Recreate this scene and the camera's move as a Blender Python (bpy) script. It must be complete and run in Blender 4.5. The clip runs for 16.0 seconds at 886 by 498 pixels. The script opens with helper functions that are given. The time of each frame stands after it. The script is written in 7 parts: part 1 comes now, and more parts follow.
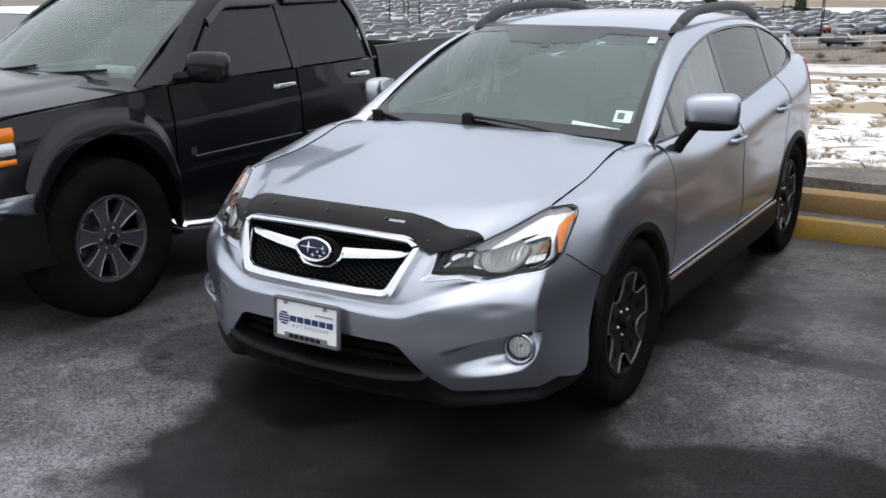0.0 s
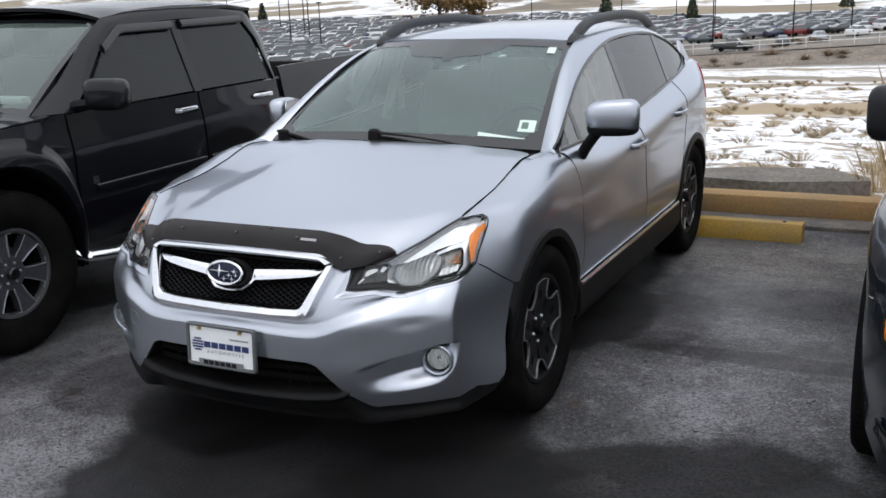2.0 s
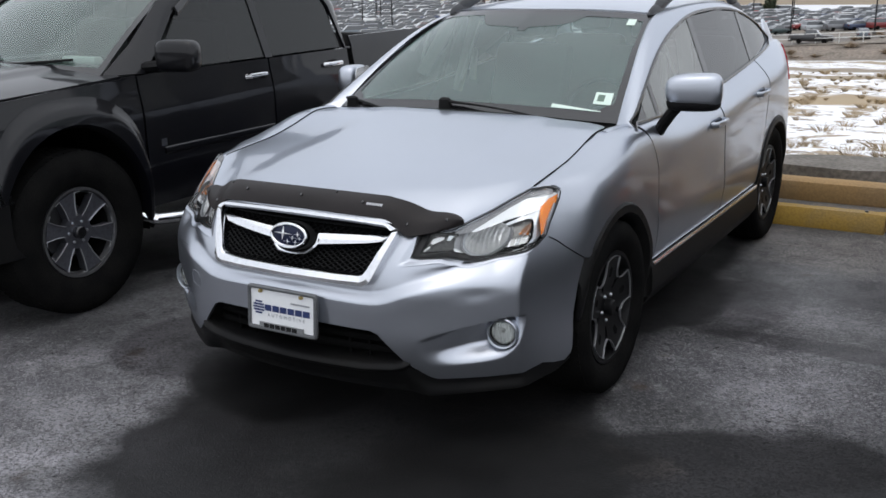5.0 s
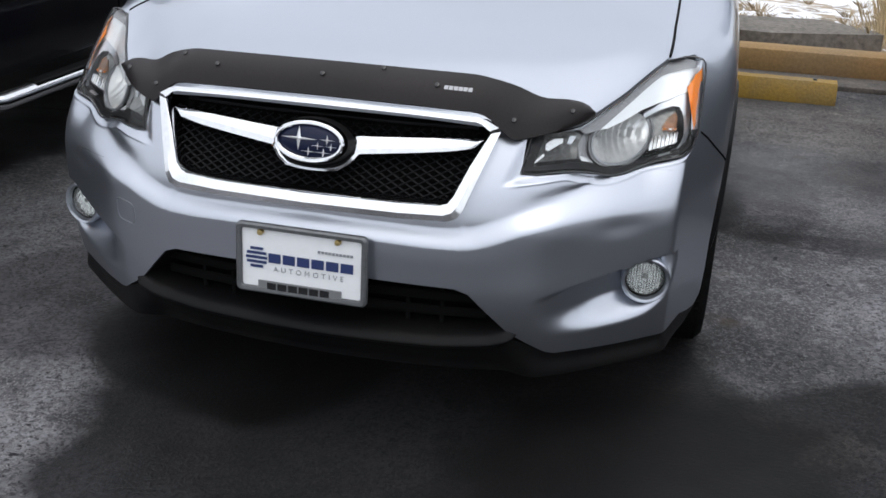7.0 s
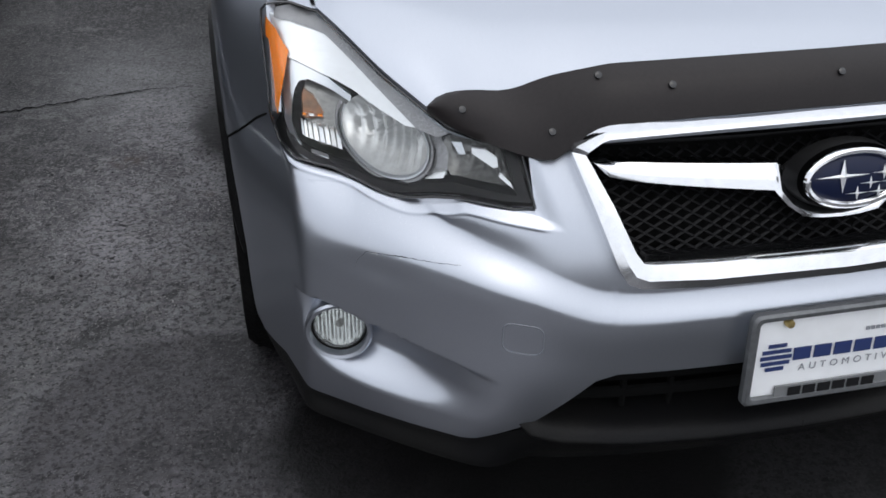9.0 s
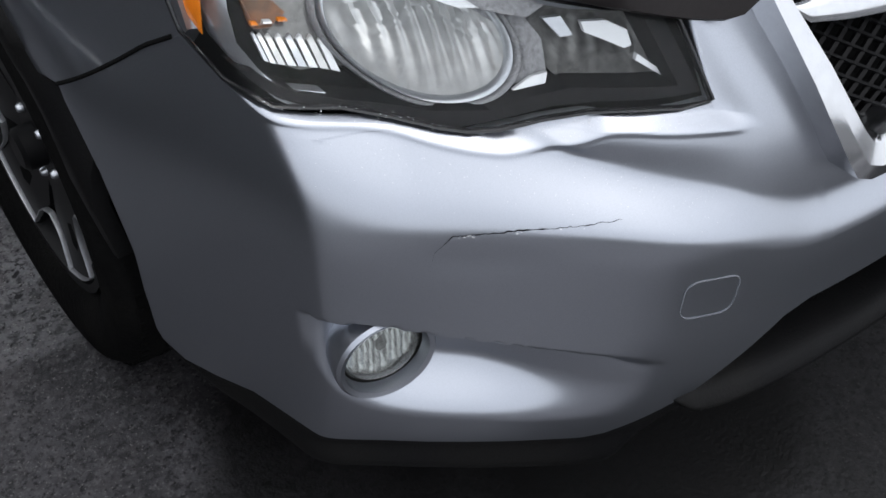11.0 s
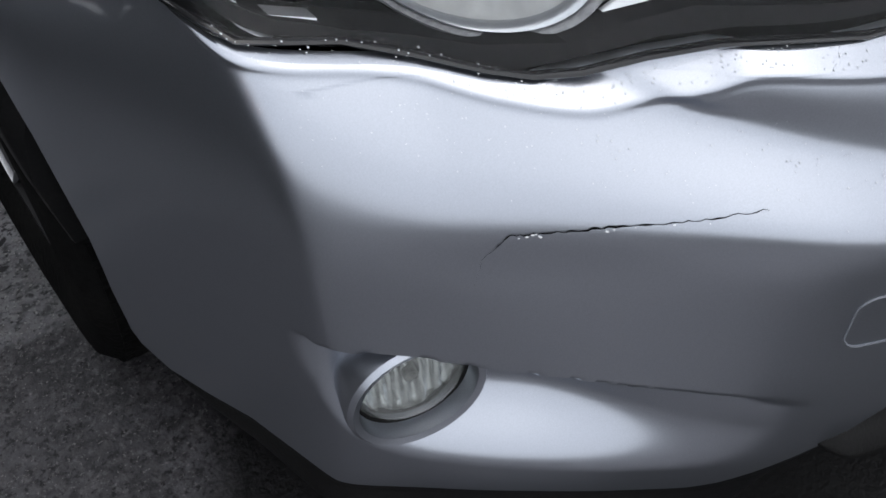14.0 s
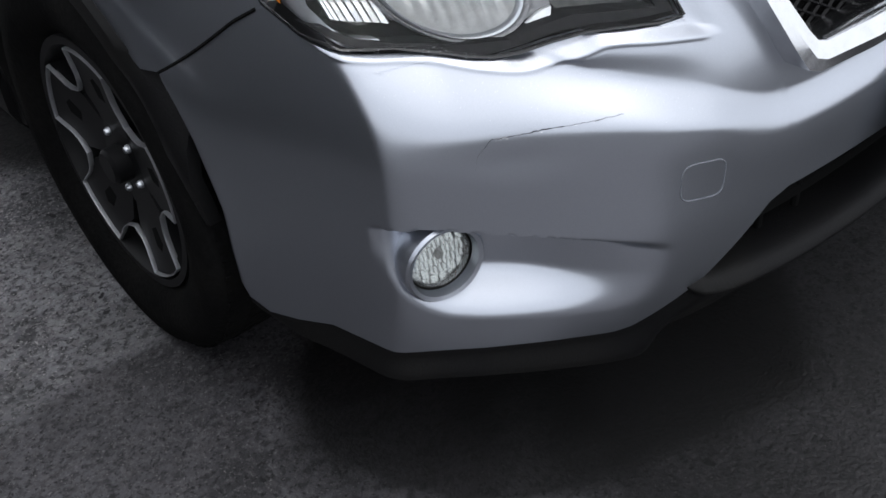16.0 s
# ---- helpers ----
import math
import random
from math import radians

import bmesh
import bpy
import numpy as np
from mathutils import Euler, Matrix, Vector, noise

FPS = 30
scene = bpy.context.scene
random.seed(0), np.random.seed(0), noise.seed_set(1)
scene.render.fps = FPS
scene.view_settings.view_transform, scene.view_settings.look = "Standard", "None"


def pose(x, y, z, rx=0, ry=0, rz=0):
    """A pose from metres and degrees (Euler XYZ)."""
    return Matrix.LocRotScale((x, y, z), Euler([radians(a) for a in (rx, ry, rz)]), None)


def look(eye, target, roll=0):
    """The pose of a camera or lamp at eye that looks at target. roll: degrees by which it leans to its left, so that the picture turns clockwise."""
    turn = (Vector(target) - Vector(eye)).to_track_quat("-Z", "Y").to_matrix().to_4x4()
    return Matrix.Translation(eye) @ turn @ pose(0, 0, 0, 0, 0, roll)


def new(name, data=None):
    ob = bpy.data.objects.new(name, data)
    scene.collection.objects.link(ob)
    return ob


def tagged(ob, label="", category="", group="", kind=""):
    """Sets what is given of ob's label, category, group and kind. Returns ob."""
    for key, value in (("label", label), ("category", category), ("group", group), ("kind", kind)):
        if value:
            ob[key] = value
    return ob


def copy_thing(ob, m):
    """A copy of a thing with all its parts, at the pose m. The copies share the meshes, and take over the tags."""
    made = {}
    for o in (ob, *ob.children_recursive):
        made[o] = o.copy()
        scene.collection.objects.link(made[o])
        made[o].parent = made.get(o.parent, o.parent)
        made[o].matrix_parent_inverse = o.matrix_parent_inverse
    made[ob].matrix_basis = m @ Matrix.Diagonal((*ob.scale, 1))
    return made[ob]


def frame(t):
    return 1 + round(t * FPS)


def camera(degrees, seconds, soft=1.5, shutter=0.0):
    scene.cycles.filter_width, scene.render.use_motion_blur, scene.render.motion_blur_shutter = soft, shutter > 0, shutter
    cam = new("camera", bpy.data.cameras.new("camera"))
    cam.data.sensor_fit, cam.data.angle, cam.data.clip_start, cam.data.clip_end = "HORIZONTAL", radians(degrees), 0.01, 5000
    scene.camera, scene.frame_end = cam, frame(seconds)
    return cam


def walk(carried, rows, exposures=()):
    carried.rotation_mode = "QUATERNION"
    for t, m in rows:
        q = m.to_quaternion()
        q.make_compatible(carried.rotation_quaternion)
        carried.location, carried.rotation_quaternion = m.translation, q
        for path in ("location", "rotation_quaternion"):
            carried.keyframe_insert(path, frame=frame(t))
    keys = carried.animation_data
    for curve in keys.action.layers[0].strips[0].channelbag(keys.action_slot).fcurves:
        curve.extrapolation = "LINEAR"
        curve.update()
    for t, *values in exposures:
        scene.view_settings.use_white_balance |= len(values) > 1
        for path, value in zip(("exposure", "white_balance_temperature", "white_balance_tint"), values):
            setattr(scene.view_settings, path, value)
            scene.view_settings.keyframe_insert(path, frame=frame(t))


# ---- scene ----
cam = camera(47.19, 16.0, soft=1.6)
ROWS = [
    (0.0, 2.3103, -3.6818, 1.7460, 74.25, 0.65, 31.96),
    (0.5, 2.3113, -3.6845, 1.7452, 74.97, 1.20, 31.50),
    (1.0, 2.3134, -3.6807, 1.7426, 74.99, 0.94, 30.13),
    (1.5, 2.3236, -3.6732, 1.7471, 75.13, 1.82, 26.80),
    (2.0, 2.3183, -3.6903, 1.7393, 75.05, 2.31, 26.44),
    (2.5, 2.3004, -3.6796, 1.7324, 74.85, 2.12, 26.75),
    (3.0, 2.2793, -3.6409, 1.7268, 73.91, 1.70, 23.73),
    (3.5, 2.2616, -3.6680, 1.7373, 74.49, 1.15, 24.85),
    (4.0, 2.2682, -3.6886, 1.7352, 75.69, 0.41, 28.82),
    (4.5, 2.2864, -3.6734, 1.7335, 75.03, 0.85, 30.81),
    (4.7, 2.2931, -3.6542, 1.7139, 74.66, 0.92, 30.84),
    (6.8, 1.0073, -2.9889, 1.3335, 70.71, -1.39, 17.55),
    (7.0, 0.8327, -2.8736, 1.4030, 66.84, -1.70, 15.54),
    (7.3, 0.5420, -2.7898, 1.4562, 64.97, 0.04, 10.78),
    (7.5, 0.3513, -2.7406, 1.4603, 64.74, -0.51, 8.90),
    (8.0, -0.0713, -2.4566, 1.4290, 63.70, 1.23, 6.87),
    (8.3, -0.3206, -2.3143, 1.4330, 61.43, 0.05, 4.28),
    (8.5, -0.4886, -2.2360, 1.4311, 60.23, 0.37, 0.59),
    (8.8, -0.7372, -2.1294, 1.4286, 58.30, -0.42, -7.26),
    (9.0, -0.8788, -2.0483, 1.4216, 58.44, -0.44, -12.64),
    (9.3, -1.0472, -1.9100, 1.4140, 57.87, -0.65, -21.66),
    (9.5, -1.1507, -1.8354, 1.4066, 57.41, -1.57, -25.80),
    (9.8, -1.3052, -1.7740, 1.3943, 57.53, -2.31, -33.48),
    (10.0, -1.3502, -1.7082, 1.3817, 56.24, -2.80, -35.89),
    (10.2, -1.3185, -1.5935, 1.3673, 51.39, -1.51, -38.17),
    (12.3, -0.9623, -1.0820, 1.0111, 44.66, -0.60, -39.27),
    (12.5, -0.9613, -1.0777, 1.0129, 44.30, -0.81, -39.64),
    (13.0, -0.9532, -1.0773, 1.0187, 43.72, 0.14, -39.24),
    (13.5, -0.9596, -1.0606, 1.0339, 42.79, 1.04, -37.76),
    (14.0, -0.9644, -1.0588, 1.0454, 42.90, 1.94, -35.98),
    (14.5, -0.9621, -1.0753, 1.0502, 43.61, 2.95, -34.24),
    (15.0, -0.9749, -1.0823, 1.0534, 44.42, 2.85, -33.96),
    (15.5, -1.0666, -1.1811, 1.1088, 46.04, 2.00, -35.76),
    (15.8, -1.2314, -1.3410, 1.1745, 50.15, 2.30, -39.34),
    (16.0, -1.3630, -1.4625, 1.2096, 52.44, 4.15, -41.79),
]
walk(cam, [(t, pose(x, y, z, rx, ry, rz)) for t, x, y, z, rx, ry, rz in ROWS],
     [(0, .04), (2.5, -.05), (3.5, -.03), (4.5, -.12), (7, .04), (8.5, .03), (10, -.02), (12.4, .06), (13, .05), (14, 0), (15.5, .01), (16, .13)])

# ---- light: an overcast winter day ----
world = bpy.data.worlds.new("overcast_sky")
scene.world = world
world.use_nodes = True
nt = world.node_tree
nt.nodes.clear()
w_out = nt.nodes.new("ShaderNodeOutputWorld")
w_bg = nt.nodes.new("ShaderNodeBackground")
w_sky = nt.nodes.new("ShaderNodeTexSky")
w_sky.sky_type = "NISHITA"
w_sky.sun_disc = False
w_sky.sun_elevation = radians(76)
w_sky.sun_rotation = radians(160)
w_sky.dust_density = 5.0
w_sky.air_density = 1.0
w_hsv = nt.nodes.new("ShaderNodeHueSaturation")   # cloud takes most of the blue out
w_hsv.inputs["Saturation"].default_value = 0.35
w_bg.inputs["Strength"].default_value = 0.27
nt.links.new(w_sky.outputs[0], w_hsv.inputs["Color"])
w_mix = nt.nodes.new("ShaderNodeMix")        # an even deck of cloud over the sky
w_mix.data_type = "RGBA"
w_mix.inputs["Factor"].default_value = 0.8
w_mix.inputs["B"].default_value = (4.3, 4.5, 4.9, 1)
nt.links.new(w_hsv.outputs[0], w_mix.inputs["A"])
nt.links.new(w_mix.outputs["Result"], w_bg.inputs[0])
nt.links.new(w_bg.outputs[0], w_out.inputs[0])
sun = new("sun", bpy.data.lights.new("sun", "SUN"))
sun.data.energy = 0.5
sun.data.angle = radians(100)
sun.data.color = (0.96, 0.985, 1.0)
sun.matrix_world = look((.8, -1.5, 10), (0, 0, 0))

# ---- materials ----
def material(name, colour, rough=0.5, metal=0.0, spots=None, grain=0.0, scale=40.0, bump=0.0, coat=0.0, flake=0.0, amount=0.5, spot_scale=3.0, spec=0.5):
    """A surface with a colour, a second colour in stains (spots), fine grain and relief."""
    m = bpy.data.materials.new(name)
    m.use_nodes = True
    n, l = m.node_tree.nodes, m.node_tree.links
    b = n["Principled BSDF"]
    b.inputs["Base Color"].default_value = (*colour, 1)
    b.inputs["Roughness"].default_value = rough
    b.inputs["Metallic"].default_value = metal
    b.inputs["Coat Weight"].default_value = coat
    b.inputs["Coat Roughness"].default_value = 0.04
    b.inputs["Specular IOR Level"].default_value = spec
    co = n.new("ShaderNodeTexCoord")
    out = None
    if spots or grain:
        big = n.new("ShaderNodeTexNoise")
        big.inputs["Scale"].default_value = spot_scale
        big.inputs["Detail"].default_value = 6
        l.new(co.outputs["Object"], big.inputs["Vector"])
        ramp = n.new("ShaderNodeValToRGB")
        ramp.color_ramp.elements[0].position = 1 - amount - 0.12
        ramp.color_ramp.elements[1].position = 1 - amount + 0.12
        ramp.color_ramp.elements[0].color = (*colour, 1)
        ramp.color_ramp.elements[1].color = (*(spots or colour), 1)
        l.new(big.outputs["Fac"], ramp.inputs["Fac"])
        out = ramp.outputs["Color"]
    if grain or bump or flake:
        fine = n.new("ShaderNodeTexNoise")
        fine.inputs["Scale"].default_value = scale
        fine.inputs["Detail"].default_value = 4
        l.new(co.outputs["Object"], fine.inputs["Vector"])
        if grain:
            mul = n.new("ShaderNodeMapRange")
            mul.inputs["From Min"].default_value, mul.inputs["From Max"].default_value = 0.3, 0.7
            mul.inputs["To Min"].default_value, mul.inputs["To Max"].default_value = 1 - grain, 1 + grain
            l.new(fine.outputs["Fac"], mul.inputs["Value"])
            mix = n.new("ShaderNodeMix")
            mix.data_type, mix.blend_type = "RGBA", "MULTIPLY"
            mix.inputs["Factor"].default_value = 1
            l.new(out, mix.inputs["A"])
            l.new(mul.outputs["Result"], mix.inputs["B"])
            out = mix.outputs["Result"]
        if bump:
            bp = n.new("ShaderNodeBump")
            bp.inputs["Strength"].default_value = bump
            bp.inputs["Distance"].default_value = 0.01
            l.new(fine.outputs["Fac"], bp.inputs["Height"])
            l.new(bp.outputs["Normal"], b.inputs["Normal"])
    if out:
        l.new(out, b.inputs["Base Color"])
    return m


def glass(name, tint, alpha, rough=0.02, haze=0.0, film=(0.6, 0.68, 0.65), ior=1.5):
    """Tinted pane: a mix of clear and reflecting surface."""
    m = bpy.data.materials.new(name)
    m.use_nodes = True
    n, l = m.node_tree.nodes, m.node_tree.links
    n.clear()
    o = n.new("ShaderNodeOutputMaterial")
    tr = n.new("ShaderNodeBsdfTransparent")
    tr.inputs["Color"].default_value = (*tint, 1)
    gl = n.new("ShaderNodeBsdfGlossy")
    gl.inputs["Roughness"].default_value = rough
    gl.inputs["Color"].default_value = (1, 1, 1, 1)
    fr = n.new("ShaderNodeFresnel")
    fr.inputs["IOR"].default_value = ior
    mr = n.new("ShaderNodeMapRange")
    mr.inputs["To Min"].default_value, mr.inputs["To Max"].default_value = alpha, 1
    l.new(fr.outputs[0], mr.inputs["Value"])
    mx = n.new("ShaderNodeMixShader")
    l.new(mr.outputs[0], mx.inputs[0])
    l.new(tr.outputs[0], mx.inputs[1])
    l.new(gl.outputs[0], mx.inputs[2])
    last = mx.outputs[0]
    if haze:    # a pale film, thicker in places: dirt, with the sky's reflection painted in
        df = n.new("ShaderNodeBsdfDiffuse")
        df.inputs["Color"].default_value = (*film, 1)
        co = n.new("ShaderNodeTexCoord")
        nz = n.new("ShaderNodeTexNoise")
        nz.inputs["Scale"].default_value = 3.5
        nz.inputs["Detail"].default_value = 6
        l.new(co.outputs["Object"], nz.inputs["Vector"])
        hr = n.new("ShaderNodeMapRange")
        hr.inputs["From Min"].default_value, hr.inputs["From Max"].default_value = .3, .75
        hr.inputs["To Min"].default_value, hr.inputs["To Max"].default_value = haze * .8, haze * 1.3
        l.new(nz.outputs["Fac"], hr.inputs["Value"])
        hx = n.new("ShaderNodeMixShader")
        l.new(hr.outputs[0], hx.inputs[0])
        l.new(last, hx.inputs[1])
        l.new(df.outputs[0], hx.inputs[2])
        last = hx.outputs[0]
    l.new(last, o.inputs[0])
    return m


M_SILVER = material("silver_paint", (0.465, 0.49, 0.54), 0.32, 0.96, grain=0.05, scale=900, coat=0.65, spots=(0.452, 0.476, 0.525), spot_scale=2)
M_SILVER.node_tree.nodes["Principled BSDF"].inputs["Specular Tint"].default_value = (0.8, 0.84, 0.9, 1)
M_BLACKPAINT = material("black_paint", (0.003, 0.0032, 0.005), 0.4, 0.0, spec=0.08, coat=0.65, grain=0.1, scale=60, spots=(0.006, 0.006, 0.007))
M_BLUEPAINT = material("dark_blue_paint", (0.007, 0.010, 0.014), 0.35, 0.0, spec=.15, coat=0.9, grain=0.1, scale=60)
M_PLASTIC = material("black_plastic", (0.0055, 0.0055, 0.006), 0.5, grain=0.25, scale=300, bump=0.1, spots=(0.008, 0.0078, 0.0076), spot_scale=6, spec=0.13)
M_MIRRORCAP = material("satin_mirror_cap", (.007, .007, .008), .38, spec=.35, grain=.1, scale=80)
M_MESH = material("grille_black", (0.0025, 0.0025, 0.003), 0.55, spec=0.16)
M_ALLOY = material("bright_alloy", (0.62, 0.63, 0.65), 0.28, 0.6, grain=0.06, scale=60)
M_GLOSSBLACK = material("gloss_black", (0.008, 0.008, 0.009), 0.2, coat=0.3)
M_DEFLECTOR = material("smoked_acrylic", (0.0125, 0.0102, 0.0102), 0.46, grain=0.12, scale=200, spots=(0.017, 0.014, 0.014), spot_scale=4, spec=0.24)
M_CHROME = material("chrome", (0.75, 0.76, 0.78), 0.12, 1.0, grain=0.04, scale=60)
M_BRUSHED = material("satin_silver", (0.55, 0.57, 0.6), 0.3, 0.9, grain=0.05, scale=200)
M_RUBBER = material("tyre_rubber", (0.0055, 0.0055, 0.0056), 0.85, grain=0.3, scale=120, bump=0.3, spots=(0.0085, 0.0083, 0.008), spot_scale=9, spec=0.03)
# near-black for cracks, joints and hollows, whose shade is in the colour
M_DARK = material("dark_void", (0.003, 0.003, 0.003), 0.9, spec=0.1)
M_WHITE = material("white_enamel", (0.78, 0.79, 0.8), 0.35, grain=0.03, scale=30)
M_NAVY = material("navy_print", (0.02, 0.035, 0.12), 0.4)
M_GREYPRINT = material("grey_print", (0.25, 0.26, 0.28), 0.4)
M_BRASS = material("yellowed_screw", (0.5, 0.38, 0.16), 0.35, 0.9)
M_BLUE = material("badge_blue", (0.004, 0.008, 0.032), 0.35, spec=0.25, coat=0.1)
M_AMBER = material("amber_lens", (0.85, 0.23, 0.004), 0.25, coat=0.5, grain=0.12, scale=150, spots=(0.74, 0.19, 0.004))
M_RED = material("red_lens", (0.42, 0.02, 0.025), 0.2, coat=0.5)
M_FARRED = material("far_red_lens", (0.10, 0.008, 0.01), 0.4)
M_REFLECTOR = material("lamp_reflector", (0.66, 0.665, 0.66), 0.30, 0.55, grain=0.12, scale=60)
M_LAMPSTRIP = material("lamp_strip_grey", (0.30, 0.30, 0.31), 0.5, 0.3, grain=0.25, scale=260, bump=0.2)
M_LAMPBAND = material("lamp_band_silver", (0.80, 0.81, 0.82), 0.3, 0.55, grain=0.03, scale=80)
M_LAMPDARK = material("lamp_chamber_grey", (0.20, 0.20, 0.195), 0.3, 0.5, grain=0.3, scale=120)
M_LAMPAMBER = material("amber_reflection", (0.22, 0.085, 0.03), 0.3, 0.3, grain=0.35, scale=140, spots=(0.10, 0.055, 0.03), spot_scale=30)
M_RIMLIP = material("grey_rim_lip", (.30, .30, .31), .3, .9, grain=.1, scale=60)
# chrome given a darker colour that stands for its dark reflections
M_SPOKE = material("smoked_chrome", (.20, .205, .235), .3, .85, grain=.15, scale=60)
M_WHEELBLACK = material("satin_black_alloy", (0.004, 0.004, 0.0045), 0.5, spec=0.2)
M_WHEELEDGE = material("machined_edge", (0.36, 0.365, 0.38), 0.35, 0.7, grain=0.1, scale=90)
M_RAIL = material("grey_rail", (0.022, 0.0235, 0.027), 0.5, grain=0.12, scale=150)
M_HOUSING = material("lamp_housing_grey", (0.09, 0.09, 0.095), 0.4, 0.2, grain=.15, scale=90)
M_LENS = glass("clear_lens", (0.94, 0.95, 0.95), 0.0, haze=.010, film=(.72, .74, .75), ior=1.25)
M_FOGLENS = glass("fog_lens", (.92, .94, .92), .015, haze=.16, film=(.62, .64, .62))
M_SHADE = glass("sensor_shade_glass", (.02, .024, .024), .03, haze=.06, film=(.40, .50, .47))
M_FOGBOWL = material("fog_lamp_bowl", (0.66, 0.67, 0.67), 0.2, 0.9, grain=0.08, scale=60)
M_WINDSCREEN = glass("windscreen_glass", (0.58, 0.71, 0.68), 0.02, haze=0.115, film=(.48, .69, .64))
M_PRIVACY = glass("privacy_glass", (0.05, 0.055, 0.06), 0.03, haze=0.05, film=(.6, .6, .6), ior=1.38)
M_SIDEGLASS = glass("side_glass", (0.45, 0.52, 0.5), 0.08, haze=0.20, film=(.6, .62, .58))
M_INTERIOR = material("grey_cloth", (0.14, 0.145, 0.145), 0.8, grain=0.2, scale=200, spots=(0.12, 0.12, 0.12))
M_DASH = material("dash_plastic", (0.045, 0.046, 0.047), 0.6, grain=0.15, scale=150)
M_PILLAR = material("pale_trim", (0.60, 0.61, 0.58), 0.7)
M_BELT = material("pale_webbing", (0.80, 0.82, 0.80), 0.7)
M_PAPER = material("paper", (0.8, 0.8, 0.78), 0.7)


# ---- mesh helpers ----
def lerp(a, b, t):
    return a + (b - a) * t


def smooth(t):
    t = min(1.0, max(0.0, t))
    return t * t * (3 - 2 * t)


def table(points):
    """A smooth curve through (u, value) pairs, as a function."""
    us = [p[0] for p in points]
    vs = [p[1] for p in points]
    n = len(points)
    ds = []
    for i in range(n):
        a, b = max(0, i - 1), min(n - 1, i + 1)
        ds.append((vs[b] - vs[a]) / (us[b] - us[a]))

    def f(u):
        if u <= us[0]:
            return vs[0]
        if u >= us[-1]:
            return vs[-1]
        k = 0
        while us[k + 1] < u:
            k += 1
        h = us[k + 1] - us[k]
        t = (u - us[k]) / h
        return ((1 + 2 * t) * (1 - t) ** 2 * vs[k] + t * (1 - t) ** 2 * h * ds[k] + t * t * (3 - 2 * t) * vs[k + 1] + t * t * (t - 1) * h * ds[k + 1])
    return f


def linear(points):
    us = np.array([p[0] for p in points], float)
    vs = np.array([p[1] for p in points], float)
    return lambda u: float(np.interp(u, us, vs))


def part(name, bm, mat, parent=None, label="", sharp=35):
    """Links a bmesh as one mesh object."""
    bmesh.ops.remove_doubles(bm, verts=bm.verts, dist=1e-6)
    bmesh.ops.recalc_face_normals(bm, faces=bm.faces)
    me = bpy.data.meshes.new(name)
    bm.to_mesh(me)
    bm.free()
    me.materials.append(mat)
    for p in me.polygons:
        p.use_smooth = True
    me.set_sharp_from_angle(angle=radians(sharp))
    ob = new(name, me)
    if parent:
        ob.parent = parent
    if label:
        tagged(ob, label)
    return ob


def thing(name, label, category, group="", at=None):
    ob = new(name)
    if at is not None:
        ob.matrix_world = at
    return tagged(ob, label, category, group)


def box(bm, x0, y0, z0, x1, y1, z1, bevel=0.0, m=None):
    r = bmesh.ops.create_cube(bm, size=1)
    vs = r["verts"]
    bmesh.ops.transform(bm, verts=vs, matrix=Matrix.LocRotScale(((x0 + x1) / 2, (y0 + y1) / 2, (z0 + z1) / 2), None, (x1 - x0, y1 - y0, z1 - z0)))
    if bevel:
        es = list({e for v in vs for e in v.link_edges})
        r2 = bmesh.ops.bevel(bm, geom=es, offset=bevel, segments=2, affect="EDGES", profile=0.5)
        vs = list({v for f in r2["faces"] for v in f.verts} | {v for v in vs if v.is_valid})
    if m is not None:
        vs = [v for v in vs if v.is_valid]
        bmesh.ops.transform(bm, verts=vs, matrix=m)
    return bm


def strip(us, lo, hi, n, fn, bm=None, rim=0.0, into=None):
    """A surface fn(u, v) over u in us and v from lo(u) to hi(u), with n rows; its border is folded in by rim towards into(point)."""
    bm = bm or bmesh.new()
    g = [[bm.verts.new(fn(u, lerp(lo(u), hi(u), j / n))) for j in range(n + 1)] for u in us]
    for i in range(len(us) - 1):
        for j in range(n):
            try:
                bm.faces.new((g[i][j], g[i + 1][j], g[i + 1][j + 1], g[i][j + 1]))
            except ValueError:
                pass
    if rim:
        fold(bm, rim, into)
    return bm


def fold(bm, rim, into):
    es = [e for e in bm.edges if len(e.link_faces) == 1]
    r = bmesh.ops.extrude_edge_only(bm, edges=es)
    for v in r["geom"]:
        if isinstance(v, bmesh.types.BMVert):
            v.co += Vector(into(v.co)).normalized() * rim


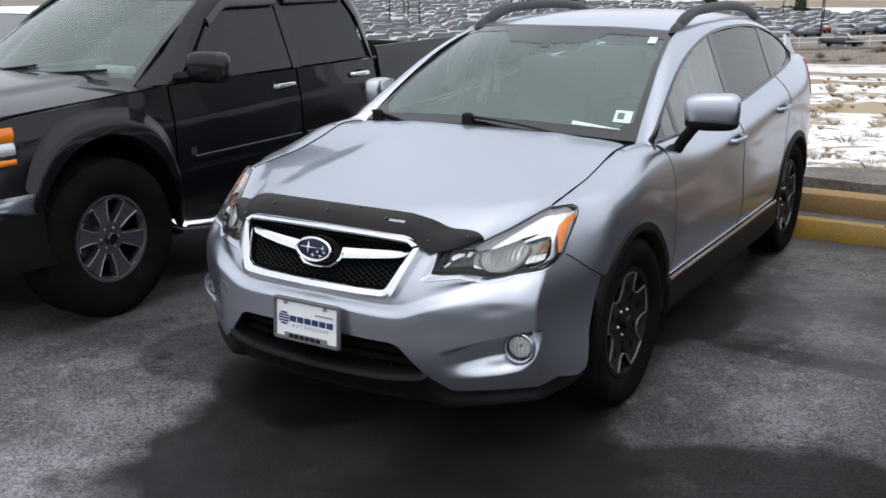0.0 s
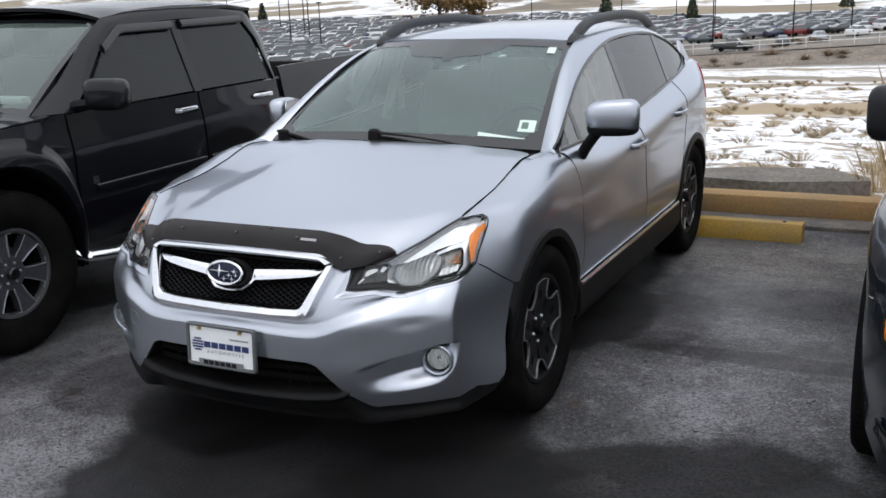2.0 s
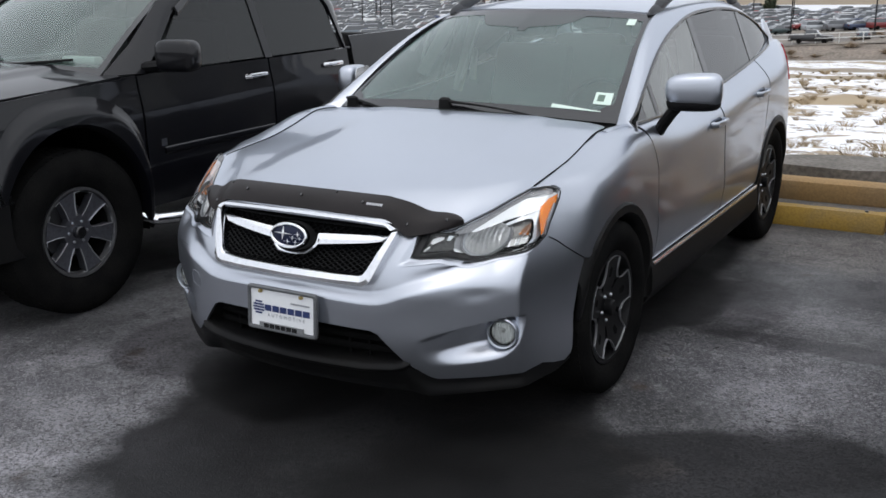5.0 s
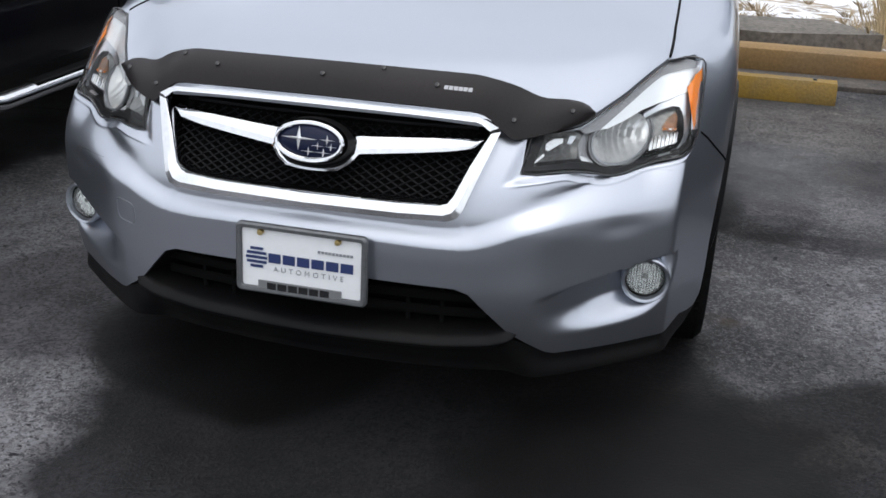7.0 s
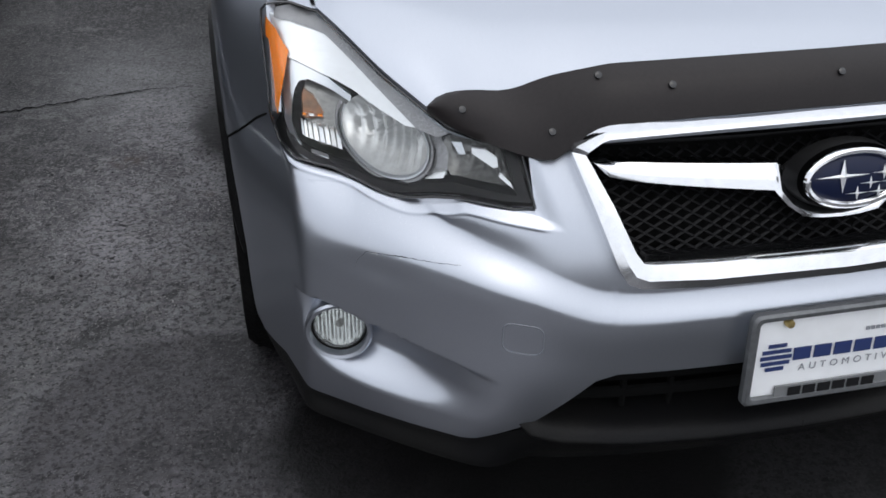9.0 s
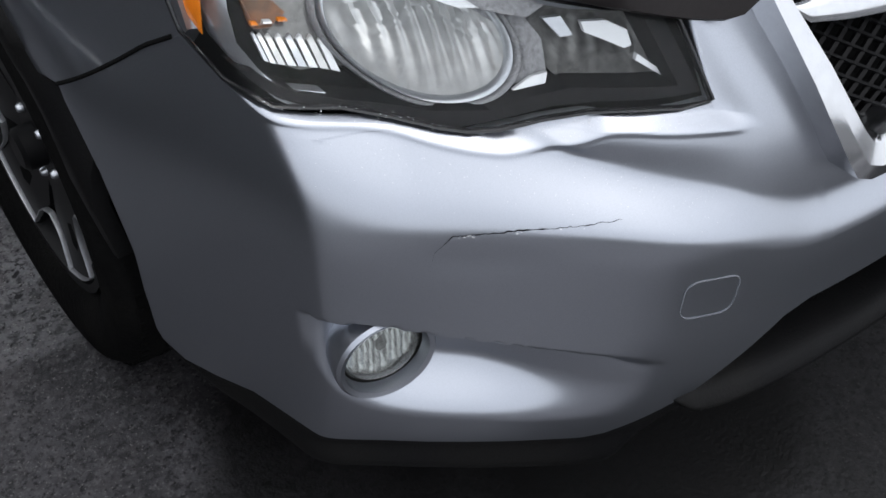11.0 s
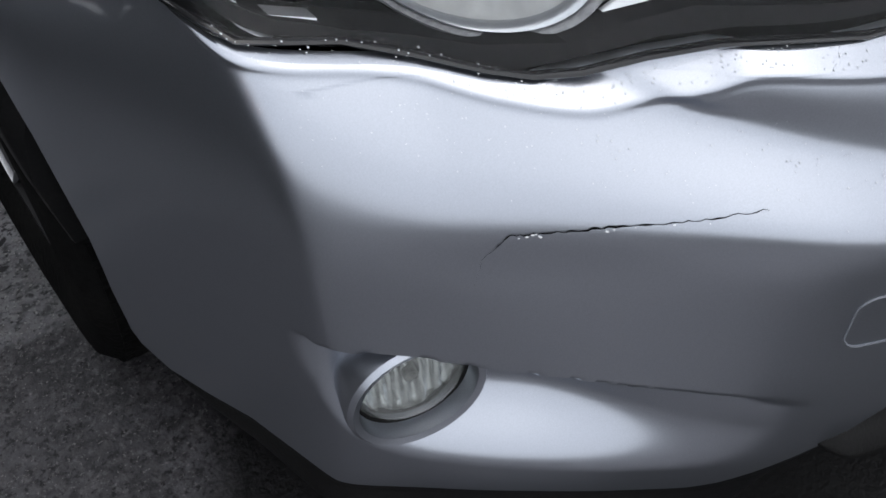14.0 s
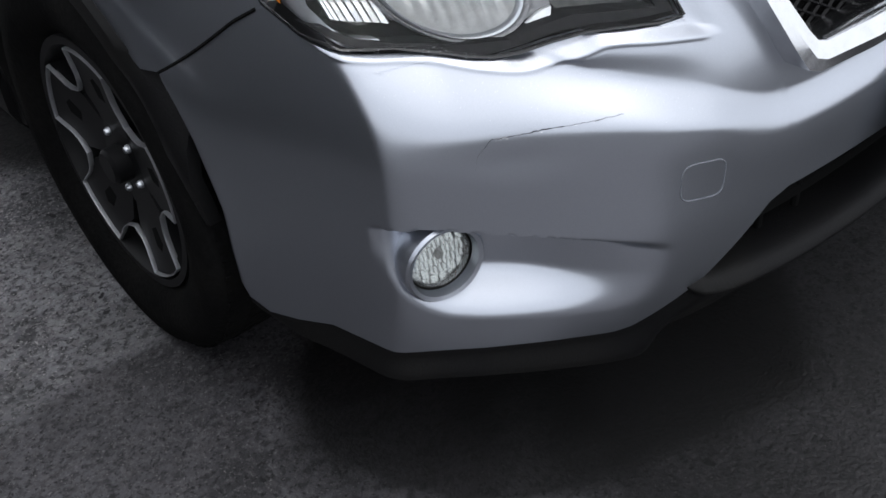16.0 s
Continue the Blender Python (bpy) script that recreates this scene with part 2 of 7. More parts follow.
def patch(outline, fn, du, dv, rim=0.0, into=None):
    """A panel with any outline in (u, v), cut into a grid of du x dv and laid on fn(u, v)."""
    bm = bmesh.new()
    pts = []
    for (a, b), (c, d) in zip(outline, outline[1:] + outline[:1]):
        k = max(1, int(math.hypot((c - a) / du, (d - b) / dv)))
        pts += [(lerp(a, c, i / k), lerp(b, d, i / k)) for i in range(k)]
    bm.faces.new([bm.verts.new((u, v, 0)) for u, v in pts])
    us = [p[0] for p in pts]
    vs = [p[1] for p in pts]
    for k in range(int((max(us) - min(us)) / du)):
        bmesh.ops.bisect_plane(bm, geom=bm.verts[:] + bm.edges[:] + bm.faces[:], plane_co=(min(us) + (k + 0.5) * du, 0, 0), plane_no=(1, 0, 0))
    for k in range(int((max(vs) - min(vs)) / dv)):
        bmesh.ops.bisect_plane(bm, geom=bm.verts[:] + bm.edges[:] + bm.faces[:], plane_co=(0, min(vs) + (k + 0.5) * dv, 0), plane_no=(0, 1, 0))
    bmesh.ops.triangulate(bm, faces=[f for f in bm.faces if len(f.verts) > 4])
    for v in bm.verts:
        v.co = fn(v.co.x, v.co.y)
    if rim:
        fold(bm, rim, into)
    return bm


def tube(path, w, h=None, bm=None, closed=False, up=(0, 0, 1), n=8, scale=None):
    """A bar of elliptical section (w across, h along up) along a path."""
    bm = bm or bmesh.new()
    h = h or w
    P = [Vector(p) for p in path]
    rings = []
    for i, p in enumerate(P):
        a = P[i - 1] if (i or closed) else p
        b = P[(i + 1) % len(P)] if (i < len(P) - 1 or closed) else p
        t = (b - a).normalized()
        s = t.cross(Vector(up))
        s = s.normalized() if s.length > 1e-4 else Vector((1, 0, 0))
        q = s.cross(t).normalized()
        k = scale[i] if scale else 1
        rings.append([bm.verts.new(p + s * math.cos(2 * math.pi * j / n) * w * k + q * math.sin(2 * math.pi * j / n) * h * k) for j in range(n)])
    m = len(rings)
    for i in range(m if closed else m - 1):
        for j in range(n):
            bm.faces.new((rings[i][j], rings[i][(j + 1) % n], rings[(i + 1) % m][(j + 1) % n], rings[(i + 1) % m][j]))
    if not closed:
        bm.faces.new(rings[0])
        bm.faces.new(rings[-1])
    return bm


def lathe(profile, n=48, bm=None, axis="x", m=None):
    """A turned body: profile of (along the axis, radius)."""
    bm = bm or bmesh.new()
    rings = []
    for a, r in profile:
        ring = []
        for j in range(n):
            c, s = math.cos(2 * math.pi * j / n) * r, math.sin(2 * math.pi * j / n) * r
            p = {"x": (a, c, s), "y": (c, a, s), "z": (c, s, a)}[axis]
            ring.append(bm.verts.new(m @ Vector(p) if m else p))
        rings.append(ring)
    for A, B in zip(rings, rings[1:]):
        for j in range(n):
            bm.faces.new((A[j], A[(j + 1) % n], B[(j + 1) % n], B[j]))
    for R, (a, r) in ((rings[0], profile[0]), (rings[-1], profile[-1])):
        if r < 0.03:
            bm.faces.new(R)
    return bm


def plate(outline, thick, m=None, bm=None, bevel=0.0):
    """A flat piece with an outline in (x, z), thick along y."""
    bm = bm or bmesh.new()
    f = bm.faces.new([bm.verts.new((x, 0, z)) for x, z in outline])
    r = bmesh.ops.extrude_face_region(bm, geom=[f])
    vs = [v for v in r["geom"] if isinstance(v, bmesh.types.BMVert)]
    bmesh.ops.translate(bm, verts=vs, vec=(0, thick, 0))
    allv = list(f.verts) + vs
    if m is not None:
        bmesh.ops.transform(bm, verts=allv, matrix=m)
    return bm


def rounded(w, h, r, n=5):
    """The outline of a rounded rectangle about the middle."""
    out = []
    for cx, cy, a0 in ((w / 2 - r, h / 2 - r, 0), (-w / 2 + r, h / 2 - r, 90), (-w / 2 + r, -h / 2 + r, 180), (w / 2 - r, -h / 2 + r, 270)):
        for k in range(n + 1):
            a = radians(a0 + 90 * k / n)
            out.append((cx + r * math.cos(a), cy + r * math.sin(a)))
    return out


def mirrored(bm):
    """The mirror image across x = 0, as a new bmesh."""
    b = bm.copy()
    for v in b.verts:
        v.co.x = -v.co.x
    bmesh.ops.reverse_faces(b, faces=b.faces)
    return b


# ---- ground ----
GZ = -0.02


def mixed(name, layers, rough, scale_bump, bump):
    """A ground material: layers of (colour, mask scale, threshold, softness, detail) laid over one another."""
    m = bpy.data.materials.new(name)
    m.use_nodes = True
    n, l = m.node_tree.nodes, m.node_tree.links
    b = n["Principled BSDF"]
    b.inputs["Roughness"].default_value = rough
    geo = n.new("ShaderNodeNewGeometry")
    last = None
    for k, (colour, sc, th, soft, detail, off) in enumerate(layers):
        if last is None:
            rgb = n.new("ShaderNodeRGB")
            rgb.outputs[0].default_value = (*colour, 1)
            last = rgb.outputs[0]
            continue
        mp = n.new("ShaderNodeMapping")
        mp.inputs["Location"].default_value = (off, off * 1.7, 0)
        l.new(geo.outputs["Position"], mp.inputs["Vector"])
        nz = n.new("ShaderNodeTexNoise")
        nz.inputs["Scale"].default_value = sc
        nz.inputs["Detail"].default_value = detail
        nz.inputs["Roughness"].default_value = 0.62
        l.new(mp.outputs[0], nz.inputs["Vector"])
        mr = n.new("ShaderNodeMapRange")
        mr.interpolation_type = "SMOOTHSTEP"
        mr.inputs["From Min"].default_value, mr.inputs["From Max"].default_value = th - soft, th + soft
        l.new(nz.outputs["Fac"], mr.inputs["Value"])
        mx = n.new("ShaderNodeMix")
        mx.data_type = "RGBA"
        mx.inputs["B"].default_value = (*colour, 1)
        l.new(mr.outputs[0], mx.inputs["Factor"])
        l.new(last, mx.inputs["A"])
        last = mx.outputs["Result"]
    l.new(last, b.inputs["Base Color"])
    nz = n.new("ShaderNodeTexNoise")
    nz.inputs["Scale"].default_value = scale_bump
    nz.inputs["Detail"].default_value = 5
    l.new(geo.outputs["Position"], nz.inputs["Vector"])
    bp = n.new("ShaderNodeBump")
    bp.inputs["Strength"].default_value = bump
    bp.inputs["Distance"].default_value = 0.01
    l.new(nz.outputs["Fac"], bp.inputs["Height"])
    l.new(bp.outputs["Normal"], b.inputs["Normal"])
    return m, n, l, b


# wet asphalt: dark, with paler dried and salted patches, and dull stone grain
M_ASPHALT, an, al, ab = mixed("wet_asphalt", [((.050, .050, .053), 0, 0, 0, 0, 0), ((.114, .114, .120), .62, .475, .035, 9, 3.1), ((.030, .030, .033), .95, .53, .07, 9, 9.3), ((.100, .099, .104), 2.6, .59, .035, 9, 30.0), ((.036, .036, .038), 5.5, .57, .07, 8, 17.0), ((.120, .119, .122), 9.0, .60, .03, 8, 44.0), ((.080, .078, .080), 40, .55, .07, 6, 14.0), ((.032, .032, .034), 58, .555, .09, 6, 5.0), ((.13, .128, .13), 85, .60, .08, 4, 1.0), ((.010, .010, .011), 120, .60, .08, 3, 8.0), ((.21, .206, .20), 210, .66, .04, 2, 27.0), ((.008, .008, .009), 21, .715, .015, 2, 61.0), ((.032, .024, .019), 2.3, .69, .05, 5, 21.0)], 0.42, 130, 0.28)
wet = an.new("ShaderNodeTexNoise")
wet.inputs["Scale"].default_value = 0.9
wet.inputs["Detail"].default_value = 5
wg = an.new("ShaderNodeNewGeometry")
al.new(wg.outputs["Position"], wet.inputs["Vector"])
wr = an.new("ShaderNodeMapRange")
wr.inputs["From Min"].default_value, wr.inputs["From Max"].default_value = .38, .6
wr.inputs["To Min"].default_value, wr.inputs["To Max"].default_value = .45, .85
al.new(wet.outputs["Fac"], wr.inputs["Value"])
al.new(wr.outputs[0], ab.inputs["Roughness"])
ab.inputs["Specular IOR Level"].default_value = .3

# melt water spread from the parked cars, and the shade under them painted in
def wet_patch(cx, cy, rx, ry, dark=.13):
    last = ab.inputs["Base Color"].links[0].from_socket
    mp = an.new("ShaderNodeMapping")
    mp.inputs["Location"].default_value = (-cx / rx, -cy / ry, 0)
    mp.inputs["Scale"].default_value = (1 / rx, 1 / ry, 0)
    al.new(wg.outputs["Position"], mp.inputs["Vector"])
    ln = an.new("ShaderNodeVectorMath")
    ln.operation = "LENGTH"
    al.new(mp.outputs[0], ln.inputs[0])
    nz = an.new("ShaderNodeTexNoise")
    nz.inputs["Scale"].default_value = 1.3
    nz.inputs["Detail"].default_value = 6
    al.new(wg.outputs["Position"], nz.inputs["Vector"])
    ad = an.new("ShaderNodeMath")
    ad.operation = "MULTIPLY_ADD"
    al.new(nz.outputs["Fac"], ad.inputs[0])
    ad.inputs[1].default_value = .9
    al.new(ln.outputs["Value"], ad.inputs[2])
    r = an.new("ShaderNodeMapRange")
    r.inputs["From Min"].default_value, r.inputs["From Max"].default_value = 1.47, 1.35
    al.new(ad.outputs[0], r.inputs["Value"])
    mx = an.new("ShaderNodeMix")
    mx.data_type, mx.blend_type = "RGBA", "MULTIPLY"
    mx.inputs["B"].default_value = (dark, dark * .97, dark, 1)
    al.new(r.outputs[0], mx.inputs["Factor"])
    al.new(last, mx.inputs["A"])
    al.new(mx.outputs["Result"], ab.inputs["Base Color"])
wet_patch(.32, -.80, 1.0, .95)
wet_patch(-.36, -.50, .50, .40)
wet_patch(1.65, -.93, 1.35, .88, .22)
# below the silver car: its shade painted as darker asphalt
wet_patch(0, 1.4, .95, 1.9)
wet_patch(1.65, .86, .62, .10, .5)
wet_patch(1.85, 1.75, .55, .28, .62)
wet_patch(1.05, 1.3, .3, .5, .55)
# below the pickup: its shadow put into the asphalt colour
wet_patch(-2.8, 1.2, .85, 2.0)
# beside the front wheel, where its shade is painted in
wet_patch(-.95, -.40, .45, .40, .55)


# dried, salted asphalt: paler patches with ragged edges
def dry_patch(cx, cy, rx, ry, gain, most, grain=6.0):
    last = ab.inputs["Base Color"].links[0].from_socket
    mp = an.new("ShaderNodeMapping")
    mp.inputs["Location"].default_value = (-cx / rx, -cy / ry, 0)
    mp.inputs["Scale"].default_value = (1 / rx, 1 / ry, 0)
    al.new(wg.outputs["Position"], mp.inputs["Vector"])
    ln = an.new("ShaderNodeVectorMath")
    ln.operation = "LENGTH"
    al.new(mp.outputs[0], ln.inputs[0])
    nz = an.new("ShaderNodeTexNoise")
    nz.inputs["Scale"].default_value = grain
    nz.inputs["Detail"].default_value = 9
    nz.inputs["Roughness"].default_value = .7
    al.new(wg.outputs["Position"], nz.inputs["Vector"])
    ad = an.new("ShaderNodeMath")
    ad.operation = "MULTIPLY_ADD"
    al.new(nz.outputs["Fac"], ad.inputs[0])
    ad.inputs[1].default_value = 2.2
    al.new(ln.outputs["Value"], ad.inputs[2])
    r = an.new("ShaderNodeMapRange")
    r.inputs["From Min"].default_value, r.inputs["From Max"].default_value = 2.15, 1.55
    r.inputs["To Max"].default_value = most
    al.new(ad.outputs[0], r.inputs["Value"])
    mx = an.new("ShaderNodeMix")
    mx.data_type, mx.blend_type = "RGBA", "MULTIPLY"
    mx.inputs["B"].default_value = (*gain, 1)
    al.new(r.outputs[0], mx.inputs["Factor"])
    al.new(last, mx.inputs["A"])
    al.new(mx.outputs["Result"], ab.inputs["Base Color"])
dry_patch(1.55, .40, .78, .52, (2.3, 2.27, 2.33), .8, 3.0)
dry_patch(1.40, 1.25, .60, .30, (1.9, 1.87, 1.9), .75, 4.0)
dry_patch(1.55, 2.55, .95, .60, (1.8, 1.68, 1.52), .8, 3.0)
dry_patch(-1.35, -1.35, 1.1, .8, (2.0, 1.97, 2.0), .85, 2.2)
dry_patch(-.6, -2.3, 1.5, .8, (1.6, 1.58, 1.6), .8, 2.2)
dry_patch(-1.15, .75, .42, .75, (2.1, 2.07, 2.1), .8, 3.2)
dry_patch(.86, -.42, .12, .07, (3.2, 2.95, 2.6), .55, 14.0)
dry_patch(1.05, -.49, .09, .05, (3.2, 2.95, 2.6), .5, 14.0)
dry_patch(1.21, -.56, .15, .13, (3.4, 3.1, 2.7), .6, 12.0)

M_SNOW, sn, sl, sb = mixed("snow_and_dry_grass", [((.82, .83, .86), 0, 0, 0, 0, 0), ((.33, .26, .175), 1.7, .57, .02, 8, 2.0), ((.32, .25, .16), .5, .575, .03, 8, 7.0), ((.23, .185, .135), 4.2, .585, .02, 7, 4.0), ((.80, .81, .84), 9, .60, .03, 6, 11.0)], 0.8, 14, 0.8)
# an old track of bare dry grass along the bank
sg_ = sn.new("ShaderNodeNewGeometry")
sx = sn.new("ShaderNodeSeparateXYZ")
sl.new(sg_.outputs["Position"], sx.inputs[0])
last_col = sb.inputs["Base Color"].links[0].from_socket
def snow_band(centre, half, tilt, colour, wob=1.2):
    """Bare grass where y - tilt * x lies within half of centre."""
    global last_col
    t = sn.new("ShaderNodeMath"); t.operation = "MULTIPLY_ADD"
    sl.new(sx.outputs["X"], t.inputs[0]); t.inputs[1].default_value = -tilt
    sl.new(sx.outputs["Y"], t.inputs[2])
    nz = sn.new("ShaderNodeTexNoise"); nz.inputs["Scale"].default_value = .6; nz.inputs["Detail"].default_value = 5
    sl.new(sg_.outputs["Position"], nz.inputs["Vector"])
    w = sn.new("ShaderNodeMath"); w.operation = "MULTIPLY_ADD"
    sl.new(nz.outputs["Fac"], w.inputs[0]); w.inputs[1].default_value = wob * 2
    sl.new(t.outputs[0], w.inputs[2])
    d = sn.new("ShaderNodeMath"); d.operation = "SUBTRACT"
    sl.new(w.outputs[0], d.inputs[0]); d.inputs[1].default_value = centre + wob
    a = sn.new("ShaderNodeMath"); a.operation = "ABSOLUTE"
    sl.new(d.outputs[0], a.inputs[0])
    r = sn.new("ShaderNodeMapRange")
    r.inputs["From Min"].default_value, r.inputs["From Max"].default_value = half * 1.15, half * .85
    sl.new(a.outputs[0], r.inputs["Value"])
    mx = sn.new("ShaderNodeMix"); mx.data_type = "RGBA"
    mx.inputs["B"].default_value = (*colour, 1)
    sl.new(r.outputs[0], mx.inputs["Factor"]); sl.new(last_col, mx.inputs["A"])
    last_col = mx.outputs["Result"]
snow_band(14.6, 1.55, .42, (.34, .26, .16), 1.0)
snow_band(27.5, 1.3, .3, (.26, .205, .13), 1.6)
snow_band(36, 4.0, .1, (.24, .195, .14), 3)
snow_band(60, 3.0, .15, (.30, .24, .16), 5)
snow_band(106, 34.0, 0, (.19, .165, .135), 6)
sl.new(last_col, sb.inputs["Base Color"])

# one sheet: the parking row, then a bank falling to the low ground
def bank(y):
    return linear([(-3000, GZ), (3.86, GZ), (3.9, .08), (4.3, .12), (30, -1.85), (98, -8.06), (127.5, -11.0), (3000, -11.0)])(y)
def low_grade(x):
    """The plain beyond the bank climbs gently to the east."""
    return .057 * (min(60, max(-40, x)) + 22)
def grade(x):
    """So does the car park, which also lies higher at its western end."""
    return low_grade(x) + 1.8 * smooth((-40 - x) / 35)
xs = [-3000, -800, -300, -150, -90, -58, -40, -28] + [-20 + .8 * i for i in range(41)] + [16, 22, 30, 60, 150, 600, 3000]
ys = [3.86, 3.9, 4.1, 4.3] + [4.6 + .45 * i for i in range(40)] + [23, 25, 28, 32, 37, 43, 50, 58, 68, 80, 98, 112, 128.5]
bm = bmesh.new()
g = []
for x in xs:
    col = []
    for y in ys:
        z = bank(y)
        z += low_grade(x) * min(1, max(0, (y - 35) / 80))
        if 4.4 < y < 100:
            z += .10 * (noise.fractal(Vector((x * .7, y * .7, 0)), .9, 2.0, 4))
        col.append(bm.verts.new((x, y, z)))
    g.append(col)
for i in range(len(xs) - 1):
    for j in range(len(ys) - 1):
        bm.faces.new((g[i][j], g[i + 1][j], g[i + 1][j + 1], g[i][j + 1]))
bank_ob = tagged(part("ground_bank", bm, M_SNOW, None, "", 80), "falling bank of patchy snow and dry grass", "snowy bank", kind="structure")
bm = bmesh.new()
bm.faces.new([bm.verts.new(p) for p in ((-3000, -3000, GZ), (3000, -3000, GZ), (3000, 3.86, GZ), (-3000, 3.86, GZ))])
ground = tagged(part("ground", bm, M_ASPHALT), "wet dark asphalt of a parking row", "asphalt", kind="structure")
# an old crack across the asphalt, jagged and of uneven width
crk = random.Random(12)
bm = bmesh.new()
rows = []
for i in range(120):
    k = i / 119
    x = lerp(-2.6, -.95, k)
    y = 1.36 + .16 * k + .03 * math.sin(k * 9) + crk.uniform(-.010, .010)
    w = (.003 + .005 * crk.random() ** 2) * (1 - abs(2 * k - 1) ** 4)
    rows.append((bm.verts.new((x, y - w, GZ + .003)), bm.verts.new((x, y + w, GZ + .003))))
for (a, b), (c, d) in zip(rows, rows[1:]):
    bm.faces.new((a, c, d, b))
part("crack", bm, M_DARK, ground, "dark crack in the asphalt")
# far retaining wall and the plain with the car park
LOT = -9.42
M_WALL = material("rough_bank_wall", (.22, .18, .145), .9, spots=(.15, .125, .10), grain=.4, scale=3, bump=.6, spot_scale=.35)
bm = strip([-600 + 8 * i for i in range(101)], lambda x: 0, lambda x: 1, 6, lambda x, v: (x, lerp(127, 139.5, v) - 36 * smooth((-40 - x) / 20) + 1 * math.sin(x * .02) + .6 * noise.noise(Vector((x * .25, v * 3, 0))), lerp(low_grade(x) - 11.3, grade(x) + LOT + .02, v) + .25 * (1 - v) * noise.noise(Vector((x * .2, 0, v * 4)))))
far_wall = tagged(part("ground_wall", bm, M_WALL), "grey-brown earth wall below the far car park", "earth wall", kind="structure")
far_wall.data.flip_normals()
M_LOT = material("far_asphalt", (.135, .122, .108), .8, spots=(.21, .18, .145), grain=.25, scale=2, spot_scale=.09)
bm = bmesh.new()
LOT_X = [-3000, -600, -120] + [-76 + 2 * i for i in range(19)] + [60, 3000]
edge_y = lambda x: 138.2 - 36 * smooth((-40 - x) / 20)
rows = [[bm.verts.new((x, y, LOT + grade(x))) for y in (edge_y(x), 180, 232)] for x in LOT_X]
for A, B in zip(rows, rows[1:]):
    for j in (0, 1):
        bm.faces.new((A[j], B[j], B[j + 1], A[j + 1]))
tagged(part("ground_car_park", bm, M_LOT), "grey asphalt of the far car park", "car park", kind="structure")
M_FIELD, fn_, fl_, fb_ = mixed("winter_field", [((.23, .185, .125), 0, 0, 0, 0, 0), ((.16, .135, .10), .012, .52, .06, 6, 3), ((.80, .81, .84), .018, .49, .03, 7, 40), ((.30, .24, .16), .06, .6, .1, 5, 9)], .9, 2, .2)
bm = bmesh.new()
fg = []
for i in range(41):
    x = -1600 + 80 * i if i else -3000
    fg.append([bm.verts.new((x, y, z + grade(x) * max(0, min(1, (700 - y) / 400)) + (8 * noise.noise(Vector((x * .004, y * .004, 0))) if y > 300 else 0))) for y, z in ((232, LOT - .01), (300, -9.2), (360, -6), (470, 0), (650, 14), (900, 40), (1300, 80), (2500, 140))])
for A, B in zip(fg, fg[1:]):
    for j in range(7):
        bm.faces.new((A[j], B[j], B[j + 1], A[j + 1]))
tagged(part("ground_field", bm, M_FIELD, None, "", 80), "tawny winter hills with strips of snow", "hillside", kind="structure")

# kerb, wheel stop, stones
M_YELLOW = material("worn_yellow_paint", (.33, .20, .03), .75, spots=(.20, .15, .08), grain=.16, scale=70, bump=.3, spot_scale=2.5, amount=.36)
M_OCHRE = material("worn_ochre_paint", (.29, .18, .072), .8, spots=(.21, .15, .085), grain=.14, scale=60, bump=.25, spot_scale=1.6, amount=.45)
M_CONCRETE = material("old_concrete", (.13, .115, .10), .85, spots=(.075, .07, .065), grain=.3, scale=60, bump=.4, spot_scale=5)
bm = bmesh.new()
for i in range(9):
    box(bm, -11.95 + i * 1.55, 3.66, GZ - .05, -11.95 + i * 1.55 + 1.535, 3.86, .15, .045)
kerb = tagged(part("kerb", bm, M_OCHRE), "ochre painted concrete kerb with worn paint", "kerb", kind="structure")
bm = bmesh.new()
box(bm, -12, 3.40, GZ - .02, 2.6, 3.66, GZ + .03, .01)
tagged(part("kerb_gutter", bm, M_CONCRETE), "pale concrete gutter before the kerb", "gutter", kind="structure")


def wheel_stop(x0, x1, y):
    n = 24
    bm = bmesh.new()
    prof = [(-.085, 0), (-.085, .035), (-.06, .10), (-.045, .118), (.045, .118), (.06, .10), (.085, .035), (.085, 0)]
    rows = []
    for i in range(n + 1):
        x = lerp(x0, x1, i / n)
        e = .012 if i in (0, n) else 0
        rows.append([bm.verts.new((x, y + a * (1 - e) + .003 * noise.noise(Vector((x * 9, a * 30, 0))), GZ + b * (1 - e * 2) + .004 * noise.noise(Vector((x * 11, a * 20, 5))))) for a, b in prof])
    for A, B in zip(rows, rows[1:]):
        for j in range(len(prof) - 1):
            bm.faces.new((A[j], B[j], B[j + 1], A[j + 1]))
    bm.faces.new(rows[0])
    bm.faces.new(rows[-1])
    st = tagged(part("wheel_stop", bm, M_YELLOW, None, "", 40), "worn yellow concrete wheel stop on the asphalt", "wheel stop")
    for x in (x0 + .25, x1 - .12):
        part("steel_pin", lathe([(0, .012), (.012, .011), (.014, .0005)], 10, axis="z", m=Matrix.Translation((x, y, GZ + .116))), M_HOUSING, st)
    return st


wheel_stop(-.33, 1.50, 3.10)
wheel_stop(-3.6, -1.8, 3.12)


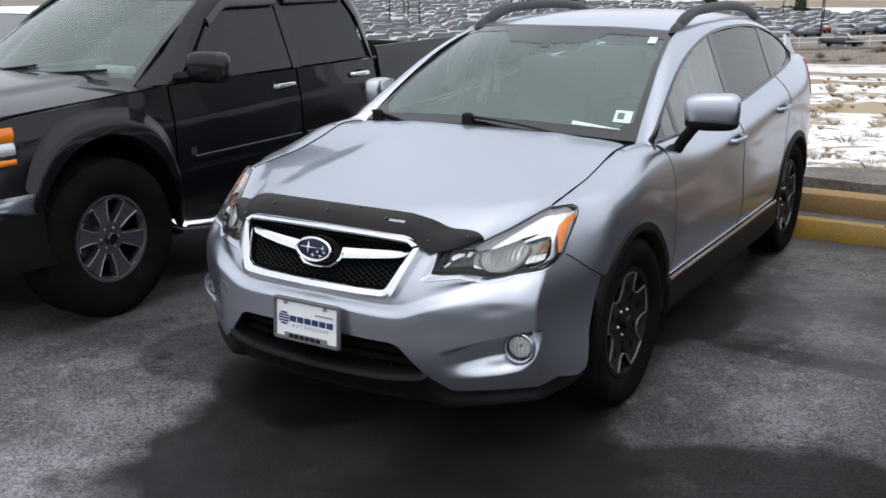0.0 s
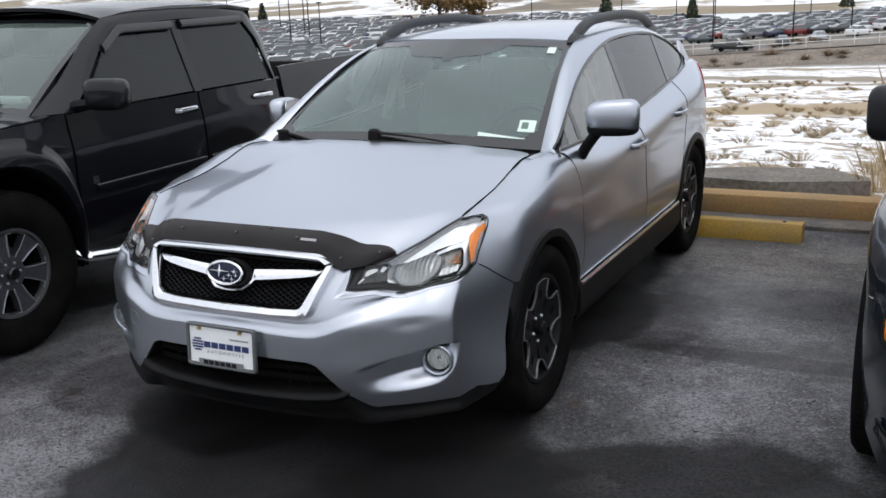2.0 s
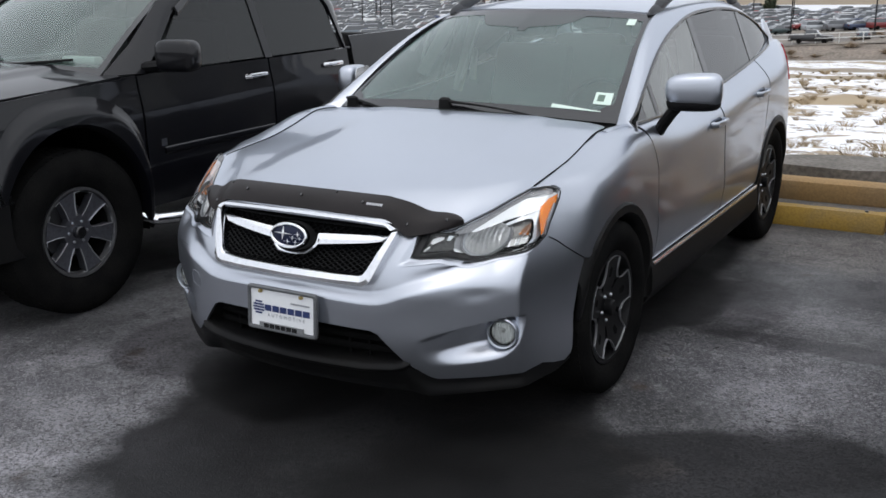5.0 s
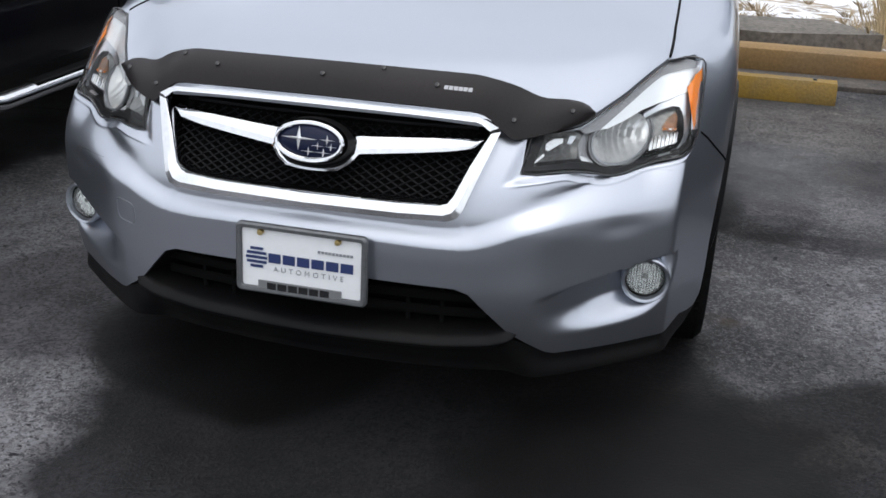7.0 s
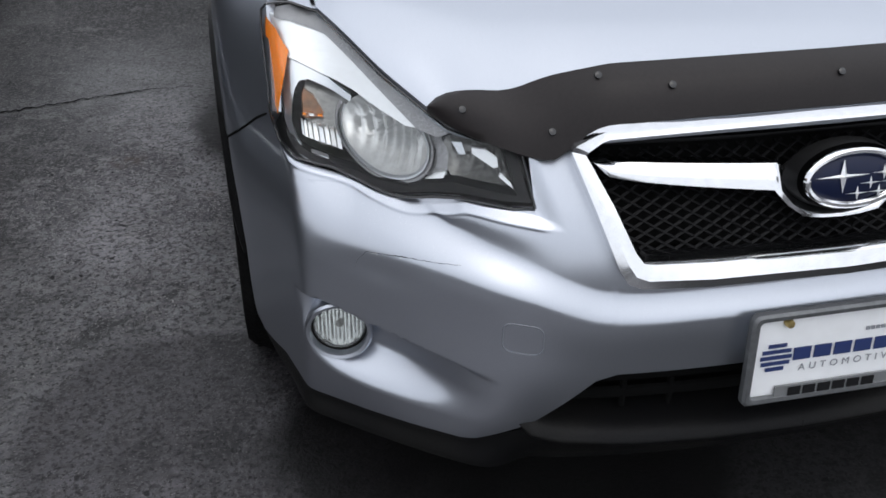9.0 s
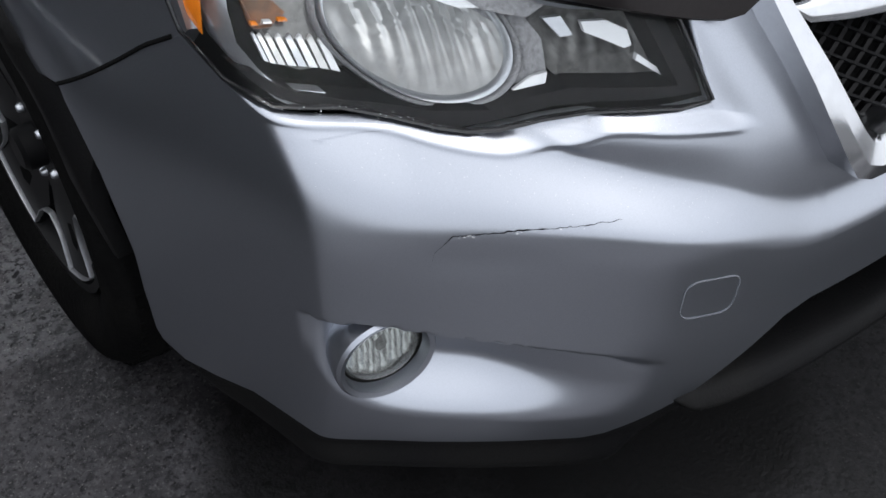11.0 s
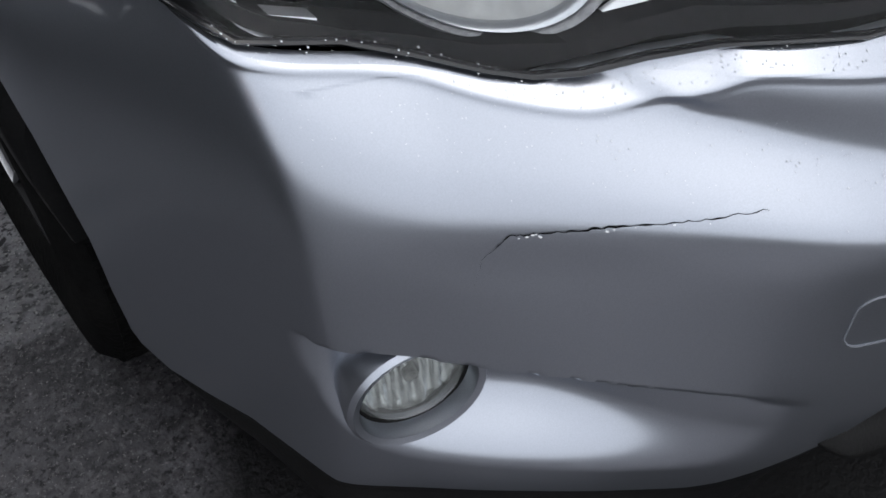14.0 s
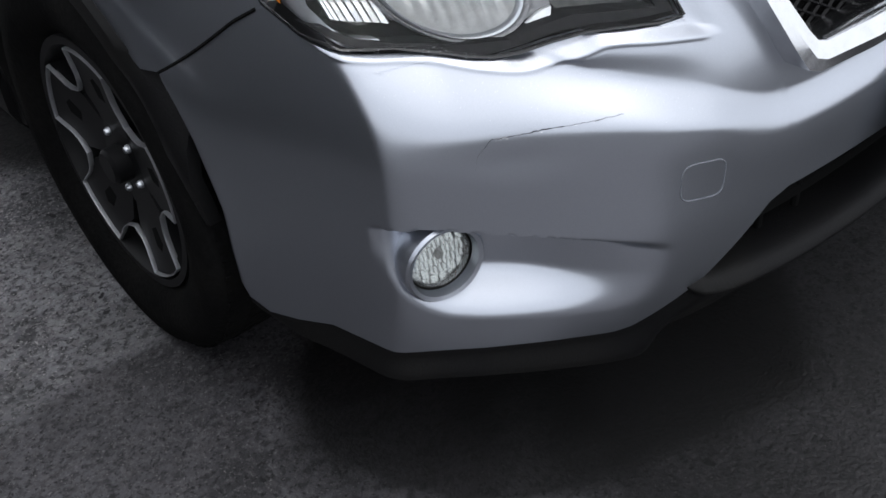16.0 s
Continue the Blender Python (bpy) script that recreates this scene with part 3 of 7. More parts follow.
def stone_slab(outline, z0, z1, label):
    random.seed(len(outline))
    bm = bmesh.new()
    lo = [bm.verts.new((x, y, z0)) for x, y in outline]
    hi = [bm.verts.new((x, y, z1 + random.uniform(-.015, .015))) for x, y in outline]
    mid = [bm.verts.new((x + random.uniform(-.01, .01), y - .008, (z0 + z1) / 2)) for x, y in outline]
    n = len(outline)
    for A, B in ((lo, mid), (mid, hi)):
        for i in range(n):
            bm.faces.new((A[i], A[(i + 1) % n], B[(i + 1) % n], B[i]))
    bm.faces.new(hi)
    bmesh.ops.bevel(bm, geom=[e for e in bm.edges if e.calc_face_angle(0) > .6], offset=.012, segments=2, affect="EDGES")
    return tagged(part("stone_slab", bm, material("flat_stone", (.12, .108, .092), .85, spots=(.17, .155, .135), grain=.35, scale=30, bump=.5, spot_scale=4)), label, "stone")


stone_slab([(.45, 3.98), (1.15, 3.93), (1.83, 4.06), (1.80, 4.28), (1.5, 4.50), (.9, 4.46), (.4, 4.3)], .0, .205, "flat grey-brown stone slab behind the kerb")
stone_slab([(-1.3, 3.98), (-.5, 3.95), (.38, 3.99), (.36, 4.3), (-.5, 4.42), (-1.3, 4.3)], .0, .20, "flat grey-brown stone slab behind the kerb")

# dry grass: tufts in the snow and tall clumps by the kerb
M_STRAW = material("dry_straw", (.66, .53, .33), .85, spots=(.50, .39, .23), grain=.2, scale=30, spot_scale=3)
M_SCRUB = material("dead_scrub", (.25, .195, .125), .9, spots=(.42, .32, .19), grain=.2, scale=20, spot_scale=5)


def grass_clump(cx, cy, cz, n, h, spread, rnd, bm, w=.004, lean_out=.5):
    for i in range(n):
        a, r = rnd.uniform(0, 2 * math.pi), spread * math.sqrt(rnd.random())
        bx, by = cx + r * .4 * math.cos(a), cy + r * .4 * math.sin(a)
        hh = h * rnd.uniform(.55, 1.1)
        tx, ty = bx + r * lean_out * math.cos(a) + rnd.uniform(-.06, .06) * h, by + r * lean_out * math.sin(a) + rnd.uniform(-.06, .06) * h
        q = rnd.uniform(0, math.pi)
        dx, dy = w * math.cos(q), w * math.sin(q)
        p = [(bx - dx, by - dy, cz - .02), (bx + dx, by + dy, cz - .02), (lerp(bx, tx, .5) + dx * .8, lerp(by, ty, .5) + dy * .8, cz + hh * .62), (tx, ty, cz + hh), (lerp(bx, tx, .5) - dx * .8, lerp(by, ty, .5) - dy * .8, cz + hh * .62)]
        v = [bm.verts.new(k) for k in p]
        bm.faces.new(v)


rnd = random.Random(7)
for cx, cy, h, n in ((1.86, 4.30, .26, 90), (2.00, 4.62, .42, 150), (2.24, 4.85, 1.30, 320), (2.50, 5.0, 1.5, 360), (2.12, 5.3, 1.2, 260), (2.95, 4.7, 1.4, 300), (2.35, 5.6, 1.45, 320)):
    bm = bmesh.new()
    grass_clump(cx, cy, bank(cy), int(n * 1.7), h, .34, rnd, bm, .0022, .55)
    ob = part("grass_clump", bm, M_STRAW)
    tagged(ob, "tall dry straw-coloured ornamental grass behind the kerb", "grass clump", "tall grass clumps")
bm = bmesh.new()
for i in range(1150):
    y = 4.6 + 26 * rnd.random() ** 1.5
    x = rnd.uniform(-.95 * y - 2, .35 * y + 3)
    big = rnd.random() ** 2
    grass_clump(x, y, bank(y) + .02, int(34 + 50 * big), (.028 + .06 * big) * (1 + .010 * y), .05 + .13 * big, rnd, bm, .0010 + .00022 * y, 1.0)
tagged(part("grass", bm, M_SCRUB), "low dry tufts poking through the snow", "dry grass", kind="stuff")

# ---- the silver crossover: its forms ----
# x to the car's left, y to its rear, z up; the front axle stands at y = 0
PLAN = [(0, -.93), (.15, -.927), (.3, -.915), (.42, -.895), (.52, -.863), (.61, -.806), (.69, -.745), (.745, -.700), (.775, -.6758), (.7875, -.6645), (.7945, -.6555), (.7990, -.6445), (.8068, -.6185), (.82, -.574), (.85, -.472), (.874, -.39), (.886, -.33), (.892, -.2)]
plan_s = [0.0]
for (a, b), (c, d) in zip(PLAN, PLAN[1:]):
    plan_s.append(plan_s[-1] + math.hypot(c - a, d - b))
plan_x = table(list(zip(plan_s, [p[0] for p in PLAN])))
plan_y = table(list(zip(plan_s, [p[1] for p in PLAN])))
S_END = plan_s[-2]


def s_of(x):
    """The place along the nose for a half width x."""
    lo, hi = 0.0, plan_s[-1]
    for _ in range(40):
        mid = (lo + hi) / 2
        lo, hi = (mid, hi) if plan_x(mid) < x else (lo, mid)
    return lo


def lean(x, z):
    """How far the nose falls back with height."""
    if z > 0.561:
        back = 2.488 * (z - 0.561) ** 2 if z < 0.68 else 0.035 * ((z - 0.6) / 0.08) ** 1.35
        return back * (1 + 0.4 * smooth((x - 0.5) / 0.3))
    return 0.25 * max(0.0, 0.46 - z) ** 2 / 0.3


def nose(s, z, d=0.0):
    """A point of the nose, d metres proud of it."""
    e = 0.004
    tx, ty = plan_x(s + e) - plan_x(s - e), plan_y(s + e) - plan_y(s - e)
    n = math.hypot(tx, ty) or 1
    x = plan_x(s)
    return (x + d * ty / n, plan_y(s) + lean(x, z) - d * tx / n, z)


S_CORNER = s_of(.80)
S_IN, S_TIP, S_HLB = s_of(0.455), s_of(0.803), s_of(0.815)
# the headlight's lower edge, and the crease in the bumper below it
HL_LOW = [(.466, .689), (.50, .688), (.58, .690), (.615, .684), (.647, .6755), (.670, .673), (.69, .6755), (.721, .683), (.75, .689), (.77, .694), (.79, .700), (.806, .712), (.815, .738)]
hl_low = table([(s_of(x), z) for x, z in HL_LOW] + [(S_END, .622)])
CREASE = [(.35, .64), (.41, .658), (.432, .666), (.516, .677), (.566, .680), (.59, .673), (.632, .664), (.653, .663), (.691, .670), (.721, .679), (.746, .6855), (.776, .6925), (.80, .703), (.815, .735)]
crease = table([(s_of(x), z) for x, z in CREASE] + [(S_END, .63)])
RIDGE = [(0, .560), (.2, .557), (.30, .555), (.37, .560), (.42, .575), (.475, .597), (.556, .619), (.624, .634), (.683, .644), (.762, .650), (.80, .654)]
ridge = table([(s_of(x), z) for x, z in RIDGE] + [(S_END, .66)])
RIDGE_W = [(0, .040), (.3, .044), (.42, .050), (.48, .048), (.556, .050), (.624, .066), (.70, .090), (.80, .104)]
ridge_w = table([(s_of(x), z) for x, z in RIDGE_W] + [(S_END, .12)])
POCKET_TOP = [(.42, .40), (.50, .420), (.56, .437), (.65, .460), (.714, .475), (.756, .486), (.802, .489)]
pocket_top = table([(s_of(x), z) for x, z in POCKET_TOP])
POCKET_LOW = [(.42, .33), (.56, .317), (.66, .321), (.74, .334), (.775, .360), (.80, .41)]
pocket_low = table([(s_of(x), z) for x, z in POCKET_LOW])


def bumper(s, z):
    """The painted bumper with its ridge, crease, fog lamp hollow and small dent."""
    x = plan_x(s)
    d = 0.0
    w = ridge_w(s)
    k = (z - ridge(s)) / w
    c = crease(s)
    inner = 1 - smooth((x - .57) / .11)
    edge = 1 - smooth((x - .715) / .08)
    d -= (0.024 + 0.004 * smooth((x - .5) / .15)) * smooth(k + 0.5) * edge
    # above the ridge the inner part stands upright, so the ridge itself is a narrow ledge there
    top = ridge(s) + .5 * w
    d -= .007 * inner * smooth((x - .42) / .10) * smooth(k + 0.5) * (1 - smooth((z - top) / max(.012, c - .004 - top)))
    d += 0.003 * (1 - .75 * smooth((x - .52) / .12)) * math.exp(-((z - ridge(s) + 0.8 * w) / (0.9 * w + .01)) ** 2)
    if z > c and .42 < x < .83:
        d -= min(.0105, max(.001, 1.0 * (hl_low(s) - c))) * smooth((z - c) / 0.014) * smooth((x - .420 - .36 * (z - .67)) / .036) * (1 - smooth((x - .78) / .04))
    d += 0.0016 * math.exp(-((z - c) / 0.0032) ** 2) * smooth((x - .435) / .03) * (1 - smooth((x - .79) / .03))
    # hollow round the fog lamp: deep at its outer end, running out towards the middle
    a, b = pocket_top(s), pocket_low(s)
    along = smooth((x - .50) / .20)
    if x < .815 and z < a + .01:
        up = smooth((a - z) / (.007 + .010 * smooth((.68 - x) / .12)))
        down = smooth((z - b) / 0.065)
        out = 1 - smooth((x - .785) / .022)
        d -= 0.056 * along * up * down * out
    d -= 0.003 * math.exp(-(((x - .68) / .05) ** 2 + ((z - .575) / .02) ** 2))
    return nose(s, z, d)


W = table([(-.7, .775), (-.6, .812), (-.494, .85), (-.334, .886), (-.1, .893), (.3, .888), (.7, .885), (1.4, .890), (2.2, .890), (2.7, .890), (3.0, .87), (3.3, .81), (3.5, .74)])
XT = table([(-.9, .731), (-.45, .729), (-.3, .728), (-.1, .722), (.2, .722), (.35, .76), (.5, .795), (1.5, .80), (2.4, .79), (3.0, .74), (3.4, .66)])
ZT = table([(-.68, .80), (-.42, .884), (-.29, .903), (-.1, .925), (.05, .957), (.2, .994), (.35, 1.0), (.5, .990), (1.2, .990), (2.4, 1.095), (3.0, 1.15), (3.4, 1.15)])
Z0 = table([(-.7, .70), (.1, .72), (.6, .66), (3.5, .66)])


PX = table([(q[1], q[0]) for q in PLAN[7:]])


def width(y, z):
    """Half width of the body below the shoulder; ahead of the wheel it follows the nose."""
    k = smooth((-.12 - y) / .2)
    return W(y) if k == 0 else lerp(W(y), PX(y - lean(.82, z)), k)


def flank(y, z):
    """The body's side at a height z."""
    w, xt, zt, z0 = width(y, z), XT(y), ZT(y), Z0(y)
    n = lerp(4.0, 2.2, smooth((y - .05) / .5))
    if z >= zt:
        return (xt - (z - zt) * .39, y, z)
    k = smooth((y - .42) / .55) * (1 - smooth((y - 2.75) / .5))
    if k and z > .5:
        zc, t = zt - .105, .022     # a shoulder crease runs along the doors
        up = .066 / .105
        d = z - zc
        soft = t * math.log(1 + math.exp(d / t))     # bends from the plain side to the shoulder
        xn = w - .004 * max(0, (z - .6) / .3) - soft * up * ((w - .004 - xt) / .066)
        xo = xt + (w - xt) * (1 - max(0, (z - z0) / (zt - z0)) ** n) ** (1 / n)
        return (lerp(xo, max(xn, xt), k) + .010 * math.exp(-((z - .55) / .09) ** 2) * smooth((y - .3) / .3) * (1 - smooth((y - 2.1) / .3)), y, z)
    if z > z0:
        return (xt + (w - xt) * (1 - ((z - z0) / (zt - z0)) ** n) ** (1 / n), y, z)
    low = 0.02 * smooth((.5 - z) / .2) - 0.010 * math.exp(-((z - .55) / .09) ** 2) * smooth((y - .3) / .3) * (1 - smooth((y - 2.1) / .3))
    return (w - low, y, z)


def to_v(y, z):
    """Height along the rounded shoulder, which a plain height does not resolve."""
    zt, z0 = ZT(y), Z0(y)
    n = lerp(4.0, 2.2, smooth((y - .05) / .5))
    if z <= z0 or z >= zt:
        return z
    return z0 + (zt - z0) * math.asin(((z - z0) / (zt - z0)) ** (n / 2)) / (math.pi / 2)


def flank_v(y, v):
    zt, z0 = ZT(y), Z0(y)
    n = lerp(4.0, 2.2, smooth((y - .05) / .5))
    if z0 < v < zt:
        v = z0 + (zt - z0) * math.sin((v - z0) / (zt - z0) * math.pi / 2) ** (2 / n)
    return flank(y, v)


def arc(cy, cz, r, a0, a1, n=16):
    return [(cy + r * math.cos(radians(lerp(a0, a1, i / n))), cz + r * math.sin(radians(lerp(a0, a1, i / n)))) for i in range(n + 1)]


def side_panel(name, outline, parent, mat, label="", du=.05, dv=.04, rim=.015, thick_to=None):
    """The same panel on both flanks."""
    o = [(y, to_v(y, z)) for y, z in outline]
    made = []
    bm = patch(o, flank_v, du, dv, rim, thick_to or (lambda c: (-1, 0, -.2)))
    made.append(part(name, mirrored(bm), mat, parent, label))
    made.append(part(name, bm, mat, parent, label))
    return made


car = thing("crossover_car", "silver compact crossover parked nose out, cracked front bumper", "car")

# front bumper, one piece from wheel arch to wheel arch
S_CH_LO, S_CH_HI = s_of(.345), s_of(.408)
b_hi = linear([(0, .602), (s_of(.30), .604), (S_CH_LO, .614), (s_of(.372), .690), (S_CH_HI, .782), (s_of(.435), .786), (s_of(.4652), .770)] + [(s_of(x), z) for x, z in HL_LOW] + [(s_of(.835), .712), (S_END, .622)])
b_lo = linear([(0, .450), (s_of(.34), .442), (s_of(.372), .430), (s_of(.395), .405), (s_of(.464), .330), (s_of(.54), .275), (s_of(.56), .268), (s_of(.70), .266), (s_of(.795), .270), (s_of(.825), .280), (s_of(.842), .262), (s_of(.857), .254), (s_of(.868), .272), (s_of(.871), .290), (s_of(.874), .352), (s_of(.8752), .425), (s_of(.881), .53), (S_END, .606)])
ss = sorted(set([i * S_END / 330 for i in range(331)] + [S_CH_LO, S_CH_HI, S_IN, S_HLB, s_of(.4652), s_of(.466), s_of(.43), s_of(.446), s_of(.395), s_of(.54), s_of(.825), s_of(.842), s_of(.857), s_of(.868), s_of(.871), s_of(.874), s_of(.8752), s_of(.881), s_of(.372)]))
marks = [S_CH_LO, S_CH_HI, S_IN, S_HLB, s_of(.4652), s_of(.466)]
ss = [s for s in ss if s in marks or min(abs(s - q) for q in marks) > .0012]
def bumper_rows(s, v):
    a, c = b_lo(s), b_hi(s)
    m1 = min(crease(s) - .007, c - .014)
    m2 = min(crease(s) + .012, c - .005)
    return bumper(s, lerp(a, m1, v / .72) if v < .72 else lerp(m1, m2, (v - .72) / .2) if v < .92 else lerp(m2, c, (v - .92) / .08))
bm = strip(ss, lambda s: 0, lambda s: 1, 150, bumper_rows)
bmesh.ops.remove_doubles(bm, verts=bm.verts, dist=2e-5)
bm2 = mirrored(bm)
me2 = bpy.data.meshes.new("half")
bm2.to_mesh(me2)
bm.from_mesh(me2)
bmesh.ops.remove_doubles(bm, verts=bm.verts, dist=1e-5)
fold(bm, .014, lambda c: (-.3 * c.x, 1, 0))
seam = [Vector(bumper(s, b_hi(s) + .001)) + Vector((.0006, 0, 0)) for s in [lerp(s_of(.820), S_END, i / 16) for i in range(17)]]
seam_bm = tube(seam, .0024, .0024, n=6)
front_bumper = part("front_bumper", bm, M_SILVER, car, "silver painted bumper, cracked at one corner", 60)
part("bumper_seam", mirrored(seam_bm), M_DARK, car)
part("bumper_seam", seam_bm, M_DARK, car)

# fender, doors, quarter panel
fender = [(-.325, .624), (-.403, .671), (-.494, .744), (-.447, .80), (-.380, .85), (-.333, .874), (-.345, .887), (-.385, .8885), (-.415, ZT(-.415))]
fender += [(y, ZT(y)) for y in (-.3, -.2, -.1, 0, .1, .2, .34)] + [(.40, .985), (.47, .93), (.50, .80), (.49, .60), (.47, .41)] + arc(.04, .33, .412, 8, 137, 16)
side_panel("fender", fender, car, M_SILVER, du=.04, dv=.03)
front_door = [(.477, .41), (.497, .60), (.507, .80), (.477, .93), (.423, ZT(.423) - .002), (.9, ZT(.9) - .002), (1.49, ZT(1.49) - .002), (1.50, .7), (1.47, .41)]
side_panel("front_door", front_door, car, M_SILVER, dv=.02)
rear_door = [(1.485, .41), (1.515, .7), (1.505, ZT(1.5) - .002), (2.0, ZT(2.0) - .002), (2.38, ZT(2.38) - .002), (2.42, .95), (2.36, .78)] + arc(2.635, .335, .42, 138, 168, 6) + [(2.19, .41)]
side_panel("rear_door", rear_door, car, M_SILVER, dv=.02)
quarter = arc(2.635, .335, .412, 12, 142, 18) + [(2.375, .78), (2.435, .95), (2.395, ZT(2.4) - .002), (2.42, 1.10), (2.62, 1.125), (2.84, 1.165), (2.86, 1.2), (2.98, 1.29), (3.12, 1.25), (3.30, 1.13), (3.33, 1.0), (3.42, .9), (3.46, .6), (3.40, .42)]
side_panel("quarter_panel", quarter, car, M_SILVER, dv=.02)

# black plastic round the wheels and along the sill
trim_hi = linear([(-20, .416), (132, .416), (139, .452), (145, .448), (152, .420), (160, .400), (172, .384)])
for cy, a0, a1 in ((.04, -12, 172), (2.635, -18, 190)):
    def flare(a, r, cy=cy):
        y, z = cy + r * math.cos(radians(a)), .333 + r * math.sin(radians(a))
        x = flank(y, z)[0]
        return (x + .010 - max(0, (r - .405) * 1.2) - max(0, (.372 - r) * 2.2), y, z)
    bm = strip([a0 + (a1 - a0) * i / 32 for i in range(33)], lambda a: .352, lambda a, cy=cy: trim_hi(a) if cy < 1 else .416, 6, flare, rim=.02, into=lambda c: (-1, 0, 0))
    part("wheel_arch_trim", mirrored(bm), M_PLASTIC, car, "black plastic arch trim")
    part("wheel_arch_trim", bm, M_PLASTIC, car, "black plastic arch trim")
def sill(y, z):
    return (W(y) + .006 - .05 * smooth((.28 - z) / .1) - .012 * smooth((z - .36) / .05), y, z)
bm = strip([.44 + 1.80 * i / 24 for i in range(25)], lambda y: .20, lambda y: .405, 8, sill, rim=.03, into=lambda c: (-1, 0, 0))
part("sill_trim", mirrored(bm), M_PLASTIC, car)
part("sill_trim", bm, M_PLASTIC, car)
bm = strip([.455 + 1.75 * i / 24 for i in range(25)], lambda y: .382, lambda y: .402, 3, lambda y, z: (W(y) + .004 + .005 * math.sin((z - .382) / .02 * math.pi), y, z), rim=.012, into=lambda c: (-1, 0, 0))
part("sill_strip", mirrored(bm), M_CHROME, car, "bright metal strip along the sill")
part("sill_strip", bm, M_CHROME, car, "bright metal strip along the sill")

# bonnet
hood_front = table([(0, -.835), (.33, -.825), (.58, -.79), (.70, -.738), (.774, -.686), (.828, -.631), (.886, -.563), (.947, -.481), (1.0, -.413)])
hood_lip = table([(0, .815), (.33, .812), (.58, .797), (.70, .787), (.774, .784), (.828, .806), (.886, .830), (.947, .862), (1.0, .887)])
hood_rear = table([(0, .33), (.7, .345), (.9, .325), (.98, .285), (1.0, .25)])
H_MID = table([(-.84, .835), (-.6, .885), (-.3, .930), (0, .968), (.3, 1.012), (.4, 1.022)])
def bonnet(u, v):
    y = lerp(hood_front(abs(u)), hood_rear(abs(u)), v)
    x = u * (XT(y) - .0065)
    edge, mid = ZT(y), H_MID(y)
    k = 1 - abs(u) ** 2.4
    z = lerp(edge, mid, k) + .007 * smooth((.66 - abs(u)) / .18) * smooth(v * 5)
    return (x, y, z)
def bonnet_skin(u, v):
    x, y, z = bonnet(u, v)
    return (x, y, z + (hood_lip(abs(u)) - bonnet(u, 0)[2]) * (1 - smooth(v / .22)))
bm = strip([-1 + 2 * i / 90 for i in range(91)], lambda u: 0, lambda u: 1, 48, bonnet_skin, rim=.015, into=lambda c: (0, 0, -1))
part("bonnet", bm, M_SILVER, car, "silver bonnet with a soft raised middle", 50)
gap = [Vector(bonnet(1, .02 + .98 * i / 30)) + Vector((.0032, 0, .0005)) for i in range(31)] + [Vector(bonnet(u, 1)) + Vector((0, .004, .001)) for u in (.99, .98, .96, .93, .90)]
bm = tube(gap, .0034, .0028, n=6)
part("bonnet_seam", mirrored(bm), M_DARK, car)
part("bonnet_seam", bm, M_DARK, car)

# the fender runs on behind the bonnet's corner to the windscreen pillar
pb_in = [(.722, .205, .990), (.723, .26, .993), (.724, .31, .991), (.725, .36, .989), (.727, .418, .990)]
pb_y = [.205, .26, .32, .37, .43]
def pillar_base(i, v):
    k = min(3, int(i))
    a = Vector(pb_in[k]).lerp(Vector(pb_in[k + 1]), i - k)
    y = lerp(pb_y[k], pb_y[k + 1], i - k)
    b = Vector(flank(y, ZT(y) - .0005))
    return tuple(a.lerp(b, v) + Vector((0, 0, .008)) * math.sin(v * math.pi))
bm = strip([4 * i / 16 for i in range(17)], lambda i: 0, lambda i: 1, 5, pillar_base, rim=.01, into=lambda c: (0, 0, -1))
part("pillar_base", mirrored(bm), M_SILVER, car)
part("pillar_base", bm, M_SILVER, car)

# windscreen, roof and pillars
ws_y0 = table([(0, .37), (.5, .385), (.8, .40), (1, .432)])
ws_y1 = table([(0, 1.13), (.5, 1.16), (.8, 1.21), (1, 1.28)])
def screen(u, v, d=0.0):
    a = abs(u)
    y = lerp(ws_y0(a), ws_y1(a), v)
    x = u * lerp(.722, .572, v)
    z = lerp(lerp(1.02, .992, a * a), lerp(1.428, 1.400, a * a), v) + .035 * math.sin(v * math.pi)
    return (x, y - .7 * d, z + .7 * d)
bm = strip([-.985 + 1.97 * i / 24 for i in range(25)], lambda u: .06, lambda u: .98, 14, screen, rim=.005, into=lambda c: (0, 1, -1))
part("windscreen", bm, M_WINDSCREEN, car, "tinted windscreen").visible_shadow = False
bm = bmesh.new()
for lo, hi, us in ((0, .062, 40), (.925, 1, 40)):
    strip([-1 + 2 * i / us for i in range(us + 1)], lambda u, lo=lo: lo - .035 * smooth((abs(u) - .82) / .12) if lo else 0, lambda u, hi=hi: hi + .07 * smooth((abs(u) - .84) / .1) if hi < .5 else 1, 2, lambda u, v: screen(u, v, .003), bm)
for sg in (-1, 1):
    strip([sg * (.945 + .055 * i / 2) for i in range(3)], lambda u: 0, lambda u: 1, 14, lambda u, v: screen(u, v, .0035), bm)
part("windscreen_border", bm, M_GLOSSBLACK, car, "black windscreen border")
def edge_w(t):      # the side windows' upper edge
    return (wy(t), wz(t))
wy = table([(0, .37), (.18, .69), (.33, .98), (.48, 1.30), (.6, 1.66), (.75, 2.22), (.9, 2.66), (1, 2.90)])
wz = table([(0, .985), (.18, 1.135), (.33, 1.255), (.48, 1.345), (.6, 1.398), (.75, 1.390), (.9, 1.30), (1, 1.19)])
gx = table([(0, .727), (.18, .682), (.33, .625), (.48, .575), (.6, .565), (.75, .565), (.9, .55), (1, .54)])
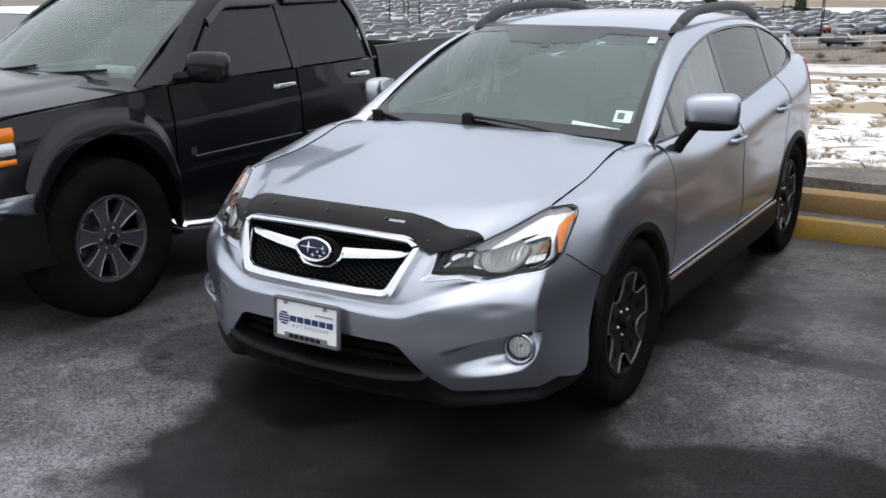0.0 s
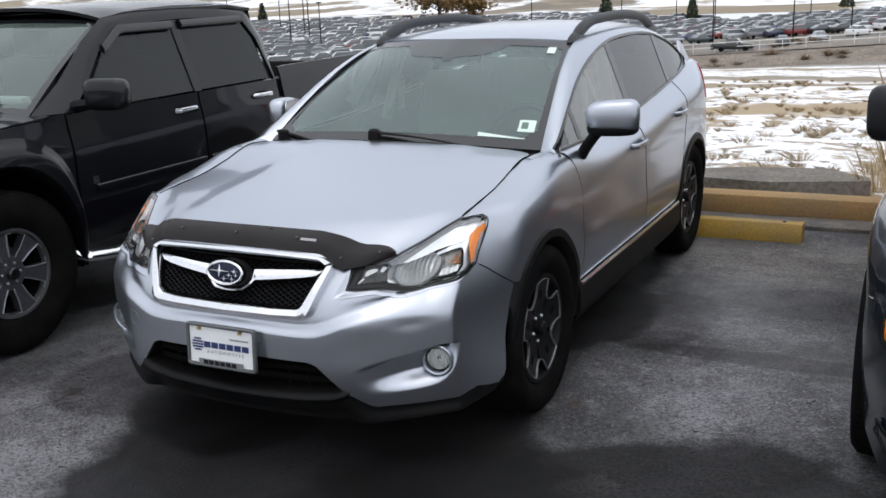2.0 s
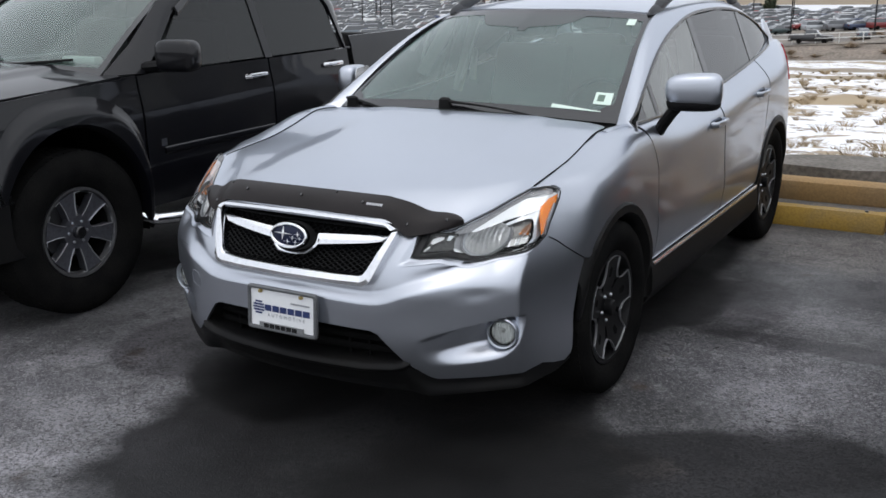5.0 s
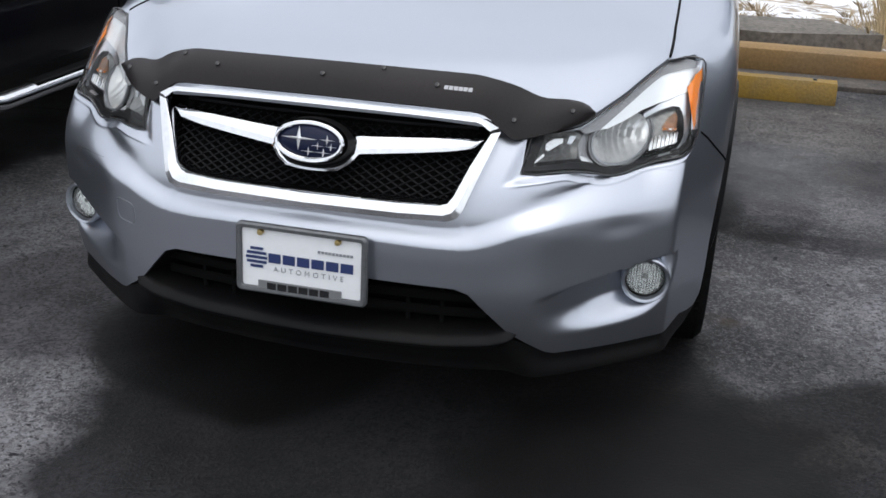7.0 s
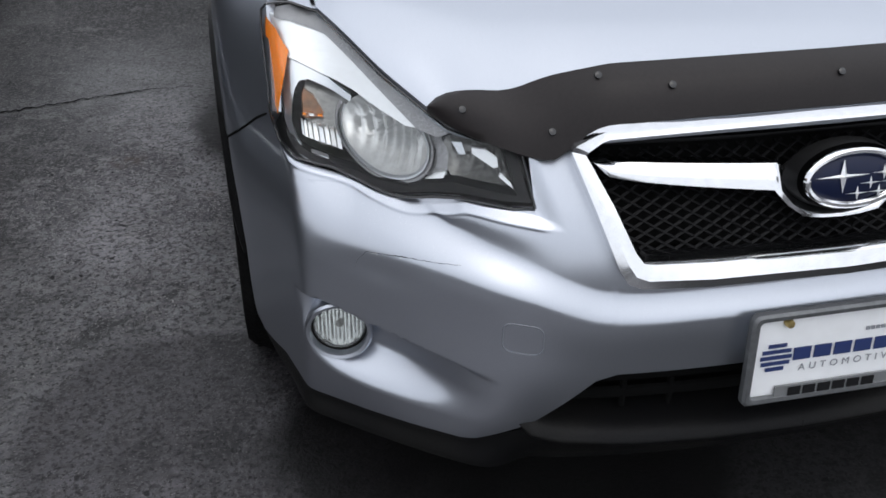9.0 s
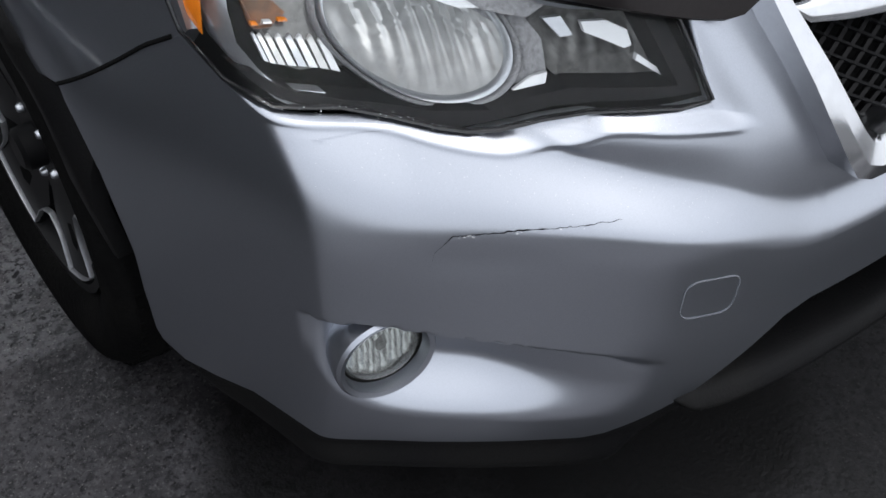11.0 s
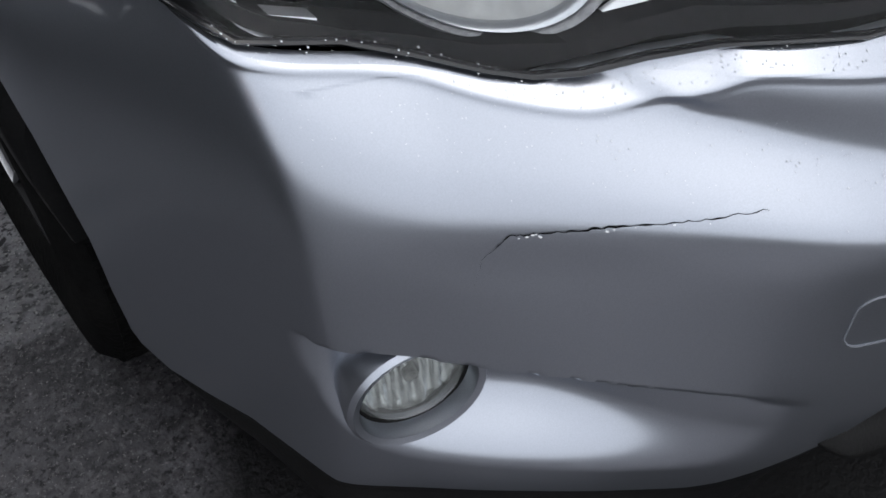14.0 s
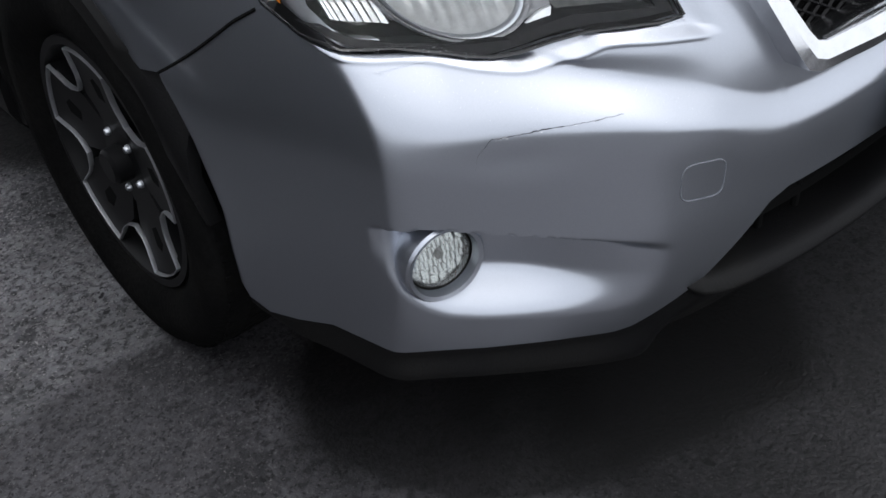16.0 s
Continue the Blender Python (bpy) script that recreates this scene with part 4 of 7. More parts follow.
gy = table([(0, .412), (.18, .675), (.33, .98), (.48, 1.30), (.6, 1.7), (.75, 2.26), (.9, 2.75), (1, 3.05)])
gz = table([(0, .99), (.18, 1.158), (.33, 1.315), (.48, 1.408), (.6, 1.435), (.75, 1.430), (.9, 1.375), (1, 1.30)])
def pillar(t, v):
    y, z = wy(t), wz(t)
    a, b = Vector(flank(y, z)), Vector((gx(t), gy(t), gz(t)))
    p = a.lerp(b, v) + Vector((.55, -.1, .8)) * .011 * math.sin(v * math.pi)
    return tuple(p)
bm = strip([i / 40 for i in range(41)], lambda t: 0, lambda t: 1, 6, pillar, rim=.012, into=lambda c: (-1, .2, -.6))
part("roof_side_rail", mirrored(bm), M_SILVER, car, "silver windscreen pillar and roof edge")
part("roof_side_rail", bm, M_SILVER, car, "silver windscreen pillar and roof edge")
R_MID = table([(1.12, 1.43), (1.4, 1.462), (1.9, 1.475), (2.5, 1.455), (3.0, 1.39), (3.2, 1.35)])
def roof(u, v):
    y = lerp(lerp(1.14, 1.285, u * u), 3.12, v)
    x = u * (.572 - .02 * smooth((v - .6) / .4))
    ze = table([(1.2, 1.398), (1.35, 1.412), (1.7, 1.434), (2.3, 1.430), (2.8, 1.368), (3.15, 1.28)])(y)
    return (x, y, lerp(ze, R_MID(y), 1 - abs(u) ** 2.5))
part("roof", strip([-1 + 2 * i / 32 for i in range(33)], lambda u: 0, lambda u: 1, 30, roof, rim=.012, into=lambda c: (0, 0, -1)), M_SILVER, car)

# side glass: front light, front, rear, quarter
def pane(name, outline, mat, label=""):
    for ob in side_panel(name, outline, car, mat, label, du=.08, dv=.06, rim=.004):
        ob.visible_shadow = False
def below(y, d=.008):
    return ZT(y) + d
def top_at(y, d=.012):
    t = 0.0
    while wy(t) < y and t < 1:
        t += .004
    return wz(t) - d
pane("mirror_sail", [(.47, below(.47)), (.575, below(.575)), (.575, lerp(below(.47), top_at(.70), .105 / .23))], M_GLOSSBLACK, "black corner piece behind the door mirror")
pane("quarter_light", [(.58, below(.58)), (.70, below(.70)), (.70, top_at(.70)), (.58, lerp(below(.47), top_at(.70), .11 / .23))], M_SIDEGLASS)
pane("front_window", [(.745, below(.745)), (1.50, below(1.50)), (1.50, top_at(1.50)), (1.3, top_at(1.3)), (1.1, top_at(1.1)), (.9, top_at(.9)), (.745, top_at(.745))], M_SIDEGLASS)
pane("rear_window", [(1.555, below(1.555)), (2.305, below(2.305)), (2.305, top_at(2.305)), (2.0, top_at(2.0)), (1.555, top_at(1.555))], M_PRIVACY, "dark privacy glass")
pane("rear_quarter_light", [(2.37, below(2.37)), (2.60, 1.13), (2.80, 1.17), (2.80, top_at(2.8)), (2.6, top_at(2.6)), (2.37, top_at(2.37))], M_PRIVACY, "dark privacy glass")
for y0, y1 in ((.70, .735), (1.495, 1.56), (2.300, 2.365)):
    ym = (y0 + y1) / 2
    bm = strip([y0, ym, y1], lambda y: ZT(y), lambda y: top_at(y, 0), 6, lambda y, z: tuple(Vector(flank(y, z)) + Vector((.003, 0, 0))), rim=.008, into=lambda c: (-1, 0, 0))
    part("window_pillar", mirrored(bm), M_GLOSSBLACK, car)
    part("window_pillar", bm, M_GLOSSBLACK, car)
line = [Vector(flank(wy(i / 40), wz(i / 40))) + Vector((.003, 0, -.004)) for i in range(41)]
low = [Vector(flank(y, ZT(y))) + Vector((.004, 0, .004)) for y in (2.84, 2.6, 2.3, 2.0, 1.6, 1.2, .8, .45)]
bm = tube(line + low, .007, .009, closed=True)
part("window_seal", mirrored(bm), M_GLOSSBLACK, car)
part("window_seal", bm, M_GLOSSBLACK, car)

# tail: hatch, rear bumper and lamps
tail_y = table([(.28, 3.42), (.5, 3.52), (.75, 3.52), (.95, 3.46), (1.15, 3.33), (1.32, 3.12)])
bm = strip([.28 + 1.0 * i / 20 for i in range(21)], lambda z: -1, lambda z: 1, 16, lambda z, u: (u * (.76 - .25 * smooth((z - .9) / .5)), tail_y(z) - .10 * abs(u) ** 3, z), rim=.02, into=lambda c: (0, -1, 0))
part("tailgate", bm, M_SILVER, car)
for sg in (-1, 1):
    bm = strip([.90 + .22 * i / 8 for i in range(9)], lambda z: 3.20 + .2 * (z - .9), lambda z: 3.43 - .3 * (z - .9), 6, lambda z, y: (sg * (flank(y, z)[0] + .008), y, z), rim=.03, into=lambda c: (-c.x, 0, 0))
    part("tail_lamp", bm, M_RED, car, "red tail lamp")

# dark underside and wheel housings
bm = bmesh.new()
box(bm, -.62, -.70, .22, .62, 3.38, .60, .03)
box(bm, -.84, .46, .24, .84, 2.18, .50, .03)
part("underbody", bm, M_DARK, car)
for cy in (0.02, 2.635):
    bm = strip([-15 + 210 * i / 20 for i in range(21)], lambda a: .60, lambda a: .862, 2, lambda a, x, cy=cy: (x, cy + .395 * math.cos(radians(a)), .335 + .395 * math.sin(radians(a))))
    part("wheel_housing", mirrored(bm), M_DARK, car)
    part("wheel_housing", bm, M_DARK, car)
# lower black valance with the wide air intake
v_hi = linear([(0, .280), (s_of(.30), .287), (s_of(.42), .300), (s_of(.46), .318), (s_of(.54), .277), (s_of(.56), .270), (s_of(.70), .268), (s_of(.795), .270), (s_of(.825), .282), (s_of(.842), .264), (s_of(.857), .256), (s_of(.862), .262)])
v_lo = linear([(0, .190), (s_of(.5), .200), (s_of(.75), .212), (s_of(.84), .220), (s_of(.862), .248)])
def valance(s, z):
    k = (z - v_lo(s)) / max(.001, v_hi(s) - v_lo(s))
    x = plan_x(s)
    d = -.004 + lerp(-.022, .016 - .014 * smooth((x - .77) / .06), smooth((x - .44) / .08)) * (1 - smooth(k * 1.3)) - .010 * smooth((.47 - x) / .05) * math.sin(min(1, k) * math.pi)
    return nose(s, z, d)
us = [s_of(.862) * i / 90 for i in range(91)]
bm = strip(us, v_lo, v_hi, 10, valance)
bmb = mirrored(bm)
mt = bpy.data.meshes.new("half")
bmb.to_mesh(mt)
bm.from_mesh(mt)
bmesh.ops.remove_doubles(bm, verts=bm.verts, dist=1e-5)
fold(bm, .03, lambda c: (0, 1, 0))
part("lower_valance", bm, M_PLASTIC, car, "black plastic lower bumper lip")
# the intake's sloping side walls, floor shelf and back
bm = bmesh.new()
i_lo = linear([(0, .283), (s_of(.30), .290), (s_of(.42), .303), (s_of(.47), .321), (s_of(.488), .334)])
i_hi = linear([(0, .450), (s_of(.34), .442), (s_of(.372), .430), (s_of(.395), .405), (s_of(.464), .345), (s_of(.488), .338)])
ui = [s_of(.488) * i / 48 for i in range(49)]
bar_out = table([(0, -.030), (.12, .004), (.24, .017), (.36, .018), (.7, -.012), (1, -.085)])
bar_up = table([(0, -.016), (.12, -.012), (.24, -.002), (.36, .006), (.7, .026), (1, .032)])
def shelf(s, v):
    tip = 1 - .75 * smooth((plan_x(s) - .455) / .033)
    return nose(s, i_lo(s) + bar_up(v) * tip, lerp(-.012, bar_out(v), tip))
def lid(s, v):
    return nose(s, lerp(i_hi(s), i_hi(s) - .02, v), -.01 - .075 * v)
def back(s, v):
    return nose(s, lerp(i_lo(s) + .02, max(i_lo(s) + .021, i_hi(s) - .01), v), -.085)
for fn, nm in ((shelf, "intake_shelf"), (lid, "intake_lid"), (back, "intake_back")):
    bm = strip(ui, lambda s: 0, lambda s: 1, 16 if fn is shelf else 3, fn)
    bmb = mirrored(bm)
    mt = bpy.data.meshes.new("half")
    bmb.to_mesh(mt)
    bm.from_mesh(mt)
    part(nm, bm, M_DARK if nm == "intake_back" else M_PLASTIC, car, "grey-black lip below the air intake" if fn is shelf else "", 60)
for z in (.355, .395):
    part("intake_slat", tube([(x, nose(s_of(abs(x)), z)[1] + .055, z) for x in [-.40 + .8 * i / 20 for i in range(21)]], .006, .012), M_DARK, car)
for x in (-.30, -.22, .22, .30):
    y = nose(s_of(abs(x)), .37)[1] + .058
    part("intake_rib", tube([(x, y, .325), (x, y, .435)], .006), M_DARK, car)

# grille: dark shell, mesh, winged bar, badge and bright surround
g_lo, g_hi = .602, .806
def g_half(z):
    return linear([(.600, .335), (.615, .347), (.69, .374), (.785, .404), (.806, .372)])(z)
def grille_at(x, z, d=0.0):
    return nose(s_of(abs(x)), z, d)[1]
bm = strip([.60 + .21 * i / 12 for i in range(13)], lambda z: -g_half(z), lambda z: g_half(z), 24, lambda z, x: (x, grille_at(x, z) + .055, z))
part("grille_shell", bm, M_DARK, car)
bm = bmesh.new()
def lattice(x, z):
    return (x, grille_at(x, z) + .036, z)
for k in range(-30, 31):
    for sg in (-1, 1):
        run = []
        for i in range(25):
            z = .625 + .14 * i / 24
            x = k * .030 + sg * (z - .69) * 1.9
            if abs(x) < g_half(z) - .018:
                run.append(lattice(x, z))
            elif len(run) > 1:
                break
        if len(run) > 2:
            tube(run, .0022, .0035, bm, up=(0, 1, 0), n=4)
tagged(part("grille_mesh", bm, M_MESH, car, "black diamond grille mesh"), kind="stuff")
# small upper bars
for z in (.775, .79):
    part("grille_bar", tube([(x, grille_at(x, z) + .03, z) for x in [-.35 + .7 * i / 20 for i in range(21)]], .004, .004), M_MESH, car)
# bright surround as a bevelled band: outer and inner outlines
outer = [(-.322, .602), (-.22, .600), (0, .599), (.22, .600), (.322, .602), (.342, .610), (.354, .630), (.380, .705), (.408, .782), (.404, .791), (.376, .806), (.362, .810), (.2, .816), (0, .818), (-.2, .816), (-.362, .810), (-.376, .806), (-.404, .791), (-.408, .782), (-.380, .705), (-.354, .630), (-.342, .610)]
inner = [(-.300, .637), (-.21, .635), (0, .634), (.21, .635), (.300, .637), (.316, .642), (.326, .655), (.352, .715), (.386, .777), (.384, .783), (.366, .797), (.354, .800), (.2, .806), (0, .808), (-.2, .806), (-.354, .800), (-.366, .797), (-.384, .783), (-.386, .777), (-.352, .715), (-.326, .655), (-.316, .642)]
bm = bmesh.new()
rows = []
for (ox, oz), (ix, iz) in zip(outer, inner):
    ring = []
    for t, d in ((0, -.03), (0, .010), (.40, .012), (.9, .008), (1, .000), (1, -.04)):
        x, z = lerp(ox, ix, t), lerp(oz, iz, t)
        ring.append(bm.verts.new((x, (grille_at(ox, oz) if t < .5 else grille_at(x, z)) - d - .030 * smooth((oz - .765) / .04), z)))
    rows.append(ring)
for i in range(len(rows)):
    A, B = rows[i], rows[(i + 1) % len(rows)]
    for j in range(5):
        bm.faces.new((A[j], B[j], B[j + 1], A[j + 1]))
part("grille_surround", bm, M_CHROME, car, "bright chrome grille surround", 28)
def wing(sg):
    top = linear([(.094, .746), (.15, .749), (.223, .753), (.301, .757), (.371, .760)])
    low = linear([(.094, .708), (.105, .713), (.145, .717), (.236, .726), (.301, .733), (.352, .741), (.371, .758)])
    return strip([.094 + .277 * i / 26 for i in range(27)], low, top, 4, lambda x, z: (sg * x, grille_at(x, z) + .010 - .004 * math.sin(math.pi * (z - low(x)) / max(.001, top(x) - low(x))), z), rim=.02, into=lambda c: (0, 1, 0))
for sg in (-1, 1):
    part("grille_wing", wing(sg), M_CHROME, car, "chrome grille wing")
BADGE = Matrix.Translation((0, -.886, .738)) @ Matrix.Rotation(radians(-14), 4, "X")
def oval(w, h, y, n=40):
    return [BADGE @ Vector((w * math.cos(2 * math.pi * i / n), y, h * math.sin(2 * math.pi * i / n))) for i in range(n)]
# a chrome bracket runs under the badge and joins the wings
out_l = [(-.100, .746), (-.103, .712), (-.086, .693), (-.062, .677), (-.03, .673), (0, .672), (.03, .673), (.062, .677), (.086, .693), (.103, .712), (.100, .746)]
in_l = [(-.088, .747), (-.083, .716), (-.072, .702), (-.052, .690), (-.026, .687), (0, .686), (.026, .687), (.052, .690), (.072, .702), (.083, .716), (.088, .747)]
bm = bmesh.new()
rows = []
for (ox, oz), (ix, iz) in zip(out_l, in_l):
    rows.append([bm.verts.new((lerp(ox, ix, t), grille_at(lerp(ox, ix, t), lerp(oz, iz, t)) + .010 - d, lerp(oz, iz, t))) for t, d in ((0, -.02), (0, .001), (.4, .006), (.75, .005), (1, .000), (1, -.03))])
for A, B in zip(rows, rows[1:]):
    for j in range(5):
        bm.faces.new((A[j], B[j], B[j + 1], A[j + 1]))
part("badge_collar", bm, M_CHROME, car, "chrome bracket below the badge", 30)
part("badge_ring", tube(oval(.077, .040, -.012), .0055, .006, closed=True, up=(0, 1, 0.2)), M_CHROME, car, "chrome badge ring")
part("badge_back", lathe([(.030, .001), (.030, .092), (.0, .086)], 40, axis="y", m=BADGE @ Matrix.Diagonal((1, 1, .58, 1))), M_PLASTIC, car)
bm = lathe([(-.006, .074), (-.013, .06), (-.016, .03), (-.017, .0005)], 40, axis="y", m=BADGE @ Matrix.Diagonal((1, 1, .515, 1)))
part("badge", bm, M_BLUE, car, "oval blue badge")
def star(cx, cz, rx, rz, bm):
    f = []
    for i in range(8):
        a = math.pi / 4 * i
        q = 1 if i % 2 == 0 else .16
        f.append(bm.verts.new(BADGE @ Vector((cx + q * rx * math.cos(a), -.0180, cz + q * rz * math.sin(a)))))
    c = bm.verts.new(BADGE @ Vector((cx, -.0225, cz)))
    for i in range(8):
        bm.faces.new((f[i], f[(i + 1) % 8], c))
for cx, cz, rx, rz in ((-.022, .005, .044, .026), (.044, .006, .020, .012), (.023, -.008, .018, .010), (.054, -.008, .016, .009), (.002, -.022, .020, .011), (.037, -.022, .020, .011)):
    bm = bmesh.new()
    star(cx, cz, rx, rz, bm)
    part("badge_star", bm, M_LAMPBAND, car)

# smoked bug deflector along the bonnet's front edge
d_ly = table([(0, -.834), (.3, -.822), (.38, -.810), (.43, -.802), (.46, -.786), (.5, -.762), (.55, -.714), (.590, -.671)])
d_lz = table([(0, .829), (.34, .822), (.375, .812), (.405, .786), (.43, .766), (.46, .766), (.50, .774), (.55, .784), (.590, .799)])
d_uy = table([(0, -.768), (.35, -.748), (.45, -.712), (.54, -.676), (.590, -.664)])
d_uz = table([(0, .892), (.33, .887), (.37, .880), (.41, .868), (.435, .857), (.46, .844), (.485, .836), (.52, .834), (.553, .829), (.575, .820), (.590, .804)])
def deflect(x, v, d=0.0):
    a = abs(x)
    y, z = lerp(d_ly(a), d_uy(a), v), lerp(d_lz(a), d_uz(a), v)
    b = .014 * math.sin(v * math.pi) + d
    return (x, y - b * .7, z + b * .7)
bm = strip([-.590 + 1.180 * i / 80 for i in range(81)], lambda x: 0, lambda x: 1, 8, deflect, rim=.006, into=lambda c: (0, .8, -.6))
deflector = part("bug_deflector", bm, M_DEFLECTOR, car, "dark smoked bonnet deflector with small screws", 50)
for x, v in ((-.545, .45), (-.43, .30), (-.26, .5), (0, .5), (.26, .5), (.43, .30), (.545, .45), (-.36, .8), (.13, .88)):
    q = Vector(deflect(x, v, .001))
    part("screw", lathe([(0, .006), (.003, .0055), (.0045, .0005)], 12, axis="z", m=Matrix.Translation(q) @ Matrix.Rotation(radians(45), 4, "X")), M_GLOSSBLACK, deflector)
bm = bmesh.new()
for i in range(6):
    x0 = .276 + i * .0105
    strip([x0, x0 + .0088], lambda x: .42, lambda x: .52, 1, lambda x, v: deflect(x, v, .0012), bm, rim=.001, into=lambda c: (0, 1, -1))
part("print_mark", bm, material("pale_print", (.42, .42, .44), .4), deflector, "small pale printed mark")

# headlights
def lamp_outline():
    low_e = [(s_of(x), z + .003) for x, z in HL_LOW]
    up_e = [(s_of(.813), .775), (s_of(.813), .82), (s_of(.812), .85), (s_of(.809), .870), (s_of(.802), .882), (s_of(.790), .888), (s_of(.774), .889), (s_of(.742), .880), (s_of(.707), .855), (s_of(.663), .823), (s_of(.62), .799), (s_of(.602), .788), (s_of(.58), .777), (s_of(.54), .771), (s_of(.503), .768), (s_of(.476), .766)]
    return low_e + up_e
LAMP = lamp_outline()
def lens_pt(s, z, d=0.0):
    x = plan_x(s)
    p = nose(s, z, d - .034 * (1 - smooth((x - .74) / .07)) * 1.0)
    q = smooth((z - .80) / .06)
    return (p[0], p[1], p[2])
def shell_of(scale_mid, d):
    cs = sum(p[0] for p in LAMP) / len(LAMP)
    cz = sum(p[1] for p in LAMP) / len(LAMP)
    return [(lerp(cs, s, scale_mid), lerp(cz, z, scale_mid)) for s, z in LAMP], d
def in_lamp(name, outline, mat, parent, d, label="", du=.02, rim=.004, sg=1):
    bm = patch(outline, lambda s, z: lens_pt(s, z, d), du, du, rim, lambda c: (0, 1, 0))
    if sg < 0:
        bm = mirrored(bm)
    return part(name, bm, mat, parent, label, 50)
def lobe(cs, cz, r, h, n=24):
    return [(cs + r * math.cos(2 * math.pi * i / n), cz + h * math.sin(2 * math.pi * i / n)) for i in range(n)]
for sg in (1, -1):
    lamp = in_lamp("headlight", LAMP, M_LENS, car, .002, "clear headlight with amber corner", sg=sg)
    lamp.visible_shadow = False
    # black back of the housing
    in_lamp("housing", shell_of(.985, 0)[0], M_HOUSING, lamp, -.095, "dark grey lamp housing", du=.03, sg=sg)
    X = lambda pts: [(s_of(x), z) for x, z in pts]
    # grey strip along the lens's top edge, and the bright band below it
    in_lamp("inner_trim", X([(.803, .864), (.799, .878), (.774, .884), (.742, .875), (.707, .850), (.663, .818), (.62, .794), (.602, .784), (.575, .773), (.60, .758), (.628, .762), (.661, .788), (.706, .824), (.742, .850), (.784, .865)]), M_LAMPSTRIP, lamp, -.012, "grey grained upper strip", sg=sg)
    in_lamp("chrome_band", X([(.810, .862), (.797, .869), (.784, .867), (.742, .851), (.705, .825), (.660, .789), (.627, .763), (.645, .762), (.677, .773), (.713, .789), (.7556, .801), (.780, .815), (.794, .821), (.803, .828)]), M_LAMPBAND, lamp, -.014, "bright silver band", rim=.010, sg=sg)
    # a satin frame round the turn signal
    in_lamp("lamp_frame", X([(.799, .818), (.790, .823), (.781, .822), (.767, .812), (.742, .791), (.719, .780), (.722, .772), (.745, .781), (.772, .793), (.783, .791), (.791, .780), (.798, .762), (.801, .738), (.797, .722), (.783, .706), (.760, .697), (.765, .689), (.787, .696), (.803, .713), (.809, .735), (.807, .765), (.804, .800)]), M_BRUSHED, lamp, -.017, "satin grey lamp frame", du=.012, rim=.014, sg=sg)
    in_lamp("side_marker", X([(.808, .862), (.797, .853), (.785, .830), (.794, .800), (.808, .742), (.8125, .767), (.8125, .806), (.811, .84)]), M_AMBER, lamp, -.005, "amber corner reflector", du=.01, sg=sg)
    # main reflector: a bowl with upright flutes
    cs, cz, r, h = s_of(.683), .737, .077, .050
    bm = bmesh.new()
    n, rings = 96, 16
    g = []
    for j in range(rings + 1):
        q = j / rings
        ring = []
        for i in range(n):
            a = 2 * math.pi * i / n
            ds, dz = r * q * math.cos(a), h * q * math.sin(a)
            flute = .0048 * math.sin(ds * 2 * math.pi / .0155) * (1 - q ** 6)
            p = lens_pt(cs + ds, cz + dz, -.026 - .050 * (1 - q * q) + flute)
            ring.append(bm.verts.new((sg * p[0], p[1], p[2])))
        g.append(ring)
    for A, B in zip(g, g[1:]):
        for i in range(n):
            bm.faces.new((A[i], A[(i + 1) % n], B[(i + 1) % n], B[i]))
    bmesh.ops.remove_doubles(bm, verts=bm.verts, dist=1e-5)
    beam = part("low_beam", bm, M_REFLECTOR, lamp, "fluted silver reflector", 60)
    for k, wd, mt in ((1.01, .0022, M_BRUSHED), (1.10, .0022, M_LAMPSTRIP)):
        turn = [radians(lerp(-212, 32, i / 44)) for i in range(45)]
        ringp = [lens_pt(cs + r * k * math.cos(a), cz + h * (k - .05 * (k > 1.1)) * math.sin(a) + .002, -.024) for a in turn]
        part("beam_ring", tube([(sg * x, y, z) for x, y, z in ringp], wd, .006, up=(0, 1, 0)), mt, beam)
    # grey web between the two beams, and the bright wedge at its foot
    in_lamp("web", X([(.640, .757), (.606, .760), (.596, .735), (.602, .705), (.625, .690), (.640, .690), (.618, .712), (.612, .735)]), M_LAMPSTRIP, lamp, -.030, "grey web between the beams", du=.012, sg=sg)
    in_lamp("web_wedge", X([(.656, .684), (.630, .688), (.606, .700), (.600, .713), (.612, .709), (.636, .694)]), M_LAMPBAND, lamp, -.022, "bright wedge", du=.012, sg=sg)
    # high beam: a shallow fluted cell, its bright reflections painted as flat facets
    hs, hz, hr, hh = s_of(.548), .729, .066, .034
    bm = bmesh.new()
    g = []
    for j in range(11):
        q = j / 10
        ring = []
        for i in range(48):
            a = 2 * math.pi * i / 48
            ds, dz = hr * q * math.copysign(abs(math.cos(a)) ** .6, math.cos(a)), hh * q * math.copysign(abs(math.sin(a)) ** .6, math.sin(a))
            p = lens_pt(hs + ds, hz + dz + .06 * ds * (dz < 0), -.030 - .030 * (1 - q * q) + .0035 * math.sin((ds + .4 * dz) * 2 * math.pi / .019) * (1 - q ** 5))
            ring.append(bm.verts.new((sg * p[0], p[1], p[2])))
        g.append(ring)
    for A, B in zip(g, g[1:]):
        for i in range(48):
            bm.faces.new((A[i], A[(i + 1) % 48], B[(i + 1) % 48], B[i]))
    bmesh.ops.remove_doubles(bm, verts=bm.verts, dist=1e-5)
    hb = part("high_beam", bm, M_LAMPDARK, lamp, "fluted silver high beam cell", 60)
